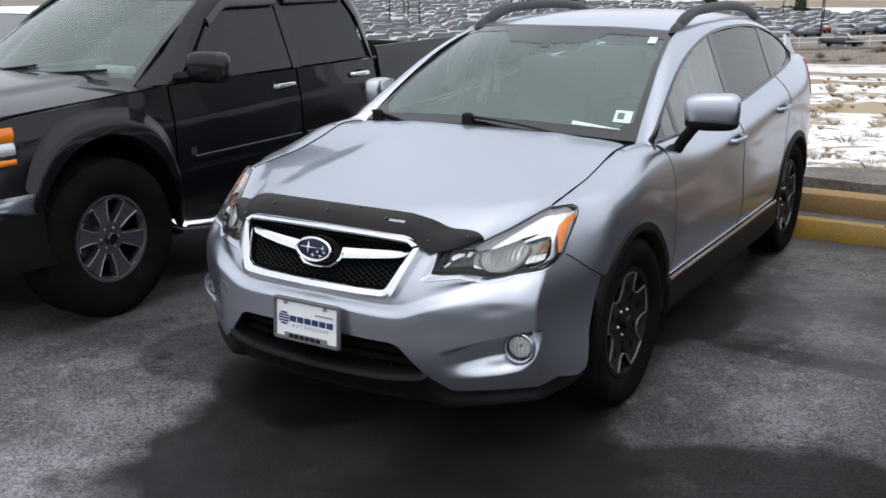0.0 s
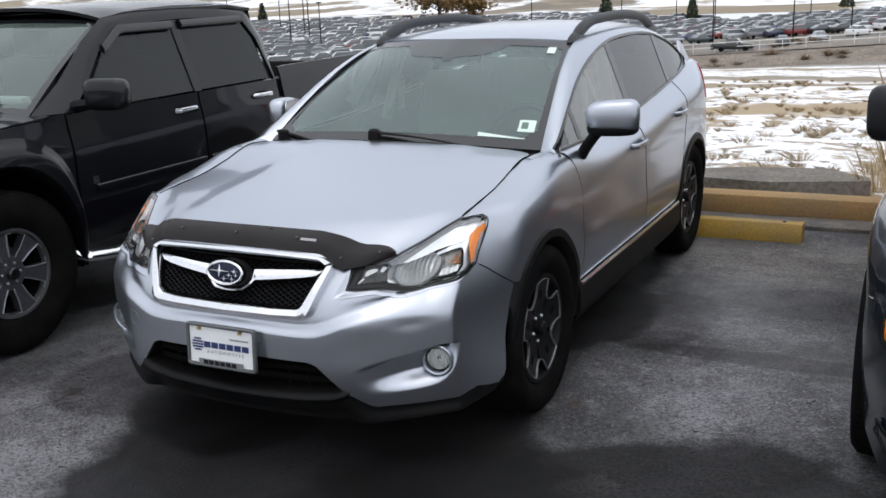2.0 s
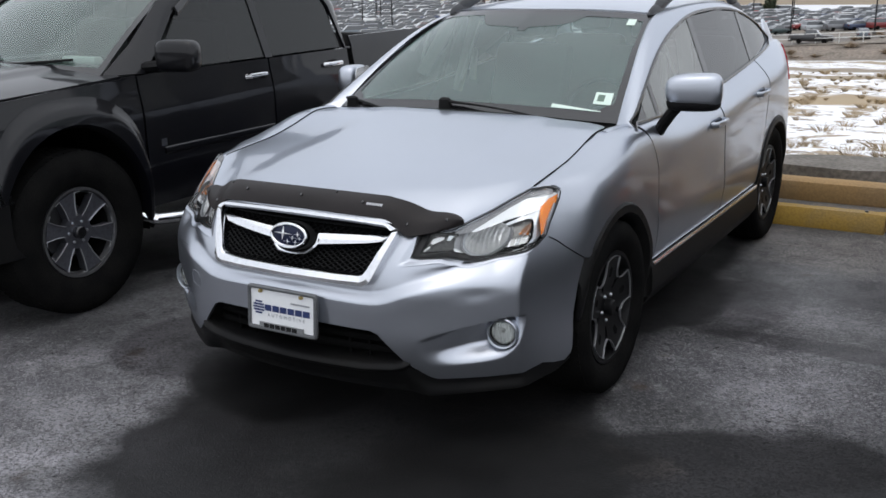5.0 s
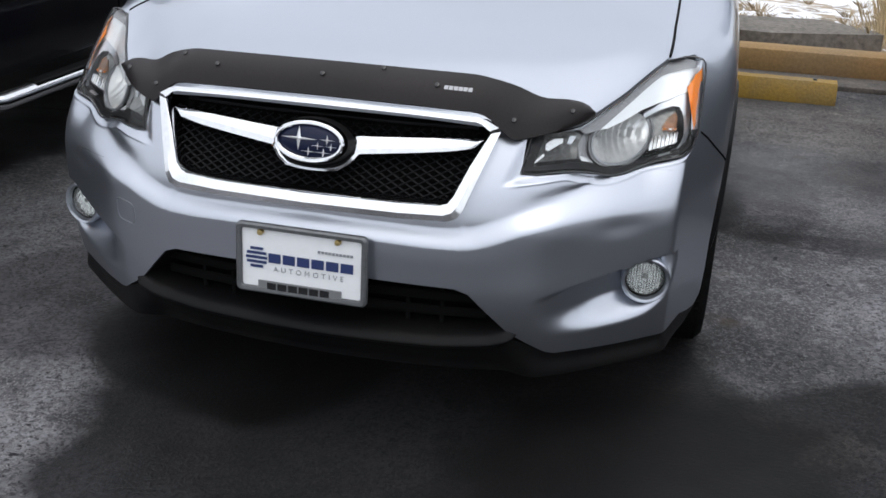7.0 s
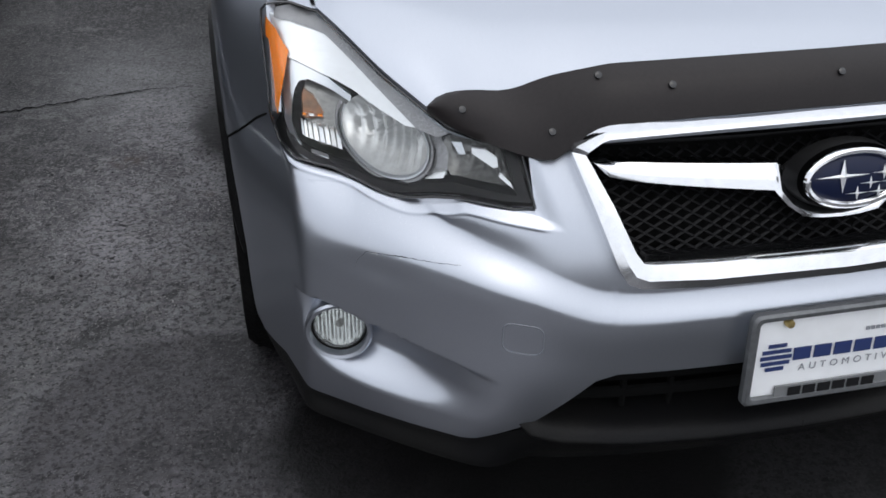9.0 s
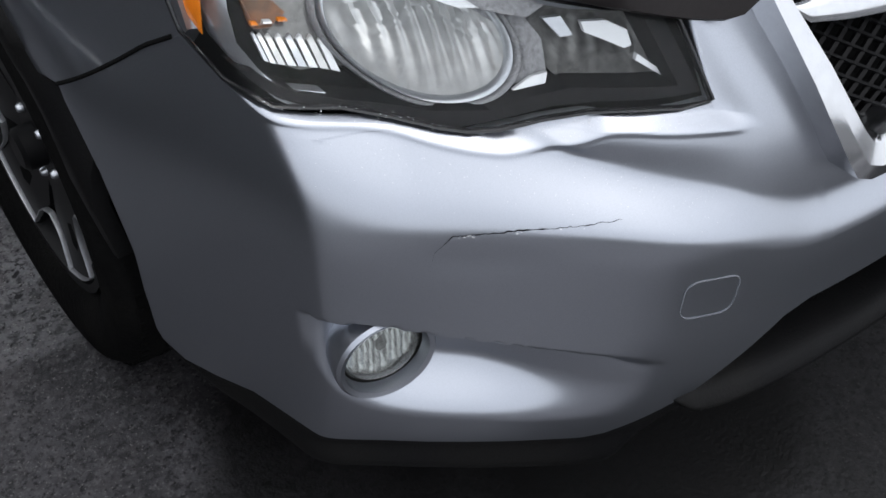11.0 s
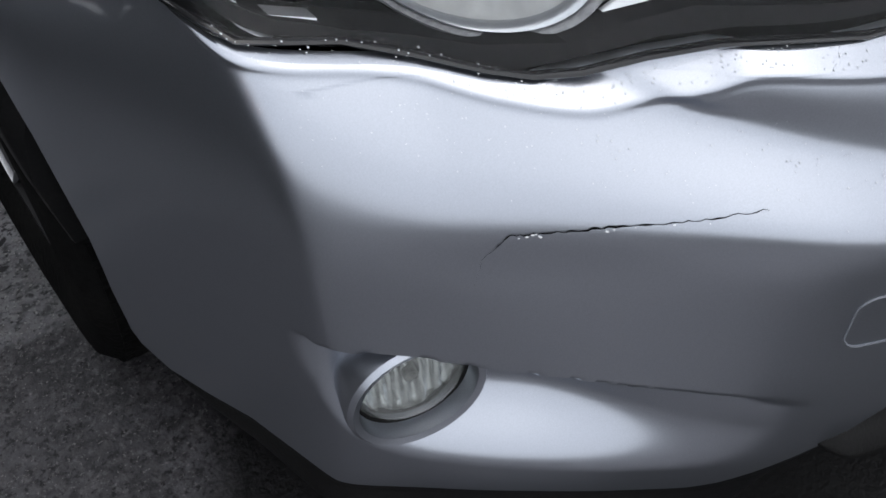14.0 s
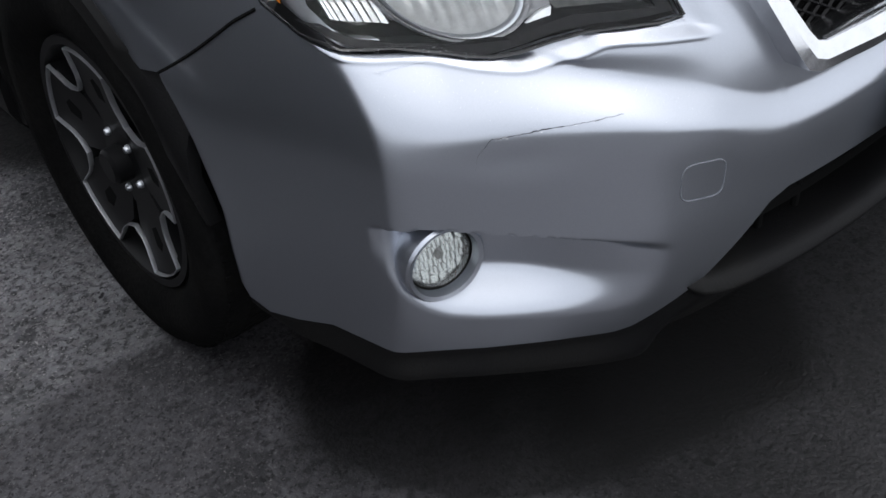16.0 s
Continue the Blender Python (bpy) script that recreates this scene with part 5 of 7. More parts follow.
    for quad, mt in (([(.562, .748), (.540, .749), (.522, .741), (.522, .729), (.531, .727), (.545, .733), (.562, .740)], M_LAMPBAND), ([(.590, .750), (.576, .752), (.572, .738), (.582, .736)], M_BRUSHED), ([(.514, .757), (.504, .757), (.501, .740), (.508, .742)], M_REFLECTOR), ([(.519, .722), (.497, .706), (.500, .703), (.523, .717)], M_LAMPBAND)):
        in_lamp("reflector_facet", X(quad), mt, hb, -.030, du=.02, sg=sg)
    # turn signal: the bulb's amber reflection painted above, bright ribbed reflector below
    ts = in_lamp("turn_signal", X([(.786, .789), (.745, .781), (.733, .769), (.747, .745), (.752, .727), (.744, .704), (.775, .707), (.798, .725), (.800, .746), (.795, .77)]), M_LAMPDARK, lamp, -.040, "grey turn signal chamber", du=.01, sg=sg)
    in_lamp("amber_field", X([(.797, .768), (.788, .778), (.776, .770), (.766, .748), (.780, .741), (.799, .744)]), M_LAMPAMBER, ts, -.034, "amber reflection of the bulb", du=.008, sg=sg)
    # ribs in lighter and darker silver, reflections put into their colours
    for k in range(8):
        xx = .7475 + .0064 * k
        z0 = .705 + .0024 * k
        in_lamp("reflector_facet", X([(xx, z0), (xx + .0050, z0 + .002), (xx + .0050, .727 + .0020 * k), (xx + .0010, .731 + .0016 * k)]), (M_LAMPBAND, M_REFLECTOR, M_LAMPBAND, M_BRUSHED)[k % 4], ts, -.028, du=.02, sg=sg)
    # three small painted glints along the amber edge
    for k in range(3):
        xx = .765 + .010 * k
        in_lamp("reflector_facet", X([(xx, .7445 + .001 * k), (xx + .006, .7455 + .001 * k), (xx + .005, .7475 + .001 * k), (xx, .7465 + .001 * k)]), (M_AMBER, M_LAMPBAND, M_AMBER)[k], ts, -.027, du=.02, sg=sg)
    in_lamp("lower_bezel", X([(.803, .721), (.79, .705), (.762, .687), (.735, .681), (.707, .677), (.68, .673), (.654, .679), (.605, .692), (.57, .696), (.471, .695), (.487, .761), (.502, .763), (.505, .753), (.492, .703), (.54, .706), (.586, .707), (.622, .698), (.650, .688), (.690, .686), (.720, .690), (.748, .692), (.775, .704), (.795, .722)]), M_WHEELBLACK, lamp, -.010, "black lower bezel", du=.012, rim=.03, sg=sg)
    seam = [lens_pt(s, z, .000) for s, z in LAMP]
    part("lamp_seal", tube([(sg * x, y, z) for x, y, z in seam], .0022, .004, closed=True, up=(0, 1, 0)), M_GLOSSBLACK, lamp)

# black sheet for the shade under the bonnet's edge and behind the lamps
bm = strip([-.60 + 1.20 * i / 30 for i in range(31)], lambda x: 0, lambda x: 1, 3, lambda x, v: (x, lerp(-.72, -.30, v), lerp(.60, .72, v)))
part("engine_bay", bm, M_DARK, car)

# fog lamps in their hollows
def fog(sg):
    at = Matrix.Translation((sg * .741, -.680, .426)) @ Matrix.Rotation(radians(sg * 12), 4, "Z") @ Matrix.Diagonal((.95, 1, .95, 1))
    fog_lamp = part("fog_lamp", lathe([(.07, .053), (.0, .060), (-.008, .0595), (-.012, .056), (-.010, .0505), (.008, .0480)], 36, axis="y", m=at), M_SILVER, car, "round fog lamp in a silver bezel", 30)
    part("lamp_ring", lathe([(.004, .0485), (.006, .0462), (.016, .044)], 36, axis="y", m=at), M_PLASTIC, fog_lamp, "black inner ring", 30)
    n, rings, bm = 72, 26, bmesh.new()
    grid = []
    for j in range(rings + 1):
        q = max(.01, j / rings)
        row = []
        for i in range(n):
            a = 2 * math.pi * i / n
            x, z = .0465 * q * math.cos(a), .0465 * q * math.sin(a)
            step = ((z + .0465) / .0155) % 1       # stepped facets that look up
            row.append(bm.verts.new(at @ Vector((x, .011 + .0075 * step + .0022 * math.sin(x * 2 * math.pi / .0135) * (1 - q ** 6), z))))
        grid.append(row)
    for A, B in zip(grid, grid[1:]):
        for i in range(n):
            bm.faces.new((A[i], A[(i + 1) % n], B[(i + 1) % n], B[i]))
    part("reflector", bm, M_FOGBOWL, fog_lamp, "fluted silver reflector", 60)
    part("bulb_cap", lathe([(-.006, .0005), (-.005, .006), (.012, .007)], 14, axis="y", m=at @ Matrix.Translation((0, .012, .004))), M_LAMPDARK, fog_lamp)
    fl = part("lens", lathe([(.007, .0465), (.000, .040), (-.004, .022), (-.005, .0005)], 28, axis="y", m=at), M_FOGLENS, fog_lamp)
    fl.visible_shadow = False
    return fog_lamp
fog(1)
fog(-1)

# towing eye cover, crack and chips in the bumper
def on_bumper(x, z, d=0.0, sg=-1):
    p = bumper(s_of(x), z)
    q = nose(s_of(x), z, 0)
    r = nose(s_of(x), z, 1)
    n = (Vector(r) - Vector(q)).normalized()
    return Vector((sg * (p[0] + n.x * d), p[1] + n.y * d, p[2]))
ringo = []
for x, z in rounded(.058, .054, .014, 6):
    ringo.append(on_bumper(.485 + x, .508 + z + .10 * x, .0002))
part("tow_cover_seam", tube(ringo, .0011, .0011, closed=True, up=(0, 1, 0), n=5), material("seam_grey", (.16, .17, .19), .5), front_bumper, "thin seam of the towing eye cover")
random.seed(4)
CRACK = [(.7166, .561), (.7145, .573), (.712, .585), (.705, .594), (.697, .6045), (.689, .605), (.6807, .6062), (.665, .608), (.6537, .6098), (.6373, .6113), (.6155, .612), (.6013, .613), (.585, .614), (.5695, .615)]
bm = bmesh.new()
prev = None
for i in range(len(CRACK) - 1):
    for k in range(5):
        t = k / 5
        x, z = lerp(CRACK[i][0], CRACK[i + 1][0], t), lerp(CRACK[i][1], CRACK[i + 1][1], t) + random.uniform(-.0006, .0006)
        w = (.0002 + .0009 * math.sin(math.pi * (i + t) / (len(CRACK) - 1)) ** .7) * random.uniform(.2, 1.1) * (.3 if i < 3 else .6)
        a, b = bm.verts.new(on_bumper(x, z - w, .0006)), bm.verts.new(on_bumper(x, z + w, .0006))
        if prev:
            bm.faces.new((prev[0], a, b, prev[1]))
        prev = (a, b)
part("crack", bm, M_DARK, front_bumper, "jagged crack in the paint")
bm = bmesh.new()
for i in range(11):
    k = random.choice((4, 4, 5, 5, 8, 9, 10, 10))
    x, z = lerp(CRACK[k][0], CRACK[k + 1][0], random.random()) if k < 13 else CRACK[k][0], CRACK[k][1] + random.uniform(-.0018, .0016)
    r = random.uniform(.0003, .0008)
    vs = [bm.verts.new(on_bumper(x + r * 1.4 * math.cos(a), z + r * math.sin(a), .0012)) for a in (0, 1.3, 2.6, 3.9, 5.2)]
    bm.faces.new(vs)
tagged(part("paint_flake", bm, M_WHITE, front_bumper, "pale chips along the crack"), kind="stuff")
bm = bmesh.new()
for i in range(380):
    x = random.uniform(.47, .795)
    s = s_of(x)
    z = random.choice((random.gauss(ridge(s) + .012, .010), random.gauss(ridge(s) + .016, .013), crease(s) + random.uniform(.003, .014), crease(s) + random.uniform(.003, .014)))
    r = random.uniform(.0002, .00055)
    vs = [bm.verts.new(on_bumper(x + r * math.cos(a), z + r * math.sin(a), .0008)) for a in (0, 1.2, 2.4, 3.6, 4.9)]
    bm.faces.new(vs)
tagged(part("water_speck", bm, material("melt_speck", (.55, .57, .6), .3), front_bumper, "fine specks of melting snow"), kind="stuff")

# number plate with its frame
PL = Matrix.Translation((0, -.958, .474)) @ Matrix.Rotation(radians(-4), 4, "X")
front_plate = part("front_plate", plate(rounded(.300, .150, .008), .003, PL), M_WHITE, car, "white dealer plate in a grey frame")
bm = bmesh.new()
ro, ri = rounded(.312, .164, .012), rounded(.284, .136, .006)
rows = []
for (ox, oz), (ix, iz) in zip(ro, ri):
    rows.append([bm.verts.new(PL @ Vector(p)) for p in ((ox, .006, oz), (ox, -.005, oz), (lerp(ox, ix, .3), -.009, lerp(oz, iz, .3)), (lerp(ox, ix, .8), -.008, lerp(oz, iz, .8)), (ix, -.002, iz))])
for i in range(len(rows)):
    A, B = rows[i], rows[(i + 1) % len(rows)]
    for j in range(4):
        bm.faces.new((A[j], B[j], B[j + 1], A[j + 1]))
part("plate_frame", bm, material("frame_grey", (.13, .135, .14), .42, .5, grain=.15, scale=80), front_plate, "brushed grey plate frame", 25)
part("frame_tab", plate([(-.102, -.074), (.098, -.074), (.098, -.052), (-.102, -.052)], .003, PL @ Matrix.Translation((0, -.006, 0))), material("frame_grey_low", (.20, .205, .21), .45, .3), front_plate)
for x in (-.096, .088):
    part("plate_screw", lathe([(-.012, .0005), (-.011, .006), (-.004, .0075), (0, .007)], 12, axis="y", m=PL @ Matrix.Translation((x, 0, .063))), M_BRASS, front_plate)
def bars(name, cells, mat, y=-.0016, th=.0012):
    for x0, z0, x1, z1 in cells:
        bm = bmesh.new()
        box(bm, x0, y - th, z0, x1, y, z1, 0, PL)
        part(name, bm, mat, front_plate)
# round mark of stripes, dealer name as bars, small grey line, lower bar on the frame
for k in range(5):
    z = .022 - .0105 * k
    w = math.sqrt(max(0, .026 ** 2 - (z - .001) ** 2))
    bars("print_stripe", [(-.107 - w, z - .0032, -.107 + w, z + .0032)], M_NAVY)
bars("print_bar", [(-.078 + i * .0345, -.008, -.078 + i * .0345 + .029, .014) for i in range(6)], M_NAVY)
bars("print_bar", [(.040 + i * .0085, .030, .040 + i * .0085 + .0065, .036) for i in range(10)], M_GREYPRINT)
bars("print_bar", [(-.080 + i * .0255, -.071, -.080 + i * .0255 + .0215, -.055) for i in range(6)], M_GLOSSBLACK, -.0065)
cu = bpy.data.curves.new("plate_word", "FONT")
cu.body, cu.size, cu.space_character, cu.extrude, cu.align_x = "AUTOMOTIVE", .0175, 1.72, .0004, "CENTER"
tmp = new("plate_word_tmp", cu)
bpy.context.view_layer.update()
mw = bpy.data.meshes.new_from_object(tmp.evaluated_get(bpy.context.evaluated_depsgraph_get()))
bpy.data.objects.remove(tmp)
mw.transform(PL @ Matrix.Translation((.018, -.0024, -.0285)) @ Matrix.Rotation(radians(90), 4, "X"))
mw.materials.append(M_GREYPRINT)
word = new("plate_word", mw)
word.parent = front_plate

# wheels
def make_wheel(name, label, at, r_tyre, width, r_rim, style, parent=None, group=""):
    """A wheel whose outer face looks to -x; at is its hub's pose."""
    w = new(name)
    w.matrix_world = at
    tagged(w, label)
    if parent:
        w.parent = parent
    h = width / 2
    rr = r_rim + .022
    tyre = part("tyre", lathe([(-h * .72, rr - .012), (-h * .86, rr + .004), (-h, lerp(rr, r_tyre, .42)), (-h * .97, lerp(rr, r_tyre, .78)), (-h * .84, r_tyre - .010), (-h * .66, r_tyre - .001), (0, r_tyre), (h * .66, r_tyre - .001), (h * .84, r_tyre - .010), (h, lerp(rr, r_tyre, .5)), (h * .72, rr - .012)], 72), M_RUBBER, w, "", 50)
    bm = bmesh.new()
    for i in range(72):
        for k, x in enumerate((-h * .80, -h * .46, -h * .12, h * .22, h * .56)):
            a = 2 * math.pi * (i + .5 * (k % 2)) / 72
            m = Matrix.Rotation(a, 4, "X") @ Matrix.Translation((0, 0, r_tyre - .003))
            box(bm, x, -.010, -.006, x + h * .28, .010, (.004 if 0 < k else .000), 0, m)
    tagged(part("tread", bm, M_RUBBER, tyre), kind="stuff")
    bm = bmesh.new()
    lathe([(-h * .70, r_rim + .012), (-h * .80, r_rim + .010), (-h * .80, r_rim - .004), (-h * .60, r_rim - .012), (h * .1, r_rim - .03), (h * .7, r_rim - .01)], 64, bm)
    rim = part("rim", bm, M_WHEELBLACK if style == "black" else M_RIMLIP, w, "black alloy rim" if style == "black" else "chrome alloy rim", 30)
    part("brake_disc", lathe([(.0, .0005), (.0, .14), (.02, .14), (.02, .0005)], 32), M_HOUSING, w)
    # near-black disc painted as the shade behind the spokes
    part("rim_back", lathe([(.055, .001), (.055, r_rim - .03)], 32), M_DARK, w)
    xf = -h * .76
    def face(rad, ang, d=0.0):
        dish = .030 * (1 - (rad / r_rim)) - d
        return (xf + dish, rad * math.sin(ang), rad * math.cos(ang))
    def slab(pts, mat, nm, depth, lab="", d=0.0, par=None):
        bm = bmesh.new()
        f = [bm.verts.new(face(r, a, d)) for r, a in pts]
        b = [bm.verts.new((face(r, a, d)[0] + depth, face(r, a)[1], face(r, a)[2])) for r, a in pts]
        bm.faces.new(f)
        bm.faces.new(b[::-1])
        for i in range(len(f)):
            j = (i + 1) % len(f)
            bm.faces.new((f[i], b[i], b[j], f[j]))
        return part(nm, bm, mat, par or w, lab, 30)
    def edge_line(pts, mat, wd, par, closed=False):
        return part("bright_edge", tube([face(r, a, .0025) for r, a in pts], .0018, wd, closed=closed, up=(1, 0, 0), n=6), mat, par)
    R = r_rim - .009
    if style == "black":
        ring = []
        for k in range(5):
            c = 2 * math.pi * k / 5 - .07
            d = math.radians
            arm = [(.045, c - d(36)), (.085, c - d(32)), (.128, c - d(31)), (.146, c - d(25)), (.172, c - d(20)), (R, c - d(19)), (R, c), (R, c + d(19)), (.172, c + d(20)), (.146, c + d(25)), (.128, c + d(31)), (.085, c + d(32)), (.045, c + d(36))]
            sp = slab(arm, M_WHEELBLACK, "spoke", .035, "black spoke with bright machined edges")
            ring += [(R - .002, c + d(a)) for a in (-18, -12, -6, 0, 6, 12, 18)]
            ring += [(.180, c + d(20)), (.160, c + d(22)), (.146, c + d(26)), (.138, c + d(32)), (.134, c + d(36)), (.138, c + d(40)), (.146, c + d(46)), (.160, c + d(50)), (.180, c + d(52))]
            slot = [(.095, c - d(5)), (.155, c - d(6)), (.165, c), (.155, c + d(6)), (.095, c + d(5))]
            slab(slot, M_DARK, "spoke_groove", .004, "", .0015, sp)
        edge_line(ring, M_WHEELEDGE, .0055, rim, True)
    else:
        # the barrel's shade is put into its near-black colour
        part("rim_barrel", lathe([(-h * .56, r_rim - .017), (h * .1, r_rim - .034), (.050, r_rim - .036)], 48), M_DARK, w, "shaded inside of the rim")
        for k in range(6):
            c = 2 * math.pi * k / 6 + .3
            d = math.radians
            sp = slab([(.05, c - d(29)), (.085, c - d(18)), (.14, c - d(13)), (R, c - d(14)), (R, c + d(14)), (.14, c + d(13)), (.085, c + d(18)), (.05, c + d(29))], M_SPOKE, "spoke", .05, "dark chrome spoke")
            # bright tubes stand in for the gleam on the spoke's side faces
            for e in (-1, 1):
                edge_line([(.085, c + e * d(18)), (.14, c + e * d(13.5)), (R - .004, c + e * d(14)), (R - .003, c + e * d(22))], M_ALLOY, .005 if e < 0 else .0028, sp)
    part("hub_cap", lathe([(xf - .012, .0005), (xf - .012, .026), (xf - .006, .032), (xf + .03, .034)], 28), M_WHEELBLACK if style == "black" else M_GLOSSBLACK, w)
    part("hub_disc", lathe([(xf + .020, .0005), (xf + .020, .085), (xf + .05, .09)], 36), M_WHEELBLACK if style == "black" else M_SPOKE, w)
    for k in range(5 if style == "black" else 6):
        a = 2 * math.pi * k / (5 if style == "black" else 6) + .5
        m = Matrix.Translation((xf + .015, .055 * math.sin(a), .055 * math.cos(a)))
        part("wheel_nut", lathe([(-.004, .0005), (-.0035, .005), (.001, .0075), (.008, .0075)], 12, m=m), M_BRUSHED, w)
    return w


wheel = make_wheel("wheel", "black alloy wheel with bright edges and winter-dirty tyre", pose(-.785, .015, .328), .350, .222, .218, "black", car)
for m in (pose(.785, .015, .328, 0, 0, 180), pose(-.766, 2.635, .333), pose(.766, 2.635, .333, 0, 0, 180)):
    w = copy_thing(wheel, m)

# mirrors, handles, wipers, rails
def door_mirror(sg):
    bm = bmesh.new()
    bmesh.ops.create_uvsphere(bm, u_segments=24, v_segments=14, radius=1)
    for v in bm.verts:
        x, y, z = v.co
        k = lambda q: math.copysign(abs(q) ** .55, q)
        v.co = (.118 * k(x), .072 * k(y) if y < 0 else .035 * k(y), (.072 + .012 * x) * k(z))
    at = Matrix.Translation((sg * .988, .60, 1.128)) @ Matrix.Rotation(radians(sg * 14), 4, "Z")
    if sg < 0:      # folded against the door
        at = Matrix.Translation((-.885, .80, 1.085)) @ Matrix.Rotation(radians(-76), 4, "Z")
    bmesh.ops.transform(bm, verts=bm.verts, matrix=at)
    top = part("mirror_shell", bm, M_SILVER, car, "silver door mirror with black foot")
    bm = bmesh.new()
    bmesh.ops.create_uvsphere(bm, u_segments=20, v_segments=10, radius=1)
    for v in bm.verts:
        x, y, z = v.co
        k = lambda q: math.copysign(abs(q) ** .6, q)
        v.co = (.114 * k(x), .069 * k(y), .036 * k(z) - .050)
    bmesh.ops.transform(bm, verts=bm.verts, matrix=at)
    part("mirror_base", bm, M_PLASTIC, top, "black mirror underside")
    part("mirror_foot", tube([(sg * .945, .60, 1.085), (sg * .895, .605, 1.03), (sg * .855, .61, .975), (sg * .835, .615, .94)] if sg > 0 else [(-.87, .70, 1.03), (-.85, .66, .99), (-.835, .63, .95)], .034, .024, up=(0, 0, 1), n=10), M_PLASTIC, top)
    part("mirror_glass", plate(rounded(.20, .115, .03), .003, at @ Matrix.Translation((0, .036, .004))), M_CHROME, top, "mirror glass")
door_mirror(1)
door_mirror(-1)
for y, z in ((1.38, .875), (2.24, .925)):
    for sg in (-1, 1):
        p = flank(y, z)
        cup = part("handle_cup", lathe([(.0, .0005), (.002, .05), (.006, .056)], 24, axis="x", m=Matrix.Translation((sg * (p[0] - .002), y - .01, z - .004)) @ Matrix.Diagonal((sg, 1.25, .62, 1))), M_SILVER, car)
        part("door_handle", tube([(sg * (p[0] - .004), y - .10, z), (sg * (p[0] + .024), y - .085, z + .002), (sg * (p[0] + .034), y, z + .003), (sg * (p[0] + .024), y + .085, z + .002), (sg * (p[0] - .004), y + .10, z)], .011, .015, up=(0, 0, 1), n=8), M_SILVER, car, "silver door handle")
def wiper(pivot, tip, bow):
    a, b = Vector(pivot), Vector(tip)
    pts = [a.lerp(b, i / 10) + Vector((0, -.3, .7)) * bow * math.sin(i / 10 * math.pi) for i in range(11)]
    ob = part("wiper", tube(pts, .010, .006, scale=[1.2, 1.2, 1, .9, .8, .8, .8, .8, .8, .8, .6]), M_PLASTIC, car, "black windscreen wiper")
    return ob
def on_screen(u, v, d=.012):
    return screen(u, v, d)
bm = strip([-1 + 2 * i / 30 for i in range(31)], lambda u: 0, lambda u: 1, 4, lambda u, v: (u * lerp(.712, .72, v), lerp(hood_rear(min(1, abs(u) * .93)) + .004, ws_y0(abs(u)) + .02, v), lerp(.998 - .012 * u * u, 1.012 - .02 * u * u, v) - .012 * math.sin(v * math.pi)))
part("cowl", bm, M_PLASTIC, car, "black cowl panel")
wiper(on_screen(-.14, .040, .022), on_screen(.62, -.035, .020), .014)
wiper(on_screen(-.56, -.02, .016), on_screen(.26, -.035, .016), .006)
wiper(on_screen(-.98, .055, .018), on_screen(-.56, -.03, .014), .008)
for u, v in ((-.14, .036), (-.90, .034)):
    part("wiper_pivot", lathe([(-.03, .022), (.012, .02), (.02, .012), (.021, .0005)], 16, axis="z", m=Matrix.Translation(on_screen(u, v, .02)) @ Matrix.Diagonal((1.5, 1, 1, 1))), M_PLASTIC, car)
for sg in (-1, 1):
    pts = []
    for i in range(25):
        t = i / 24
        y = lerp(1.30, 2.88, t)
        e = min(t, 1 - t) * 24
        lift = .004 + .056 * (1 - (1 - min(1, e / 5.5)) ** 1.8)
        zz = table([(1.2, 1.398), (1.35, 1.412), (1.7, 1.434), (2.3, 1.430), (2.8, 1.368), (3.15, 1.28)])(y)
        pts.append((sg * lerp(.556, .548, t), y, zz + lift))
    part("roof_rail", tube(pts, .017, .027, n=12, scale=[.5, 1.15, 1.3, 1.25, 1.1] + [1] * 15 + [1.1, 1.25, 1.3, 1.15, .5]), M_RAIL, car, "grey roof rail")
    for y in (1.36, 2.80):
        zz = 1.405 if y < 2 else 1.36
        part("rail_foot", lathe([(-.005, .034), (.015, .030), (.036, .018), (.046, .0005)], 16, axis="z", m=Matrix.Translation((sg * .556, y, zz)) @ Matrix.Diagonal((.75, 3.8, 1, 1))), M_RAIL, car)
# stickers on the windscreen and a paper on the dash
def sticker(u0, v0, u1, v1, mat, lab):
    bm = strip([u0, u1], lambda u: v0, lambda u: v1, 1, lambda u, v: screen(u, v, .0045))
    part("sticker", bm, mat, car, lab)
M_MINT = material("sticker_green", (.62, .74, .66), .5)
sticker(.835, .835, .895, .915, M_MINT, "small pale sticker")
sticker(.82, .115, .925, .20, M_MINT, "pale green oil-change sticker")
sticker(.838, .137, .88, .183, material("sticker_mark", (.10, .16, .12), .5), "dark mark on the sticker")
bm = strip([.57 + .31 * i / 6 for i in range(7)], lambda u: .066, lambda u: .094 - .024 * (u - .57) / .31, 1, lambda u, v: screen(u, v, .0048))
part("dash_paper", bm, M_MINT, car, "white paper on the dash behind the glass")

# dark sensor shade and mirror stalk behind the top of the windscreen
shade_low = linear([(-.46, .925), (-.36, .80), (-.30, .775), (0, .755), (.004, .715), (.075, .715), (.08, .755), (.30, .785), (.40, .82), (.50, .925)])
bm = strip(sorted([-.46 + .96 * i / 24 for i in range(25)] + [0, .004, .075, .08]), shade_low, lambda u: .9255, 4, lambda u, v: screen(u, v, .0032))
part("sensor_shade", bm, M_SHADE, car, "dark shade behind the windscreen's top").visible_shadow = False

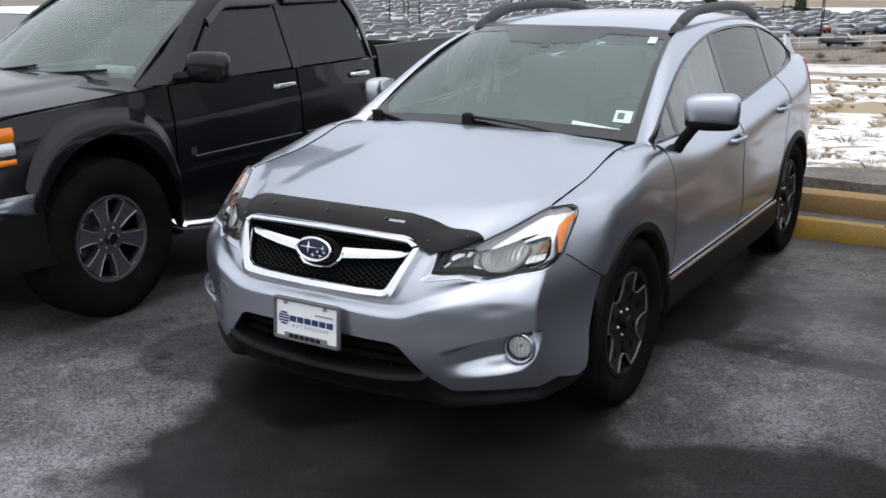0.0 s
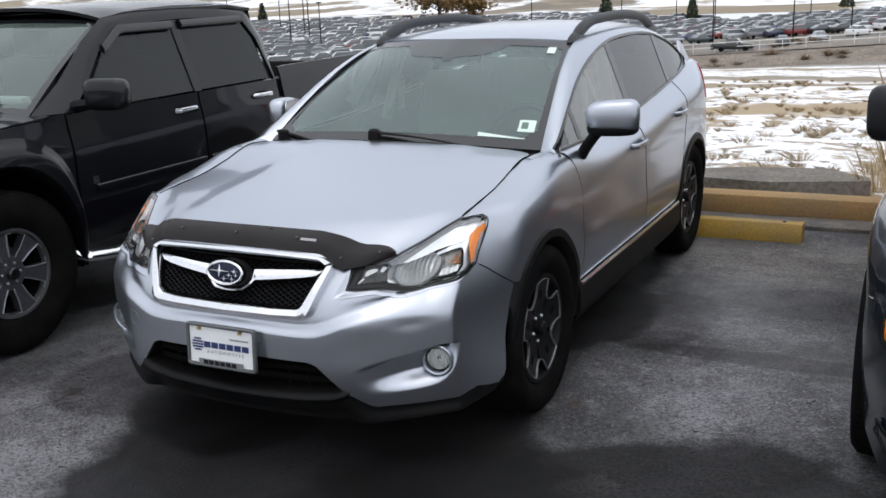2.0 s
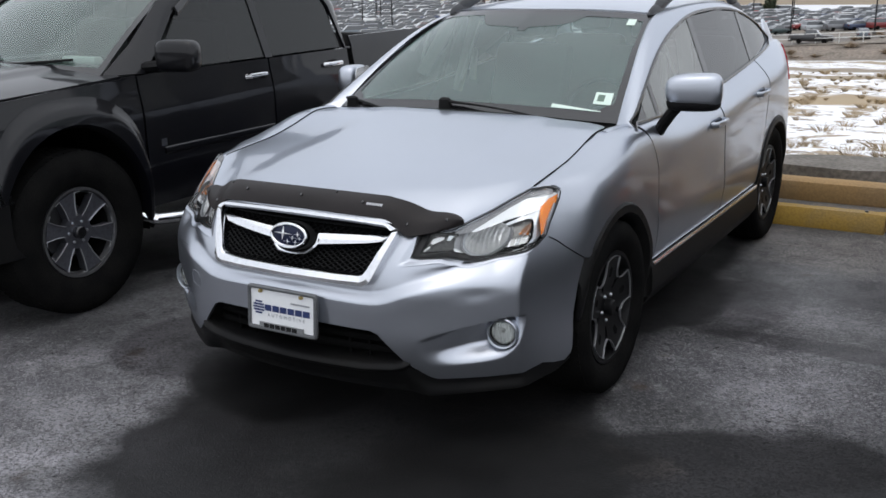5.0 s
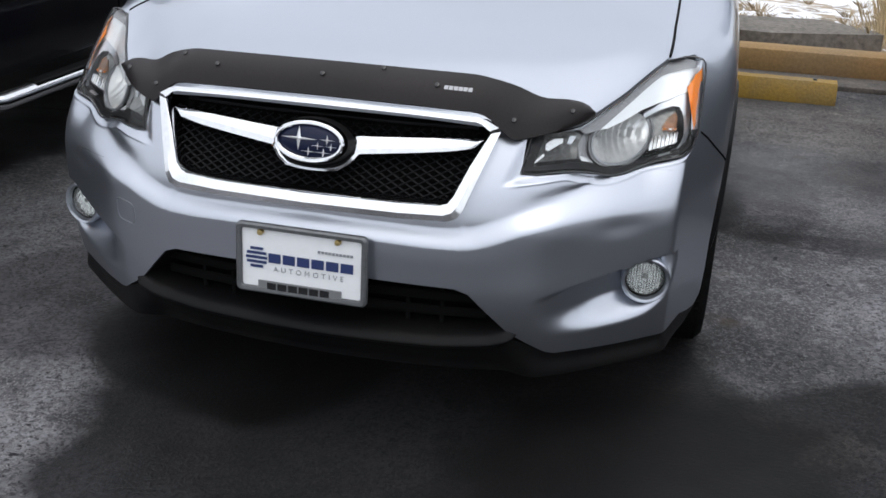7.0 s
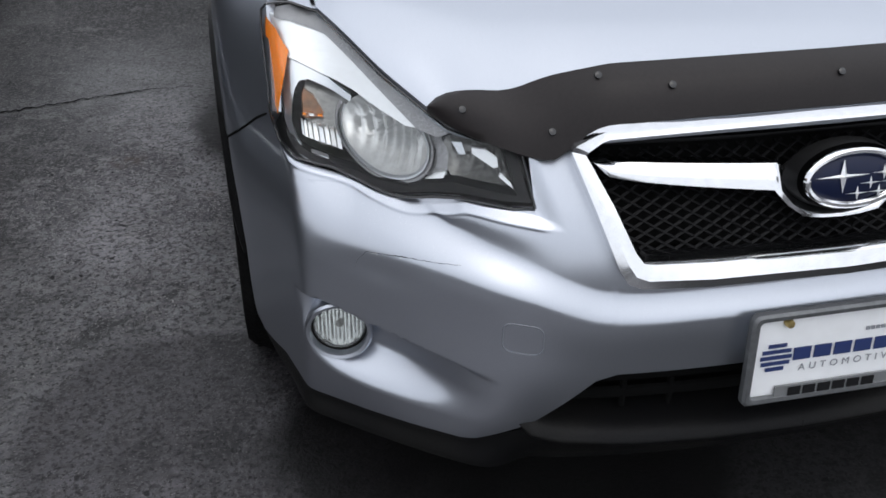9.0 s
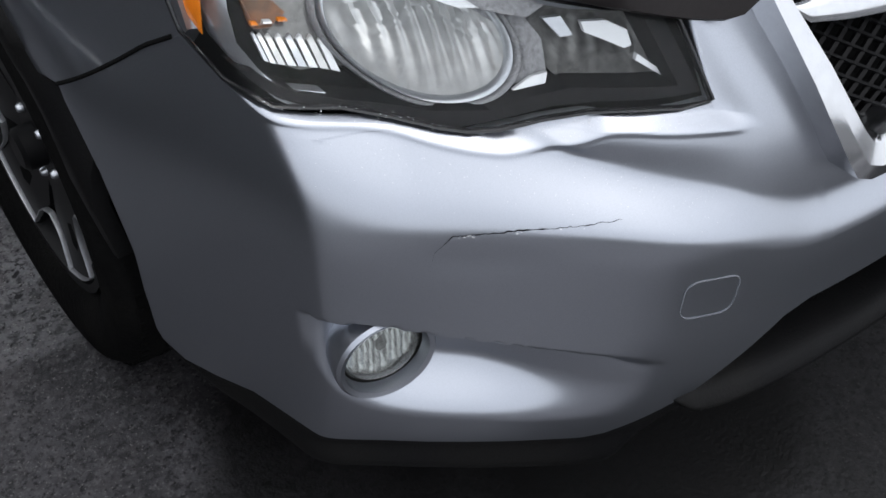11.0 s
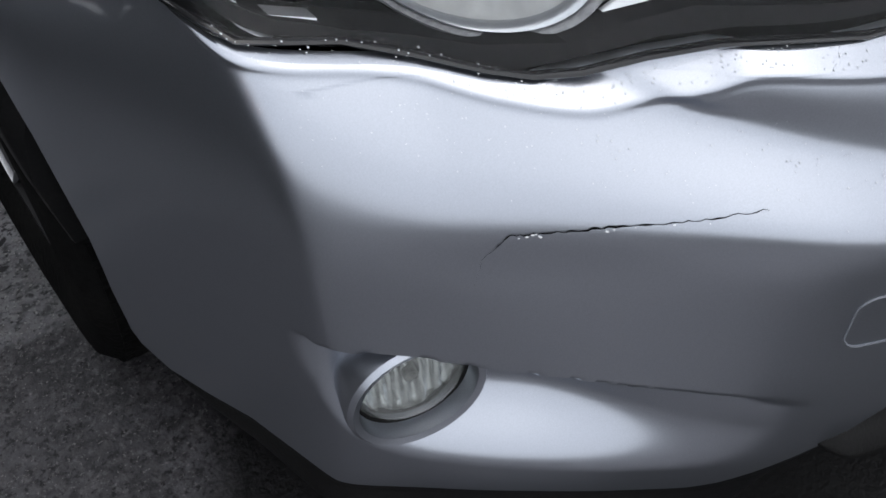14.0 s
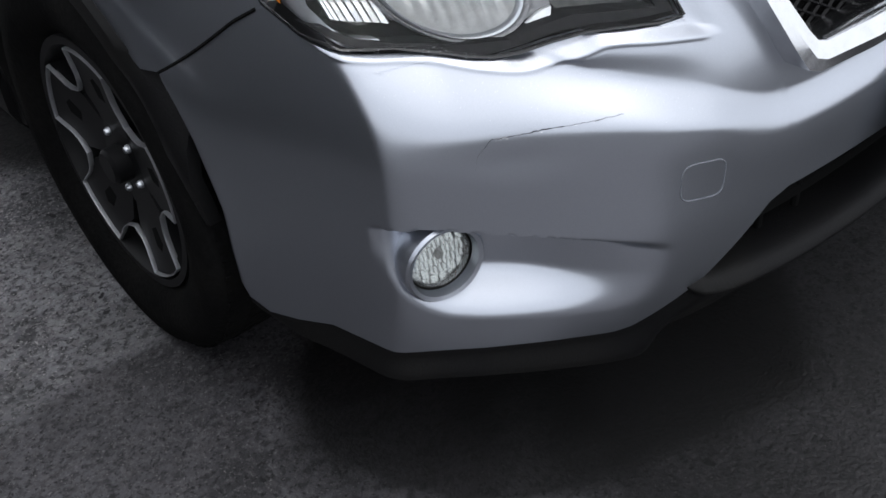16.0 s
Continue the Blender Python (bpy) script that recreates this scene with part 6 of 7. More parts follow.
# cabin
bm = strip([-.64 + 1.28 * i / 16 for i in range(17)], lambda x: 0, lambda x: 1, 6, lambda x, v: (x, lerp(.42, .98, v) + .08 * (1 - (x / .64) ** 2) * -1 + .10, lerp(.975, .93, v) + .02 * math.sin(v * 3.1)))
part("dashboard", bm, M_DASH, car, "dark grey dashboard")
bm = lathe([(-.01, .172), (0, .186), (.01, .172), (0, .160), (-.01, .172)], 32, axis="y", m=Matrix.Translation((.36, 1.10, .93)) @ Matrix.Rotation(radians(-25), 4, "X"))
part("steering_wheel", bm, M_DASH, car)
part("steering_boss", lathe([(-.02, .0005), (-.01, .06), (.05, .07)], 20, axis="y", m=Matrix.Translation((.36, 1.10, .93)) @ Matrix.Rotation(radians(-25), 4, "X")), M_DASH, car)
def car_seat(x, y):
    bm = bmesh.new()
    box(bm, -.25, -.25, -.08, .25, .27, .10, .05)
    st = part("seat_cushion", bm, M_INTERIOR, car, "grey cloth seat")
    st.matrix_world = pose(x, y, .58)
    bm = bmesh.new()
    box(bm, -.24, -.06, 0, .24, .07, .60, .05)
    b = part("seat_back", bm, M_INTERIOR, st)
    b.matrix_local = pose(0, .26, .05, -18)
    bm = bmesh.new()
    box(bm, -.13, -.05, .64, .13, .05, .82, .04)
    hd = part("headrest", bm, M_INTERIOR, st)
    hd.matrix_local = pose(0, .28, .03, -14)
for x, y in ((-.36, 1.45), (.36, 1.45), (-.36, 2.3), (.36, 2.3)):
    car_seat(x, y)
part("rear_view_mirror", lathe([(-.012, .0005), (-.010, .09), (.012, .095), (.014, .0005)], 24, axis="y", m=Matrix.Translation((0, 1.02, 1.335)) @ Matrix.Diagonal((1.15, 1, .36, 1))), M_DASH, car)
for sg in (-1, 1):
    part("inner_pillar", tube([(sg * .69, 1.53, .95), (sg * .60, 1.60, 1.37)], .045, .03), M_PILLAR, car, "pale inner pillar trim")
    part("seat_belt", tube([(sg * .507, 1.50, 1.354), (sg * .575, 1.50, 1.19), (sg * .645, 1.50, 1.02)], .013, .008), M_BELT, car, "pale grey seat belt")
    part("seat_edge", tube([(sg * .547, 1.49, 1.20), (sg * .563, 1.49, 1.02)], .022, .02), M_PILLAR, car)
bm = strip([-.56 + 1.12 * i / 10 for i in range(11)], lambda x: 1.2, lambda x: 3.0, 8, lambda x, y: (x, y, R_MID(y) - .035 - .03 * (x / .56) ** 2))
part("headliner", bm, M_PILLAR, car, "pale headliner")
# ---- the black crew-cab pickup in the next bay ----
# built about its own middle line, x outwards to the silver car, y as in the place
TRX = -2.675
truck = thing("pickup_truck", "black crew-cab pickup on chrome wheels with side steps", "pickup truck", at=pose(TRX, 0, 0))
TY0 = -.305      # front axle
TW = table([(-1.2, .74), (-1.0, .80), (-.8, .845), (-.3, .86), (.3, .862), (2.0, .862), (3.4, .86), (3.8, .84)])


def tside(y, z):
    w = TW(y)
    if z > 1.13:
        return (w - .035 - (z - 1.13) * .36, y, z)
    return (w - .035 * smooth((z - .85) / .28) ** 1.5 - .03 * smooth((.62 - z) / .3), y, z)


def tpanel(name, outline, mat, label="", du=.08, dv=.06, rim=.015, lift=0.0):
    bm = patch(outline, lambda y, z: tuple(Vector(tside(y, z)) + Vector((lift, 0, 0))), du, dv, rim, lambda c: (-1, 0, 0))
    part(name, mirrored(bm), mat, truck, label)
    return part(name, bm, mat, truck, label)


tpanel("fender", [(-.95, .73), (-.95, 1.02), (-.86, 1.062), (-.74, 1.078), (-.4, 1.10), (.05, 1.115), (.17, 1.13), (.165, .42), (.15, .42)] + [(TY0 + .47 * math.cos(radians(a)), .40 + .55 * math.sin(radians(a))) for a in range(3, 152, 9)], M_BLACKPAINT)
tpanel("front_door", [(.18, .42), (.185, 1.125), (1.235, 1.125), (1.235, .42)], M_BLACKPAINT)
tpanel("rear_door", [(1.25, .42), (1.25, 1.125), (2.06, 1.125), (2.06, .72), (1.98, .42)], M_BLACKPAINT)
tpanel("bed_side", [(2.12, .48), (2.12, 1.20), (3.72, 1.20), (3.74, .60), (3.45, .55)] + arc(2.85, .40, .47, 10, 168, 16), M_BLACKPAINT)
# cab frame round the windows
def tstrip(pts_in, pts_out, name):
    n = len(pts_in)
    bm = strip([i for i in range(n)], lambda i: 0, lambda i: 1, 3, lambda i, v: tuple(Vector(pts_in[int(i)]).lerp(Vector(pts_out[int(i)]), v) + Vector((.6, 0, .4)) * .012 * math.sin(v * math.pi)), rim=.02, into=lambda c: (-c.x, 0, -.3))
    part(name, mirrored(bm), M_BLACKPAINT, truck)
    part(name, bm, M_BLACKPAINT, truck)
win_in = [tside(.24, 1.13), tside(.40, 1.26), tside(.58, 1.43), tside(.72, 1.53), tside(.9, 1.555), tside(1.3, 1.565), tside(1.7, 1.555), tside(1.92, 1.53), tside(2.0, 1.40), tside(2.04, 1.13)]
win_out = [(.74, .02, 1.13), (.715, .26, 1.285), (.675, .50, 1.48), (.635, .70, 1.60), (.62, .95, 1.635), (.62, 1.3, 1.645), (.62, 1.7, 1.64), (.63, 2.02, 1.60), (.70, 2.10, 1.40), (.77, 2.12, 1.13)]
tstrip(win_in, win_out, "cab_frame")
M_TRUCKGLASS = glass("dark_side_glass", (.06, .062, .066), .015, haze=.015, ior=1.3)
M_TRUCKSCREEN = glass("truck_screen", (.52, .64, .60), .02, haze=.11, film=(.52, .70, .63))
tpanel("front_window", [(.30, 1.135), (.46, 1.27), (.62, 1.43), (.74, 1.52), (.9, 1.545), (1.225, 1.555), (1.225, 1.135)], M_TRUCKGLASS, "dark side window", rim=.004, lift=-.012)
tpanel("rear_window", [(1.29, 1.135), (1.29, 1.555), (1.7, 1.548), (1.90, 1.52), (1.97, 1.40), (2.0, 1.135)], M_TRUCKGLASS, "dark side window", rim=.004, lift=-.012)
tpanel("door_pillar", [(1.225, 1.13), (1.225, 1.56), (1.29, 1.56), (1.29, 1.13)], M_BLACKPAINT, rim=.006, lift=-.004)
for y0, y1, z0, z1 in ((.60, 1.22, 1.50, 1.548), (1.30, 1.90, 1.505, 1.548)):
    bm = strip([y0 + (y1 - y0) * i / 14 for i in range(15)], lambda y: 0, lambda y: 1, 3, lambda y, v: tuple(Vector(tside(y, lerp(z0, z1, v) + (.01 if y > .75 else -.09 * (.75 - y) / .15))) + Vector((.018 + .008 * math.sin(v * 3.14), 0, 0))), rim=.02, into=lambda c: (-c.x, 0, 0))
    part("rain_guard", mirrored(bm), M_GLOSSBLACK, truck)
    part("rain_guard", bm, M_GLOSSBLACK, truck, "smoked window rain guard")
# bonnet, screen, roof
def thood(u, v):
    y = lerp(-1.06 + .14 * u * u, .10 - .06 * (1 - u * u) * 2, v)
    edge = linear([(-1.1, 1.02), (-.8, 1.085), (-.4, 1.105), (.2, 1.135)])(y)
    x = u * linear([(-1.1, .70), (-.8, .775), (-.3, .80), (.2, .80)])(y)
    z = edge + .055 * (1 - abs(u) ** 3) + .015 * smooth((.60 - abs(u)) / .08) - .07 * smooth((.10 - v) / .10) ** 2
    return (x, y, z)
part("bonnet", strip([-1 + 2 * i / 36 for i in range(37)], lambda u: 0, lambda u: 1, 24, thood, rim=.02, into=lambda c: (0, 0, -1)), M_BLACKPAINT, truck)
def tscreen(u, v, d=0.0):
    return (u * lerp(.74, .62, v), lerp(.02 - .10 * (1 - u * u), .72 - .10 * (1 - u * u), v) - .6 * d, lerp(1.165 - .03 * u * u, 1.605 - .02 * u * u, v) + .02 * math.sin(v * 3.14) + .8 * d)
part("windscreen", strip([-.96 + 1.92 * i / 16 for i in range(17)], lambda u: .03, lambda u: .97, 8, tscreen, rim=.004, into=lambda c: (0, 1, -1)), M_TRUCKSCREEN, truck, "tinted windscreen").visible_shadow = False
bm = bmesh.new()
for lo, hi in ((-.02, .06), (.95, 1.0)):
    strip([-1 + 2 * i / 16 for i in range(17)], lambda u: lo, lambda u: hi, 1, lambda u, v: tscreen(u, v, .003), bm)
for sg in (-1, 1):
    strip([sg * .95, sg], lambda u: 0, lambda u: 1, 8, lambda u, v: tscreen(u, v, .003), bm)
part("windscreen_border", bm, M_GLOSSBLACK, truck)
part("roof", strip([-1 + 2 * i / 20 for i in range(21)], lambda u: 0, lambda u: 1, 16, lambda u, v: (u * (.635 + .02 * v), lerp(.70 - .10 * (1 - u * u), 2.06, v), 1.60 + .085 * (1 - abs(u) ** 3) * (1 - .3 * abs(v - .5)) - .03 * smooth((v - .8) / .2) + .03 * smooth(v * 6) * abs(u) ** 3), rim=.02, into=lambda c: (0, 0, -1)), M_BLACKPAINT, truck)
bm = strip([-1 + 2 * i / 8 for i in range(9)], lambda u: 0, lambda u: 1, 6, lambda u, v: (u * lerp(.80, .64, v), lerp(2.10, 2.06, v), lerp(.6, 1.60, v)))
part("cab_back", bm, M_BLACKPAINT, truck)
# bed walls and tailgate
bm = bmesh.new()
box(bm, -.82, 2.14, .70, -.70, 3.72, 1.12, .02)
box(bm, .70, 2.14, .70, .82, 3.72, 1.12, .02)
box(bm, -.82, 3.66, .60, .82, 3.74, 1.105, .02)
box(bm, -.72, 2.14, .68, .72, 3.7, .72)
part("cargo_bed", bm, M_PLASTIC, truck)
# flares, mouldings, steps, handles, mirrors
for cy, a0, a1 in ((TY0, -4, 156), (2.85, 0, 178)):
    def tfl(a, r, cy=cy):
        t = (r - .43) / .185
        c, s = math.cos(radians(a)), math.sin(radians(a))
        e = lerp(1, .72, t)
        y = cy + lerp(.45, .50, t) * math.copysign(abs(c) ** e, c)
        z = .40 + (lerp(.52, .665, t) if cy < 1 else lerp(.45, .60, t)) * math.copysign(abs(s) ** e, s)
        return (tside(y, min(z, 1.1))[0] + .036 * smooth((1 - t) / .45) - max(0, .12 - t) * .25 + .001, y, z)
    bm = strip([a0 + (a1 - a0) * i / 30 for i in range(31)], lambda a: .43, lambda a: .615, 8, tfl, rim=.03, into=lambda c: (-c.x, 0, 0))
    part("fender_flare", mirrored(bm), M_BLACKPAINT, truck)
    part("fender_flare", bm, M_BLACKPAINT, truck, "wide black fender flare")
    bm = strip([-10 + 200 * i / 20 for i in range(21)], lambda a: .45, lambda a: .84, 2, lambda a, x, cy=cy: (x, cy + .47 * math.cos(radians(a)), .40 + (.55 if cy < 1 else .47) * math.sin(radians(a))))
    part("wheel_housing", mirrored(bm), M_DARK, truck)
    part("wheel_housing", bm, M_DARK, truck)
for y0, y1 in ((.30, 1.22), (1.27, 2.02)):
    for sg in (-1, 1):
        part("side_moulding", tube([(sg * (TW(y) + .004), y, .715) for y in (y0, y0 + .02, y1 - .02, y1)], .010, .020), M_BLACKPAINT, truck)
for sg in (-1, 1):
    part("fender_badge", plate([(-.02, -.02), (.02, -.02), (.02, .02), (-.02, .02)], .004, Matrix.Translation((sg * .864, .30, .76)) @ Matrix.Rotation(radians(90 * sg), 4, "Z")), M_CHROME, truck)
    step = part("side_step", tube([(sg * .72, .12, .40), (sg * .86, .20, .355), (sg * .90, .32, .345), (sg * .90, 1.9, .345), (sg * .86, 2.02, .355), (sg * .72, 2.1, .40)], .042, .034, n=12), M_CHROME, truck, "chrome tubular side step with black treads")
    for y in (.52, 1.45):
        bm = bmesh.new()
        box(bm, sg * .90 - .034, y, .374, sg * .90 + .034, y + .46, .385, .006)
        part("step_tread", bm, M_PLASTIC, step)
    for y in (1.10, 1.87):
        p = tside(y, 1.035)
        cup = part("handle_cup", lathe([(0, .0005), (.004, .05), (.008, .056)], 20, m=Matrix.Translation((sg * (p[0] - .004), y, 1.03)) @ Matrix.Diagonal((sg, 1.5, .6, 1))), M_GLOSSBLACK, truck)
        part("door_handle", tube([(sg * (p[0] + .0), y - .085, 1.035), (sg * (p[0] + .03), y - .07, 1.037), (sg * (p[0] + .034), y, 1.038), (sg * (p[0] + .03), y + .07, 1.037), (sg * (p[0] + .0), y + .085, 1.035)], .010, .016, up=(0, 0, 1)), M_CHROME, cup, "chrome door handle")
    bm = bmesh.new()
    bmesh.ops.create_uvsphere(bm, u_segments=20, v_segments=12, radius=1)
    for v in bm.verts:
        k = lambda q: math.copysign(abs(q) ** .5, q)
        v.co = (.125 * k(v.co.x), .055 * k(v.co.y), .085 * k(v.co.z))
    bmesh.ops.transform(bm, verts=bm.verts, matrix=Matrix.Translation((sg * 1.02, .30, 1.225)) @ Matrix.Rotation(radians(sg * 10), 4, "Z"))
    mir = part("door_mirror", bm, M_BLACKPAINT, truck, "large black door mirror")
    part("mirror_arm", tube([(sg * .80, .28, 1.16), (sg * .90, .29, 1.17), (sg * .95, .30, 1.19)], .045, .03), M_PLASTIC, mir)
    # lamps and bumper ends
    for z0, z1, mt, lab in ((.975, 1.040, M_AMBER, "amber corner lamp"), (.905, .970, M_REFLECTOR, "clear corner lamp"), (.860, .900, M_AMBER, "amber corner lamp")):
        bm = strip([-.96 + .16 * i / 6 for i in range(7)], lambda y: z0, lambda y: z1, 3, lambda y, z: (sg * (TW(y) - .006 + .01 * math.sin((z - z0) / (z1 - z0) * 3.14)), y, z), rim=.03, into=lambda c: (-c.x, 0, 0))
        part("corner_lamp", bm, mt, truck, lab)
    bm = strip([.12 + .63 * i / 8 for i in range(9)], lambda x: .74, lambda x: 1.0, 3, lambda x, z: (sg * x, -1.10 + .16 * (x / .75) ** 3, z), rim=.03, into=lambda c: (0, 1, 0))
    part("headlight", bm, M_REFLECTOR, truck)
def bumper_y(x):
    return -1.20 + .22 * abs(x / .885) ** 4 + .25 * abs(x / .885) ** 30
bm = strip([-.885 * math.sin(math.pi / 2 * (i / 20 - 1)) for i in range(41)], lambda x: .625, lambda x: .725, 6, lambda x, z: (x, bumper_y(x) - .02 * math.sin((z - .625) / .10 * 3.14), z), rim=.05, into=lambda c: (0, 1, 0))
part("front_bumper", bm, M_CHROME, truck, "chrome front bumper")
bm = strip([-.880 * math.sin(math.pi / 2 * (i / 20 - 1)) for i in range(41)], lambda x: .36, lambda x: .628, 5, lambda x, z: (x, bumper_y(x) + .006 + .08 * smooth((.45 - z) / .15), z), rim=.06, into=lambda c: (0, 1, 0))
part("bumper_valance", bm, M_PLASTIC, truck)
bm = bmesh.new()
box(bm, -.42, -1.12, .70, .42, -1.07, .98, .015)
part("grille", bm, M_PLASTIC, truck)
bm = bmesh.new()
box(bm, -.62, -.95, .36, .62, 3.6, .62, .03)
box(bm, -.80, .16, .40, .80, 2.1, .62, .03)
part("chassis", bm, M_DARK, truck)
for (u0, v0), (u1, v1) in (((.10, 0), (.72, .10)), ((-.55, 0), (.02, .09))):
    a, b = Vector(tscreen(u0, v0, .02)), Vector(tscreen(u1, v1, .014))
    part("wiper", tube([a.lerp(b, i / 8) for i in range(9)], .011, .007), M_PLASTIC, truck)
bm = bmesh.new()
box(bm, .05, .35, 1.15, .32, .42, 1.19, .01)
part("dash_paper", bm, M_PAPER, truck, "white papers on the dash")
bm = strip([-.7 + 1.4 * i / 8 for i in range(9)], lambda x: .05, lambda x: .7, 4, lambda x, y: (x, y, 1.14 - .03 * (y - .05)))
part("dashboard", bm, M_DASH, truck)
for x in (-.36, .36):
    bm = bmesh.new()
    box(bm, x - .25, 1.0, .75, x + .25, 1.16, 1.36, .05)
    box(bm, x - .13, 1.05, 1.36, x + .13, 1.14, 1.52, .03)
    part("seat", bm, M_DASH, truck)
twheel = make_wheel("wheel", "chrome six-spoke wheel with a tall off-road tyre", pose(0, 0, 0), .415, .27, .218, "chrome", truck)
twheel.matrix_parent_inverse = Matrix.Identity(4)
twheel.matrix_basis = pose(-.745, TY0, .397)
for m in (pose(.745, TY0, .397, 0, 0, 180), pose(-.745, 2.85, .397), pose(.745, 2.85, .397, 0, 0, 180)):
    copy_thing(twheel, m)

# ---- the dark car in the bay beyond ----
suv = thing("dark_suv", "dark blue-grey car nose out with black door mirror", "car", at=pose(2.995, .12, .07))
# its own middle line is x = 0, the front axle y = 0, the near flank at x = -0.90
N_PLAN = [(0, -.98), (.2, -.975), (.4, -.95), (.58, -.89), (.70, -.80), (.78, -.68), (.84, -.52), (.88, -.36), (.90, -.2), (.905, 0), (.905, .4)]
n_s = [0.0]
for (a, b), (c, d) in zip(N_PLAN, N_PLAN[1:]):
    n_s.append(n_s[-1] + math.hypot(c - a, d - b))
nxp, nyp = table(list(zip(n_s, [p[0] for p in N_PLAN]))), table(list(zip(n_s, [p[1] for p in N_PLAN])))
def ns_of(x):
    lo, hi = 0.0, n_s[-1]
    for _ in range(30):
        mid = (lo + hi) / 2
        lo, hi = (mid, hi) if nxp(mid) < x else (lo, mid)
    return lo
def nnose(s, z, d=0.0):
    e = .004
    tx, ty = nxp(s + e) - nxp(s - e), nyp(s + e) - nyp(s - e)
    n = math.hypot(tx, ty) or 1
    back = .05 * smooth((z - .58) / .1) + .22 * max(0, z - .66) ** 1.2 + .06 * smooth((.4 - z) / .2)
    return (nxp(s) + d * ty / n - .24 * max(0, z - .68), nyp(s) + back - d * tx / n, z)
def both(name, bm, mat, label=""):
    part(name, mirrored(bm), mat, suv, label)
    return part(name, bm, mat, suv, label)
NE = ns_of(.886)
nose_top = linear([(0, .80), (ns_of(.55), .835), (ns_of(.70), .87), (ns_of(.83), .885), (ns_of(.845), .80), (ns_of(.858), .62), (NE, .60)])
bm = strip([NE * i / 60 for i in range(61)], linear([(0, .10), (ns_of(.8), .10), (NE, .20)]), nose_top, 30, lambda s, z: nnose(s, z, .008 * math.sin((z - .15) / .46 * 3.14)), rim=.02, into=lambda c: (0, 1, 0))
both("front_bumper", bm, M_BLUEPAINT, "dark blue painted bumper")
lamp_low = linear([(ns_of(.58), .60), (ns_of(.64), .525), (ns_of(.69), .500), (ns_of(.755), .512), (ns_of(.795), .555), (ns_of(.80), .575)])
lamp_top = linear([(ns_of(.58), .78), (ns_of(.67), .85), (ns_of(.735), .868), (ns_of(.76), .85), (ns_of(.80), .60)])
lamp_us = [ns_of(.58) + (ns_of(.799) - ns_of(.58)) * i / 26 for i in range(27)]
for sg in (1, -1):
    def side(b):
        return b if sg > 0 else mirrored(b)
    lens = part("headlight", side(strip(lamp_us, lamp_low, lamp_top, 10, lambda s, z: nnose(s, z, .022))), M_LENS, suv, "large clear headlight")
    lens.visible_shadow = False
    part("lamp_reflector", side(strip(lamp_us, lamp_low, lamp_top, 16, lambda s, z: nnose(s, z, .006 + .004 * math.sin(z * 90) * math.sin(s * 70)))), M_REFLECTOR, lens, "pale silver reflector")
    part("lamp_rim", side(tube([nnose(s, lamp_low(s), .014) for s in lamp_us] + [nnose(s, lamp_top(s), .014) for s in lamp_us[::-1]], .005, .010, closed=True)), M_PLASTIC, lens)
    for x, z, r in ((.715, .590, .058), (.712, .765, .050)):
        s0 = ns_of(x)
        part("beam_ring", side(tube([nnose(s0 + r * math.cos(a), z + r * math.sin(a), .014) for a in [2 * math.pi * k / 28 for k in range(28)]], .006, .008, closed=True, up=(0, 1, 0))), M_CHROME, lens)
        part("beam_bowl", side(strip([2 * math.pi * k / 28 for k in range(29)], lambda a: 0.0, lambda a: r * .8, 5, lambda a, q: nnose(s0 + q * math.cos(a), z + q * math.sin(a), .011 + .003 * math.cos(q / r * 6)))), M_BRUSHED if z < .7 else M_REFLECTOR, lens)
    bm = strip([ns_of(.785), ns_of(.790), ns_of(.795)], lambda s: .565, lambda s: .655, 4, lambda s, z: nnose(s, z, .016))
    part("side_marker", side(bm), M_AMBER, lens, "narrow amber reflector")
    fus = [ns_of(.62) + (ns_of(.80) - ns_of(.62)) * i / 14 for i in range(15)]
    f_lo, f_hi = linear([(fus[0], .150), (fus[7], .165), (fus[14], .235)]), linear([(fus[0], .205), (fus[7], .245), (fus[14], .275)])
    fl = part("fog_lamp", side(strip(fus, f_lo, f_hi, 6, lambda s, z: nnose(s, z, .024))), M_LENS, suv, "long clear fog lamp")
    fl.visible_shadow = False
    part("reflector", side(strip(fus, f_lo, f_hi, 6, lambda s, z: nnose(s, z, .012 + .003 * math.sin(s * 160)))), M_LAMPDARK, fl)
    part("lamp_rim", side(tube([nnose(s, f_lo(s), .018) for s in fus] + [nnose(s, f_hi(s), .018) for s in fus[::-1]], .004, .010, closed=True)), M_PLASTIC, fl)
SZT = table([(-.6, .84), (-.3, .865), (0, .89), (.5, .945), (.8, .985), (3, 1.06)])
def nside(y, z):
    w = table([(-.52, .825), (-.36, .878), (-.2, .90), (0, .905), (3, .905)])(y)
    zt = SZT(y)
    if z >= zt:
        return (w - .18 - (z - zt) * .34, y, z)
    return (w - .12 + .12 * (1 - max(0, (z - .66) / (zt - .66)) ** 3) ** (1 / 3), y, z)
def nskin(y, t, low):
    """The flank from its lower edge, t = 0, over the rounded shoulder to the top, t = 1."""
    w, zt = nside(y, .3)[0], SZT(y)
    if t < .45:
        return (w, y, lerp(low(y), max(.58, low(y) + .01), t / .45))
    a = (t - .45) / .55 * math.pi / 2
    z0 = max(.58, low(y) + .01)
    return (w - .18 + .18 * max(0, math.cos(a)) ** .8, y, z0 + (zt - z0) * math.sin(a) ** .8)
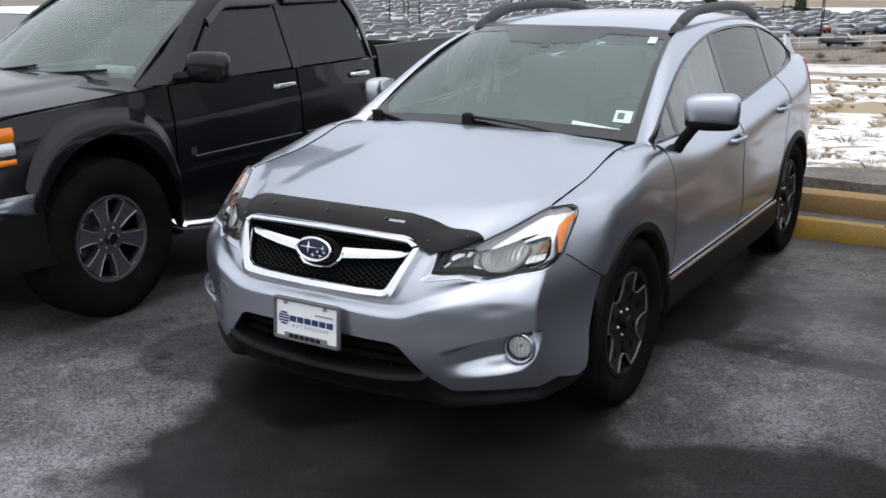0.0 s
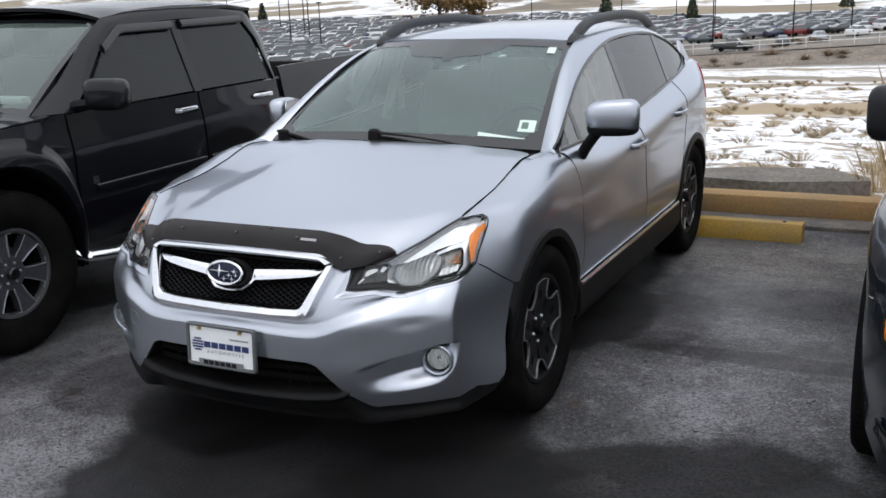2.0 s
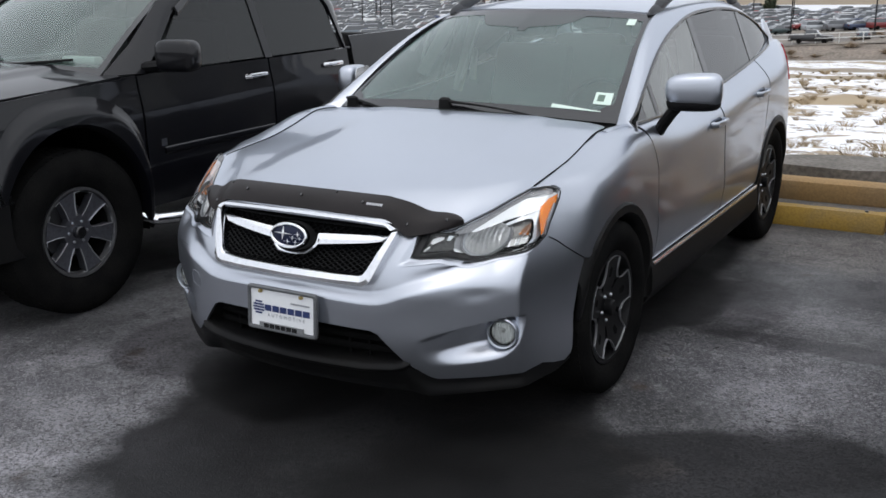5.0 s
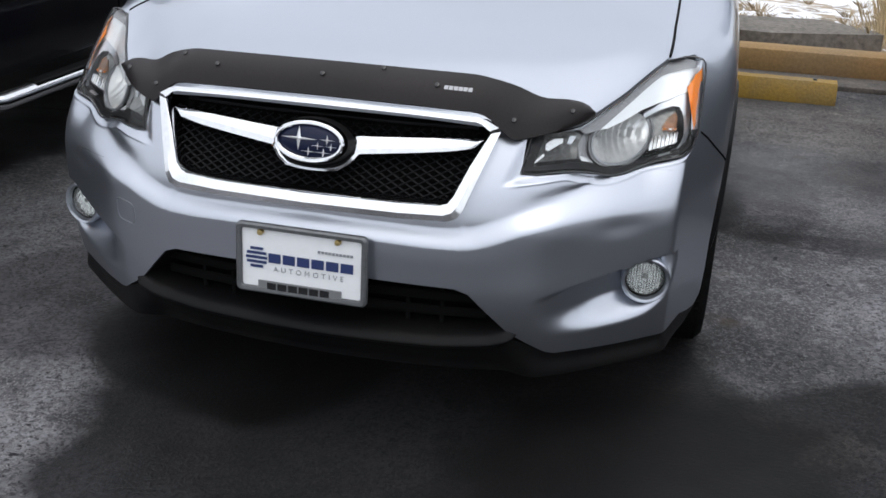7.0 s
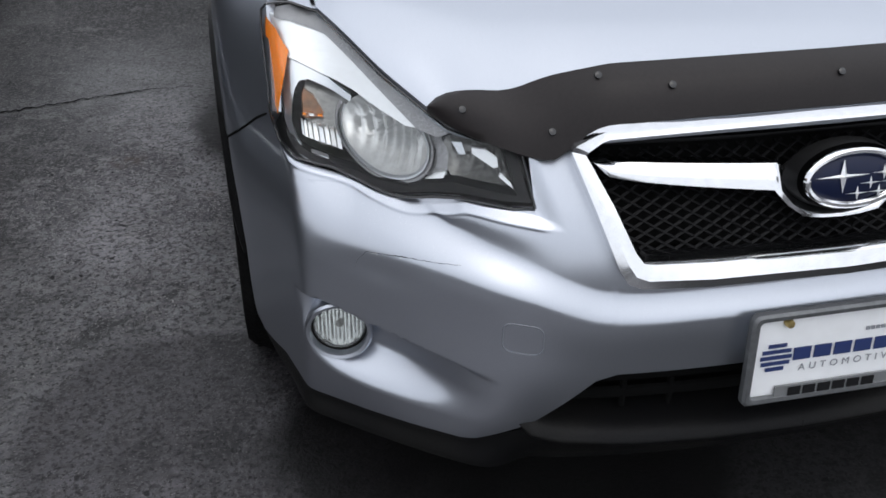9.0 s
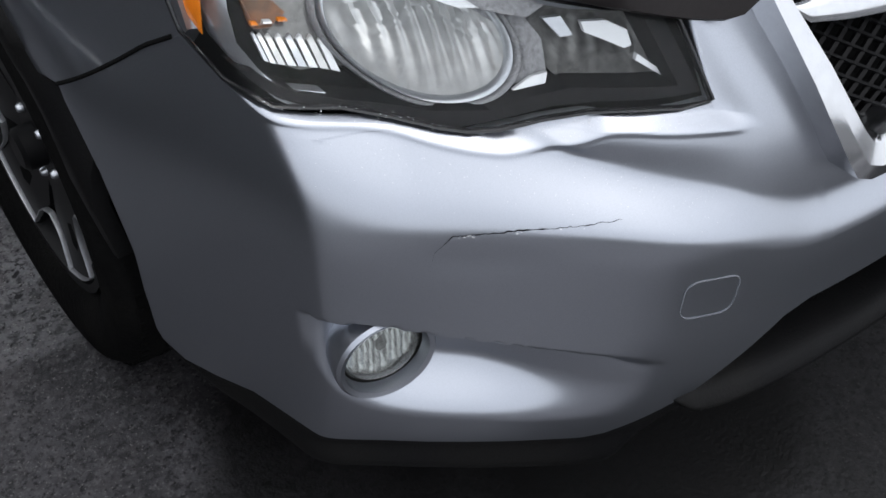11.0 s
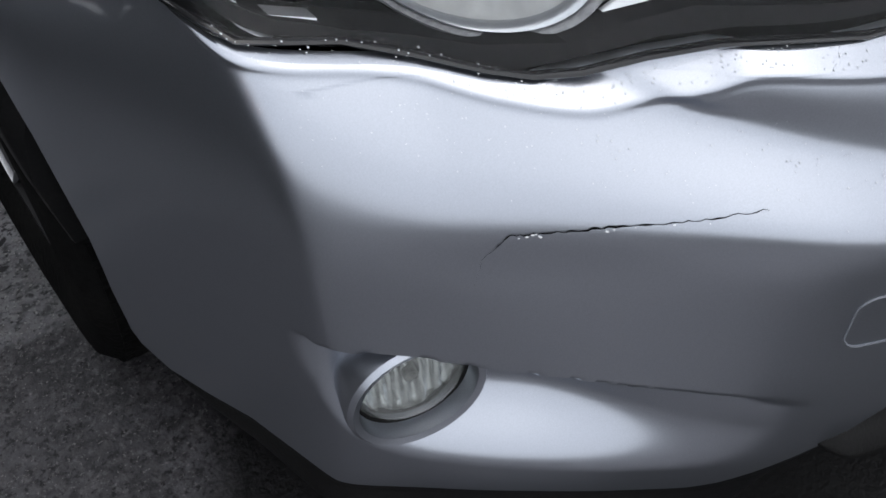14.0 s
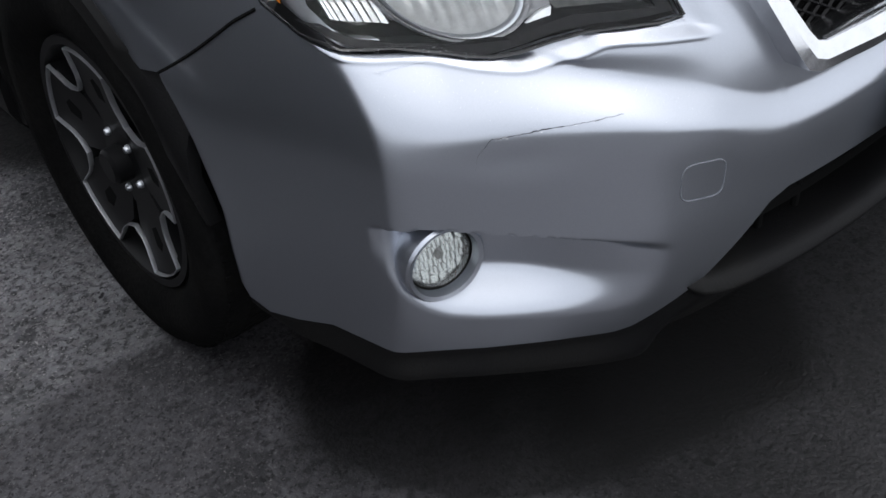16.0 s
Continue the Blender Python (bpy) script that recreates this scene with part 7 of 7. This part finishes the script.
def arch_low(y):
    return max(linear([(-.52, .60), (-.42, .56), (-.38, .47), (.38, .42), (.63, .40)])(y), .34 + math.sqrt(max(0, .16 - y * y)))
for nm, y0, y1, low in (("fender", -.515, .63, arch_low), ("front_door", .645, 1.62, lambda y: .35), ("rear_side", 1.635, 3.3, lambda y: max(.35, .34 + math.sqrt(max(0, .16 - (y - 2.65) ** 2))))):
    bm = strip([lerp(y0, y1, i / 30) for i in range(31)], lambda y: 0, lambda y: 1, 22, lambda y, t: nskin(y, t, low), rim=.015, into=lambda c: (-1, 0, 0))
    both(nm, bm, M_BLUEPAINT)
bm = patch([(.72, 1.03), (1.0, 1.18), (1.3, 1.32), (1.6, 1.36), (2.4, 1.36), (2.9, 1.1)], nside, .1, .06, .01, lambda c: (-1, 0, 0))
both("side_window", bm, M_PRIVACY, "dark side windows")
wpts = [(.62, 1.02), (.95, 1.20), (1.28, 1.36), (1.6, 1.40), (2.4, 1.40), (3.0, 1.12)]
both("window_frame", tube([tuple(Vector(nside(y, z)) + Vector((-.01, 0, 0))) for y, z in wpts], .03, .03), M_BRUSHED, "grey pillar and roof edge")
part("roof", strip([-1 + 2 * i / 12 for i in range(13)], lambda u: 1.2, lambda u: 3.1, 8, lambda u, y: (u * .62, y, 1.42 + .06 * (1 - u * u) - .06 * abs(y - 1.9) ** 2), rim=.02, into=lambda c: (0, 0, -1)), M_BLUEPAINT, suv)
def suv_bonnet(u, v):
    s = ns_of(abs(u) * .80)
    a = Vector(nnose(s, nose_top(s)))
    b = Vector((abs(u) * .728, .66 - .1 * (1 - u * u), SZT(.6) + .04 * (1 - abs(u) ** 3)))
    p = a.lerp(b, v)
    return (math.copysign(p.x, u), p.y, p.z + .030 * math.sin(math.pi * min(1, v * 1.3) / 1.3) * (1 - .6 * abs(u) ** 4))
part("bonnet", strip([-1 + 2 * i / 24 for i in range(25)], lambda u: 0, lambda u: 1, 14, suv_bonnet, rim=.02, into=lambda c: (0, 0, -1)), M_BLUEPAINT, suv)
part("windscreen", strip([-1 + 2 * i / 12 for i in range(13)], lambda u: 0, lambda u: 1, 6, lambda u, v: (u * lerp(.72, .59, v), lerp(.64 - .1 * (1 - u * u), 1.3 - .1 * (1 - u * u), v), lerp(1.04, 1.43, v))), M_WINDSCREEN, suv)
part("tail_panel", strip([-.8 + 1.6 * i / 10 for i in range(11)], lambda x: .4, lambda x: 1.4, 6, lambda x, z: (x * (1 - .25 * smooth((z - .9) / .5)), 3.3 - .3 * smooth((z - .95) / .5), z)), M_BLUEPAINT, suv)
bm = bmesh.new()
box(bm, -.70, -.70, .22, .70, 3.2, .62, .03)
part("underbody", bm, M_DARK, suv)
for sg in (-1, 1):
    bm = bmesh.new()
    bmesh.ops.create_uvsphere(bm, u_segments=24, v_segments=14, radius=1)
    for v in bm.verts:
        k = lambda q: math.copysign(abs(q) ** .55, q)
        v.co = (.130 * k(v.co.x), .075 * k(v.co.y), .112 * k(v.co.z) * (1 - .15 * v.co.x * -sg))
    bmesh.ops.transform(bm, verts=bm.verts, matrix=Matrix.Translation((sg * .865, .68, 1.068)))
    mir = part("door_mirror", bm, M_MIRRORCAP, suv, "black door mirror")
    part("mirror_foot", tube([(sg * .70, .70, .975), (sg * .76, .70, .995), (sg * .81, .69, 1.03)], .05, .03), M_PLASTIC, mir)
sw = make_wheel("wheel", "dark wheel with worn tyre", pose(0, 0, 0), .36, .23, .215, "black", suv)
sw.matrix_basis = pose(-.80, 0, .268)
for m in (pose(.80, 0, .268, 0, 0, 180), pose(-.80, 2.65, .268), pose(.80, 2.65, .268, 0, 0, 180)):
    copy_thing(sw, m)
# ---- the far car park ----
M_FARGLASS = material("far_car_glass", (.045, .05, .055), .12, spec=.9, coat=.6, grain=.1, scale=4)
def lot_car(shape, paint, label):
    """A parked car far off: body, glasshouse and four wheels. It looks along -y."""
    c = thing(shape[0], label, shape[0].replace("_", " "), "cars in the far car park")
    L, Wd, prof, house = shape[1:]
    bm = bmesh.new()
    rows = []
    for y, zlo, zhi, wf in prof:
        h = Wd / 2 * wf
        rows.append([bm.verts.new(p) for p in ((-h * .94, y, zlo), (-h, y, lerp(zlo, zhi, .4)), (-h * .97, y, lerp(zlo, zhi, .8)), (-h * .84, y, zhi), (0, y, zhi + .03), (h * .84, y, zhi), (h * .97, y, lerp(zlo, zhi, .8)), (h, y, lerp(zlo, zhi, .4)), (h * .94, y, zlo))])
    for A, B in zip(rows, rows[1:]):
        for i in range(8):
            bm.faces.new((A[i], A[i + 1], B[i + 1], B[i]))
        bm.faces.new((A[8], A[0], B[0], B[8]))
    bm.faces.new(rows[0])
    bm.faces.new(rows[-1])
    part("body", bm, paint, c)
    for inset, mat, nm, z_cut in ((0, paint, "roof", True), (.012, M_FARGLASS, "glasshouse", False)):
        bm = bmesh.new()
        rows = []
        for y, z, wf in house:
            h = Wd / 2 * wf + (.012 if not z_cut else 0)
            rows.append((y, z, h))
        (y0, zb, h0), (y1, zt, h1), (y2, zt2, h2), (y3, zb2, h3) = rows
        if z_cut:
            v = [bm.verts.new(p) for p in ((-h1, y1, zt), (h1, y1, zt), (h2, y2, zt2), (-h2, y2, zt2))]
            u = [bm.verts.new((p[0] * .96, p[1], p[2] + .03)) for p in ((-h1, y1 + .1, zt), (h1, y1 + .1, zt), (h2, y2 - .1, zt2), (-h2, y2 - .1, zt2))]
            bm.faces.new(v)
            bm.faces.new(u)
            for i in range(4):
                bm.faces.new((v[i], v[(i + 1) % 4], u[(i + 1) % 4], u[i]))
        else:
            v = [bm.verts.new(p) for p in ((-h0, y0, zb), (h0, y0, zb), (h1, y1, zt - .005), (-h1, y1, zt - .005), (-h2, y2, zt2 - .005), (h2, y2, zt2 - .005), (h3, y3, zb2), (-h3, y3, zb2))]
            for f in ((0, 1, 2, 3), (3, 2, 5, 4), (4, 5, 6, 7), (0, 3, 4, 7), (1, 6, 5, 2), (0, 7, 6, 1)):
                bm.faces.new([v[i] for i in f])
        part(nm, bm, mat, c)
    for sg in (-1, 1):
        for y in (-L * .30, L * .30):
            part("wheel", lathe([(-.1, .0005), (-.1, .2), (-.09, .31), (.09, .31), (.1, .0005)], 14, m=Matrix.Translation((sg * (Wd / 2 - .1), y, .31))), M_RUBBER, c)
    for sg in (-1, 1):
        bm = bmesh.new()
        box(bm, sg * Wd * .36 - .14, -L / 2 - .01, .62, sg * Wd * .36 + .14, -L / 2 + .12, .76, .02)
        part("headlight", bm, M_REFLECTOR, c)
        bm = bmesh.new()
        box(bm, sg * Wd * .38 - .12, L / 2 - .12, .70, sg * Wd * .38 + .12, L / 2 + .01, .88, .02)
        part("tail_lamp", bm, M_FARRED, c)
    return c


SEDAN = ("sedan", 4.6, 1.8, ((-2.3, .35, .62, .8), (-2.2, .25, .72, .95), (-1.1, .22, .88, 1), (0, .2, .95, 1), (1.5, .22, .98, 1), (2.2, .28, .95, .95), (2.3, .4, .8, .85)), ((-.95, .92, .84), (-.25, 1.42, .66), (.95, 1.40, .66), (1.75, .98, .80)))
SUVL = ("suv", 4.7, 1.9, ((-2.35, .4, .75, .82), (-2.25, .3, .88, .96), (-1.1, .26, 1.02, 1), (0, .25, 1.06, 1), (1.6, .26, 1.1, 1), (2.3, .3, 1.08, .97), (2.35, .45, .95, .9)), ((-1.0, 1.04, .86), (-.35, 1.66, .72), (1.9, 1.64, .72), (2.28, 1.1, .84)))
PICK = ("pickup", 5.4, 1.95, ((-2.7, .45, .85, .85), (-2.6, .35, 1.0, .98), (-1.2, .3, 1.1, 1), (0, .3, 1.12, 1), (.9, .3, 1.12, 1), (2.6, .4, 1.1, 1), (2.7, .5, 1.0, .98)), ((-1.1, 1.1, .86), (-.5, 1.75, .70), (.8, 1.75, .70), (1.0, 1.12, .84)))
def paint(n, c, metal=.4):
    return material(n, c, .35, metal, coat=.4, grain=.06, scale=8, spots=tuple(q * .9 for q in c))
PAINTS = [("white", (.72, .73, .74), 0.0), ("silver", (.45, .47, .49), .5), ("grey", (.16, .165, .175), .4), ("black", (.015, .015, .017), .1), ("dark green", (.035, .055, .055), .3), ("dark blue", (.03, .045, .09), .3), ("dark red", (.18, .02, .02), .2), ("slate", (.10, .12, .135), .4)]
protos = []
for nm, col, me_ in PAINTS:
    pm = paint(nm.replace(" ", "_") + "_car_paint", col, me_)
    for sh in ((SEDAN, SUVL, PICK) if nm in ("white", "black", "grey") else (SEDAN, SUVL)):
        c = lot_car(sh, pm, "%s %s parked in the far snowy car park" % (nm, sh[0].replace("suv", "sport utility")))
        protos.append((nm, sh[0], c))
rl = random.Random(21)
weights = {"white": 2.2, "silver": 2.6, "grey": 2.2, "black": 1.2, "dark green": 1.5, "dark blue": 1.2, "dark red": .7, "slate": 2.2}
used = set()
def far_off(x, y):
    """A place of the lot's plan, drawn at 0.6 of its true distance."""
    return 2.3 + 1.65 * (x - 2.3), -3.67 + 1.65 * (y + 3.67)
def on_lot(x, y, turn=0):
    x, y = far_off(x, y)
    return pose(x, y, LOT + grade(x), 0, 0, turn)
def place(c, x, y, turn):
    m = on_lot(x, y, turn)
    if c in used:
        return copy_thing(c, m)
    used.add(c)
    c.matrix_world = m
    return c
def pick(nm, sh):
    return [c for a, b, c in protos if a == nm and b == sh][0]
# those in the first rows that can be told apart
for nm, sh, x, y, turn in (("black", "pickup", -14.6, 84.5, 95), ("white", "sedan", -17.0, 108.0, 80), ("silver", "sedan", -8.6, 90.5, 200), ("white", "sedan", -5.8, 95.0, 150), ("slate", "sedan", -11.2, 87.8, 190), ("white", "pickup", .6, 97.5, 85), ("silver", "suv", -23.8, 100.0, 150), ("dark green", "sedan", -20.6, 99.0, 150),  ("black", "suv", -4.0, 128.0, 20)):
    place(pick(nm, sh), x, y, turn)
def lot_row(y, x0, x1, step):
    """Places along one row of the lot, with a few bays empty."""
    x = x1
    while x > x0:
        if rl.random() > .10:
            nm = rl.choices(list(weights), list(weights.values()))[0]
            yield pick(nm, rl.choice(("sedan", "sedan", "suv"))), x + rl.uniform(-.1, .1), y + rl.uniform(-.3, .3)
        x -= step
told = ((-14.6, 84.5), (-17, 108), (-8.6, 90.5), (-5.8, 95), (-11.2, 87.8), (.6, 97.5), (-23.8, 100), (-20.6, 99), (-4, 128))
for r, y in enumerate((92.5, 97, 101, 105, 109, 113)):
    for c, x, yy in lot_row(y, -.82 * y, -36 if r == 0 else -26 if r == 1 else 8, 1.95):
        if not any((x - a) ** 2 + (yy - b) ** 2 < 7 for a, b in told):
            place(c, x, yy, (-52 if r % 2 else 128) + rl.uniform(-5, 5))
for r, y in enumerate((62.5, 66, 69.2, 73, 76.2, 80, 83.2, 87)):
    for c, x, yy in lot_row(y, -.74 * (y + 3.67), -.40 * (y + 3.67), 2.0):
        place(c, x, yy, (-52 if r % 2 else 128) + rl.uniform(-5, 5))
for nm, sh, c in protos:
    if c not in used:
        place(c, -100 - 3 * len(used), 118, 25)
# the rows behind, too many to tell apart, in one mesh
vs, fs, mi, mats = [], [], [], []
for y in (116.5, 120, 123.5, 127, 130.5, 134, 137.5):
    for c, x, yy in lot_row(y, -.85 * y, 10, 1.95):
        at = on_lot(x, yy, rl.choice((-52, 128)) + rl.uniform(-6, 6))
        for ob in c.children:
            if ob.name.split(".")[0] in ("headlight", "tail_lamp"):
                continue
            me = ob.data
            if me.materials[0] not in mats:
                mats.append(me.materials[0])
            k = len(vs)
            vs += [at @ v.co for v in me.vertices]
            fs += [[k + i for i in q.vertices] for q in me.polygons]
            mi += [mats.index(me.materials[0])] * len(me.polygons)
me = bpy.data.meshes.new("far_cars")
me.from_pydata([tuple(v) for v in vs], [], fs)
for m in mats:
    me.materials.append(m)
me.polygons.foreach_set("material_index", mi)
tagged(new("far_cars", me), "distant rows of parked cars in many colours", "parked cars", kind="stuff")

# white rail fence on the edge of the car park
M_FENCE = material("galvanised_rail", (.72, .72, .70), .6, .3, grain=.1, scale=20)
fence = thing("rail_fence", "pale metal two-rail fence along the far car park", "fence", at=pose(0, 141, LOT))
for z in (1.3, .68):
    part("rail", tube([(-52 + .8 * i, .3 * math.sin(i * .1), z + grade(-52 + .8 * i)) for i in range(101)], .06, .06, n=6), M_FENCE, fence)
for i in range(28):
    x = -52 + 3 * i
    part("post", tube([(x, 0, grade(x) - .3), (x, 0, grade(x) + 1.33)], .055, .055, n=6), M_FENCE, fence)

# dry shrubs on the edge of the car park
M_SHRUB = material("dry_shrub", (.27, .20, .13), .9, spots=(.19, .14, .095), grain=.2, scale=5, spot_scale=2)
def dry_shrub(x, y, h, spread, seed):
    r = random.Random(seed)
    sh = thing("dry_shrub", "bare brown shrub of fine twigs beside the far fence", "shrub", "shrubs along the far car park", pose(x, y, LOT + grade(x) - (.16 * (140 - y) if y < 140 else 0)))
    bm = bmesh.new()
    for i in range(90):
        a, k = r.uniform(0, 6.28), r.random() ** .6
        e = Vector((spread * k * math.cos(a), spread * k * math.sin(a) * .7, h * r.uniform(.45, 1) * (1 - .35 * k)))
        d = Vector((-math.sin(a), math.cos(a), 0)) * .035
        m = e * .5 + Vector((r.uniform(-.1, .1), r.uniform(-.1, .1), .12 * h))
        v = [bm.verts.new(p) for p in (d * 2, -d * 2, m - d, m + d, e)]
        bm.faces.new((v[0], v[1], v[2], v[3]))
        bm.faces.new((v[3], v[2], v[4]))
        for q in range(3):
            f = m.lerp(e, r.random())
            t2 = f + Vector((r.uniform(-.3, .3), r.uniform(-.3, .3), r.uniform(0, .45))) * h * .5
            bm.faces.new([bm.verts.new(p) for p in (f + d, f - d, t2)])
    tagged(part("crown", bm, M_SHRUB, sh), kind="stuff")
rs = random.Random(4)
for i in range(30):
    x = rs.uniform(-34, 12) if i < 24 else rs.uniform(-70, 5)
    y = rs.uniform(131, 140) if i < 15 else rs.uniform(142, 150) if i < 24 else rs.uniform(150, 190)
    dry_shrub(x, y, rs.uniform(.5, 1.2), rs.uniform(1.0, 2.6), 50 + i)

# lamp posts
def lamp_post(x, y, h, heads):
    lp = thing("street_lamp", "thin dark lamp post with flat box heads", "lamp post", "lamp posts of the far car park", on_lot(x, y))
    part("pole", tube([(0, 0, 0), (0, 0, h * .5), (0, 0, h)], .09, .09, n=8, scale=[1.2, 1, .8]), M_PLASTIC, lp)
    part("footing", lathe([(0, .28), (.7, .28), (.72, .0005)], 14, axis="z"), M_CONCRETE, lp)
    for dx in heads:
        bm = bmesh.new()
        box(bm, dx - .34, -.22, h - .06, dx + .34, .22, h + .16, .04)
        part("head", bm, M_PLASTIC, lp)
        part("arm", tube([(0, 0, h), (dx, 0, h + .05)], .04), M_PLASTIC, lp)
for x, y, h, heads in ((-17.1, 88, 5.6, (0,)), (-10.8, 91, 6.4, (0,)), (-51, 77.5, 5.0, (0,)), (-57.5, 82, 6.6, (-.5, .5)), (-62, 92, 8.5, (-.6, .6)), (-68, 100, 10, (-.6, .6)), (-46, 118, 12, (-.6, .6)), (-38, 130, 11, (-.6, .6)), (-29.5, 125, 11.5, (-.6, .6)), (-22, 112, 9, (0,)), (-14, 128, 12, (-.6, .6)), (-2, 108, 9, (0,)), (-80, 112, 10, (-.6, .6)), (-48, 96, 9, (-.5, .5)), (-30, 97, 7.5, (0,)), (4, 118, 10, (-.6, .6)), (-95, 120, 11, (-.6, .6)), (-6.5, 96, 8, (0,))):
    lamp_post(x, y, h * 1.5, heads)

# trees: tawny bare crowns and a few dark pines
M_BARK = material("bark", (.10, .075, .055), .9, spots=(.16, .13, .10), grain=.3, scale=10, bump=.5)
M_LEAFBROWN = material("dry_leaf", (.30, .18, .06), .8, spots=(.18, .12, .06), grain=.2, scale=3, spot_scale=.8)
M_PINE = material("pine_needle", (.035, .055, .030), .8, spots=(.06, .07, .035), grain=.2, scale=3)
def tree(x, y, z, h, spread, leafy, label, seed, leaf, n=900):
    r = random.Random(seed)
    t = thing("tree", label, "tree", "", on_lot(x, y) @ Matrix.Scale(1.4, 4))
    part("trunk", tube([(0, 0, -.2), (.05 * h * .2, 0, h * .3), (0, .03 * h, h * .7)], .035 * h, .035 * h, scale=[1, .7, .25]), M_BARK, t)
    bm = bmesh.new()
    for i in range(16):
        a = r.uniform(0, 6.28)
        z0 = h * r.uniform(.18, .6)
        e = (spread * r.uniform(.4, .9) * math.cos(a), spread * r.uniform(.4, .9) * math.sin(a), z0 + h * r.uniform(.15, .38))
        tube([(0, 0, z0), (e[0] * .5, e[1] * .5, lerp(z0, e[2], .4)), e], .012 * h, .012 * h, bm, n=5, scale=[1, .6, .2])
    part("limbs", bm, M_BARK, t)
    bm = bmesh.new()
    for i in range(n):
        if leafy == "pine":
            q = r.random()
            zz, rad = h * (.12 + .88 * q), spread * (1 - q) * r.uniform(.5, 1.05) + .1
            a = r.uniform(0, 6.28)
            p = Vector((rad * math.cos(a), rad * math.sin(a), zz - rad * .25))
        else:
            a, b2 = r.uniform(0, 6.28), r.uniform(-1, 1)
            k = r.random() ** .4 * (1 + .3 * math.sin(3 * a + seed) + .25 * math.sin(5 * b2 + seed))
            p = Vector((spread * k * math.cos(a) * math.sqrt(1 - b2 * b2), spread * k * math.sin(a) * math.sqrt(1 - b2 * b2), h * .55 + h * .42 * k * b2))
        s = leaf * r.uniform(.5, 1.3)
        d1 = Vector((r.uniform(-1, 1), r.uniform(-1, 1), r.uniform(-.6, .6))).normalized() * s
        d2 = d1.cross(Vector((r.uniform(-1, 1), r.uniform(-1, 1), r.uniform(-1, 1)))).normalized() * s * .6
        bm.faces.new([bm.verts.new(p + q) for q in (d1, d2, -d1, -d2)])
    tagged(part("crown", bm, M_PINE if leafy == "pine" else M_LEAFBROWN, t), kind="stuff")
    return t
tree(-65.5, 131, -5, 10, 5.0, "leaf", "tawny tree with dry brown leaves beyond the cars", 3, .36, 4200)
tree(-61, 133, -5, 6, 3.0, "leaf", "smaller tawny tree with dry leaves", 8, .30, 2200)
for i, (x, y, h) in enumerate(((-42, 136, 4.5), (-30.5, 138, 4), (-102, 138, 4), (-12, 150, 4.5))):
    tree(x, y, -5, h, h * .30, "pine", "dark pine beyond the far car park", 20 + i, .35, 500)

# a grey dealership building with red panels
M_CLAD = material("grey_cladding", (.42, .42, .43), .6, .2, grain=.06, scale=2, spots=(.38, .38, .39), spot_scale=.3)
M_REDPANEL = material("red_panel", (.45, .03, .03), .5)
bld = thing("showroom_building", "low grey showroom with red panels beyond the cars", "building", at=pose(12, 292, -8.6) @ Matrix.Scale(1.4, 4))
bm = bmesh.new()
box(bm, -14, 0, 0, 16, 20, 9, .1)
part("wall", bm, M_CLAD, bld)
bm = bmesh.new()
box(bm, -14.4, -.4, 9, 16.4, 20.4, 9.7, .1)
part("roof", bm, M_PLASTIC, bld)
for x in (-12.5,):
    bm = bmesh.new()
    box(bm, x, -.25, 1.0, x + 2.6, 0, 8.4, .05)
    part("red_panel", bm, M_REDPANEL, bld, "red wall panel")
for x in (-3, 1.5, 6, 10.5):
    bm = bmesh.new()
    box(bm, x, -.12, .5, x + 3.6, .02, 4, .03)
    part("window", bm, M_PRIVACY, bld)

# pale car on the far side of the pickup
near_white = lot_car(SEDAN, M_WHITE, "white car parked on the far side of the pickup")
del near_white["group"]
near_white.matrix_world = pose(-5.28, 1.75, GZ)
M_ORANGE = material("barrel_orange", (.62, .10, .03), .55, grain=.1, scale=30, spots=(.5, .09, .03), spot_scale=4)
barrel = thing("traffic_barrel", "orange and white traffic barrel on a black rubber base", "traffic barrel", at=pose(2.23, 3.28, GZ))
for z0, z1, mt, r0, r1 in ((0, .08, M_RUBBER, .33, .31), (.08, .24, M_ORANGE, .265, .26), (.24, .36, M_WHITE, .255, .25), (.36, .54, M_ORANGE, .245, .24), (.54, .66, M_WHITE, .235, .23), (.66, .84, M_ORANGE, .225, .22), (.84, .94, M_WHITE, .215, .21), (.94, 1.03, M_ORANGE, .085, .075)):
    part("barrel_band", lathe([(z0, .0005), (z0, r0), (z1, r1), (z1, .0005)], 24, axis="z"), mt, barrel)
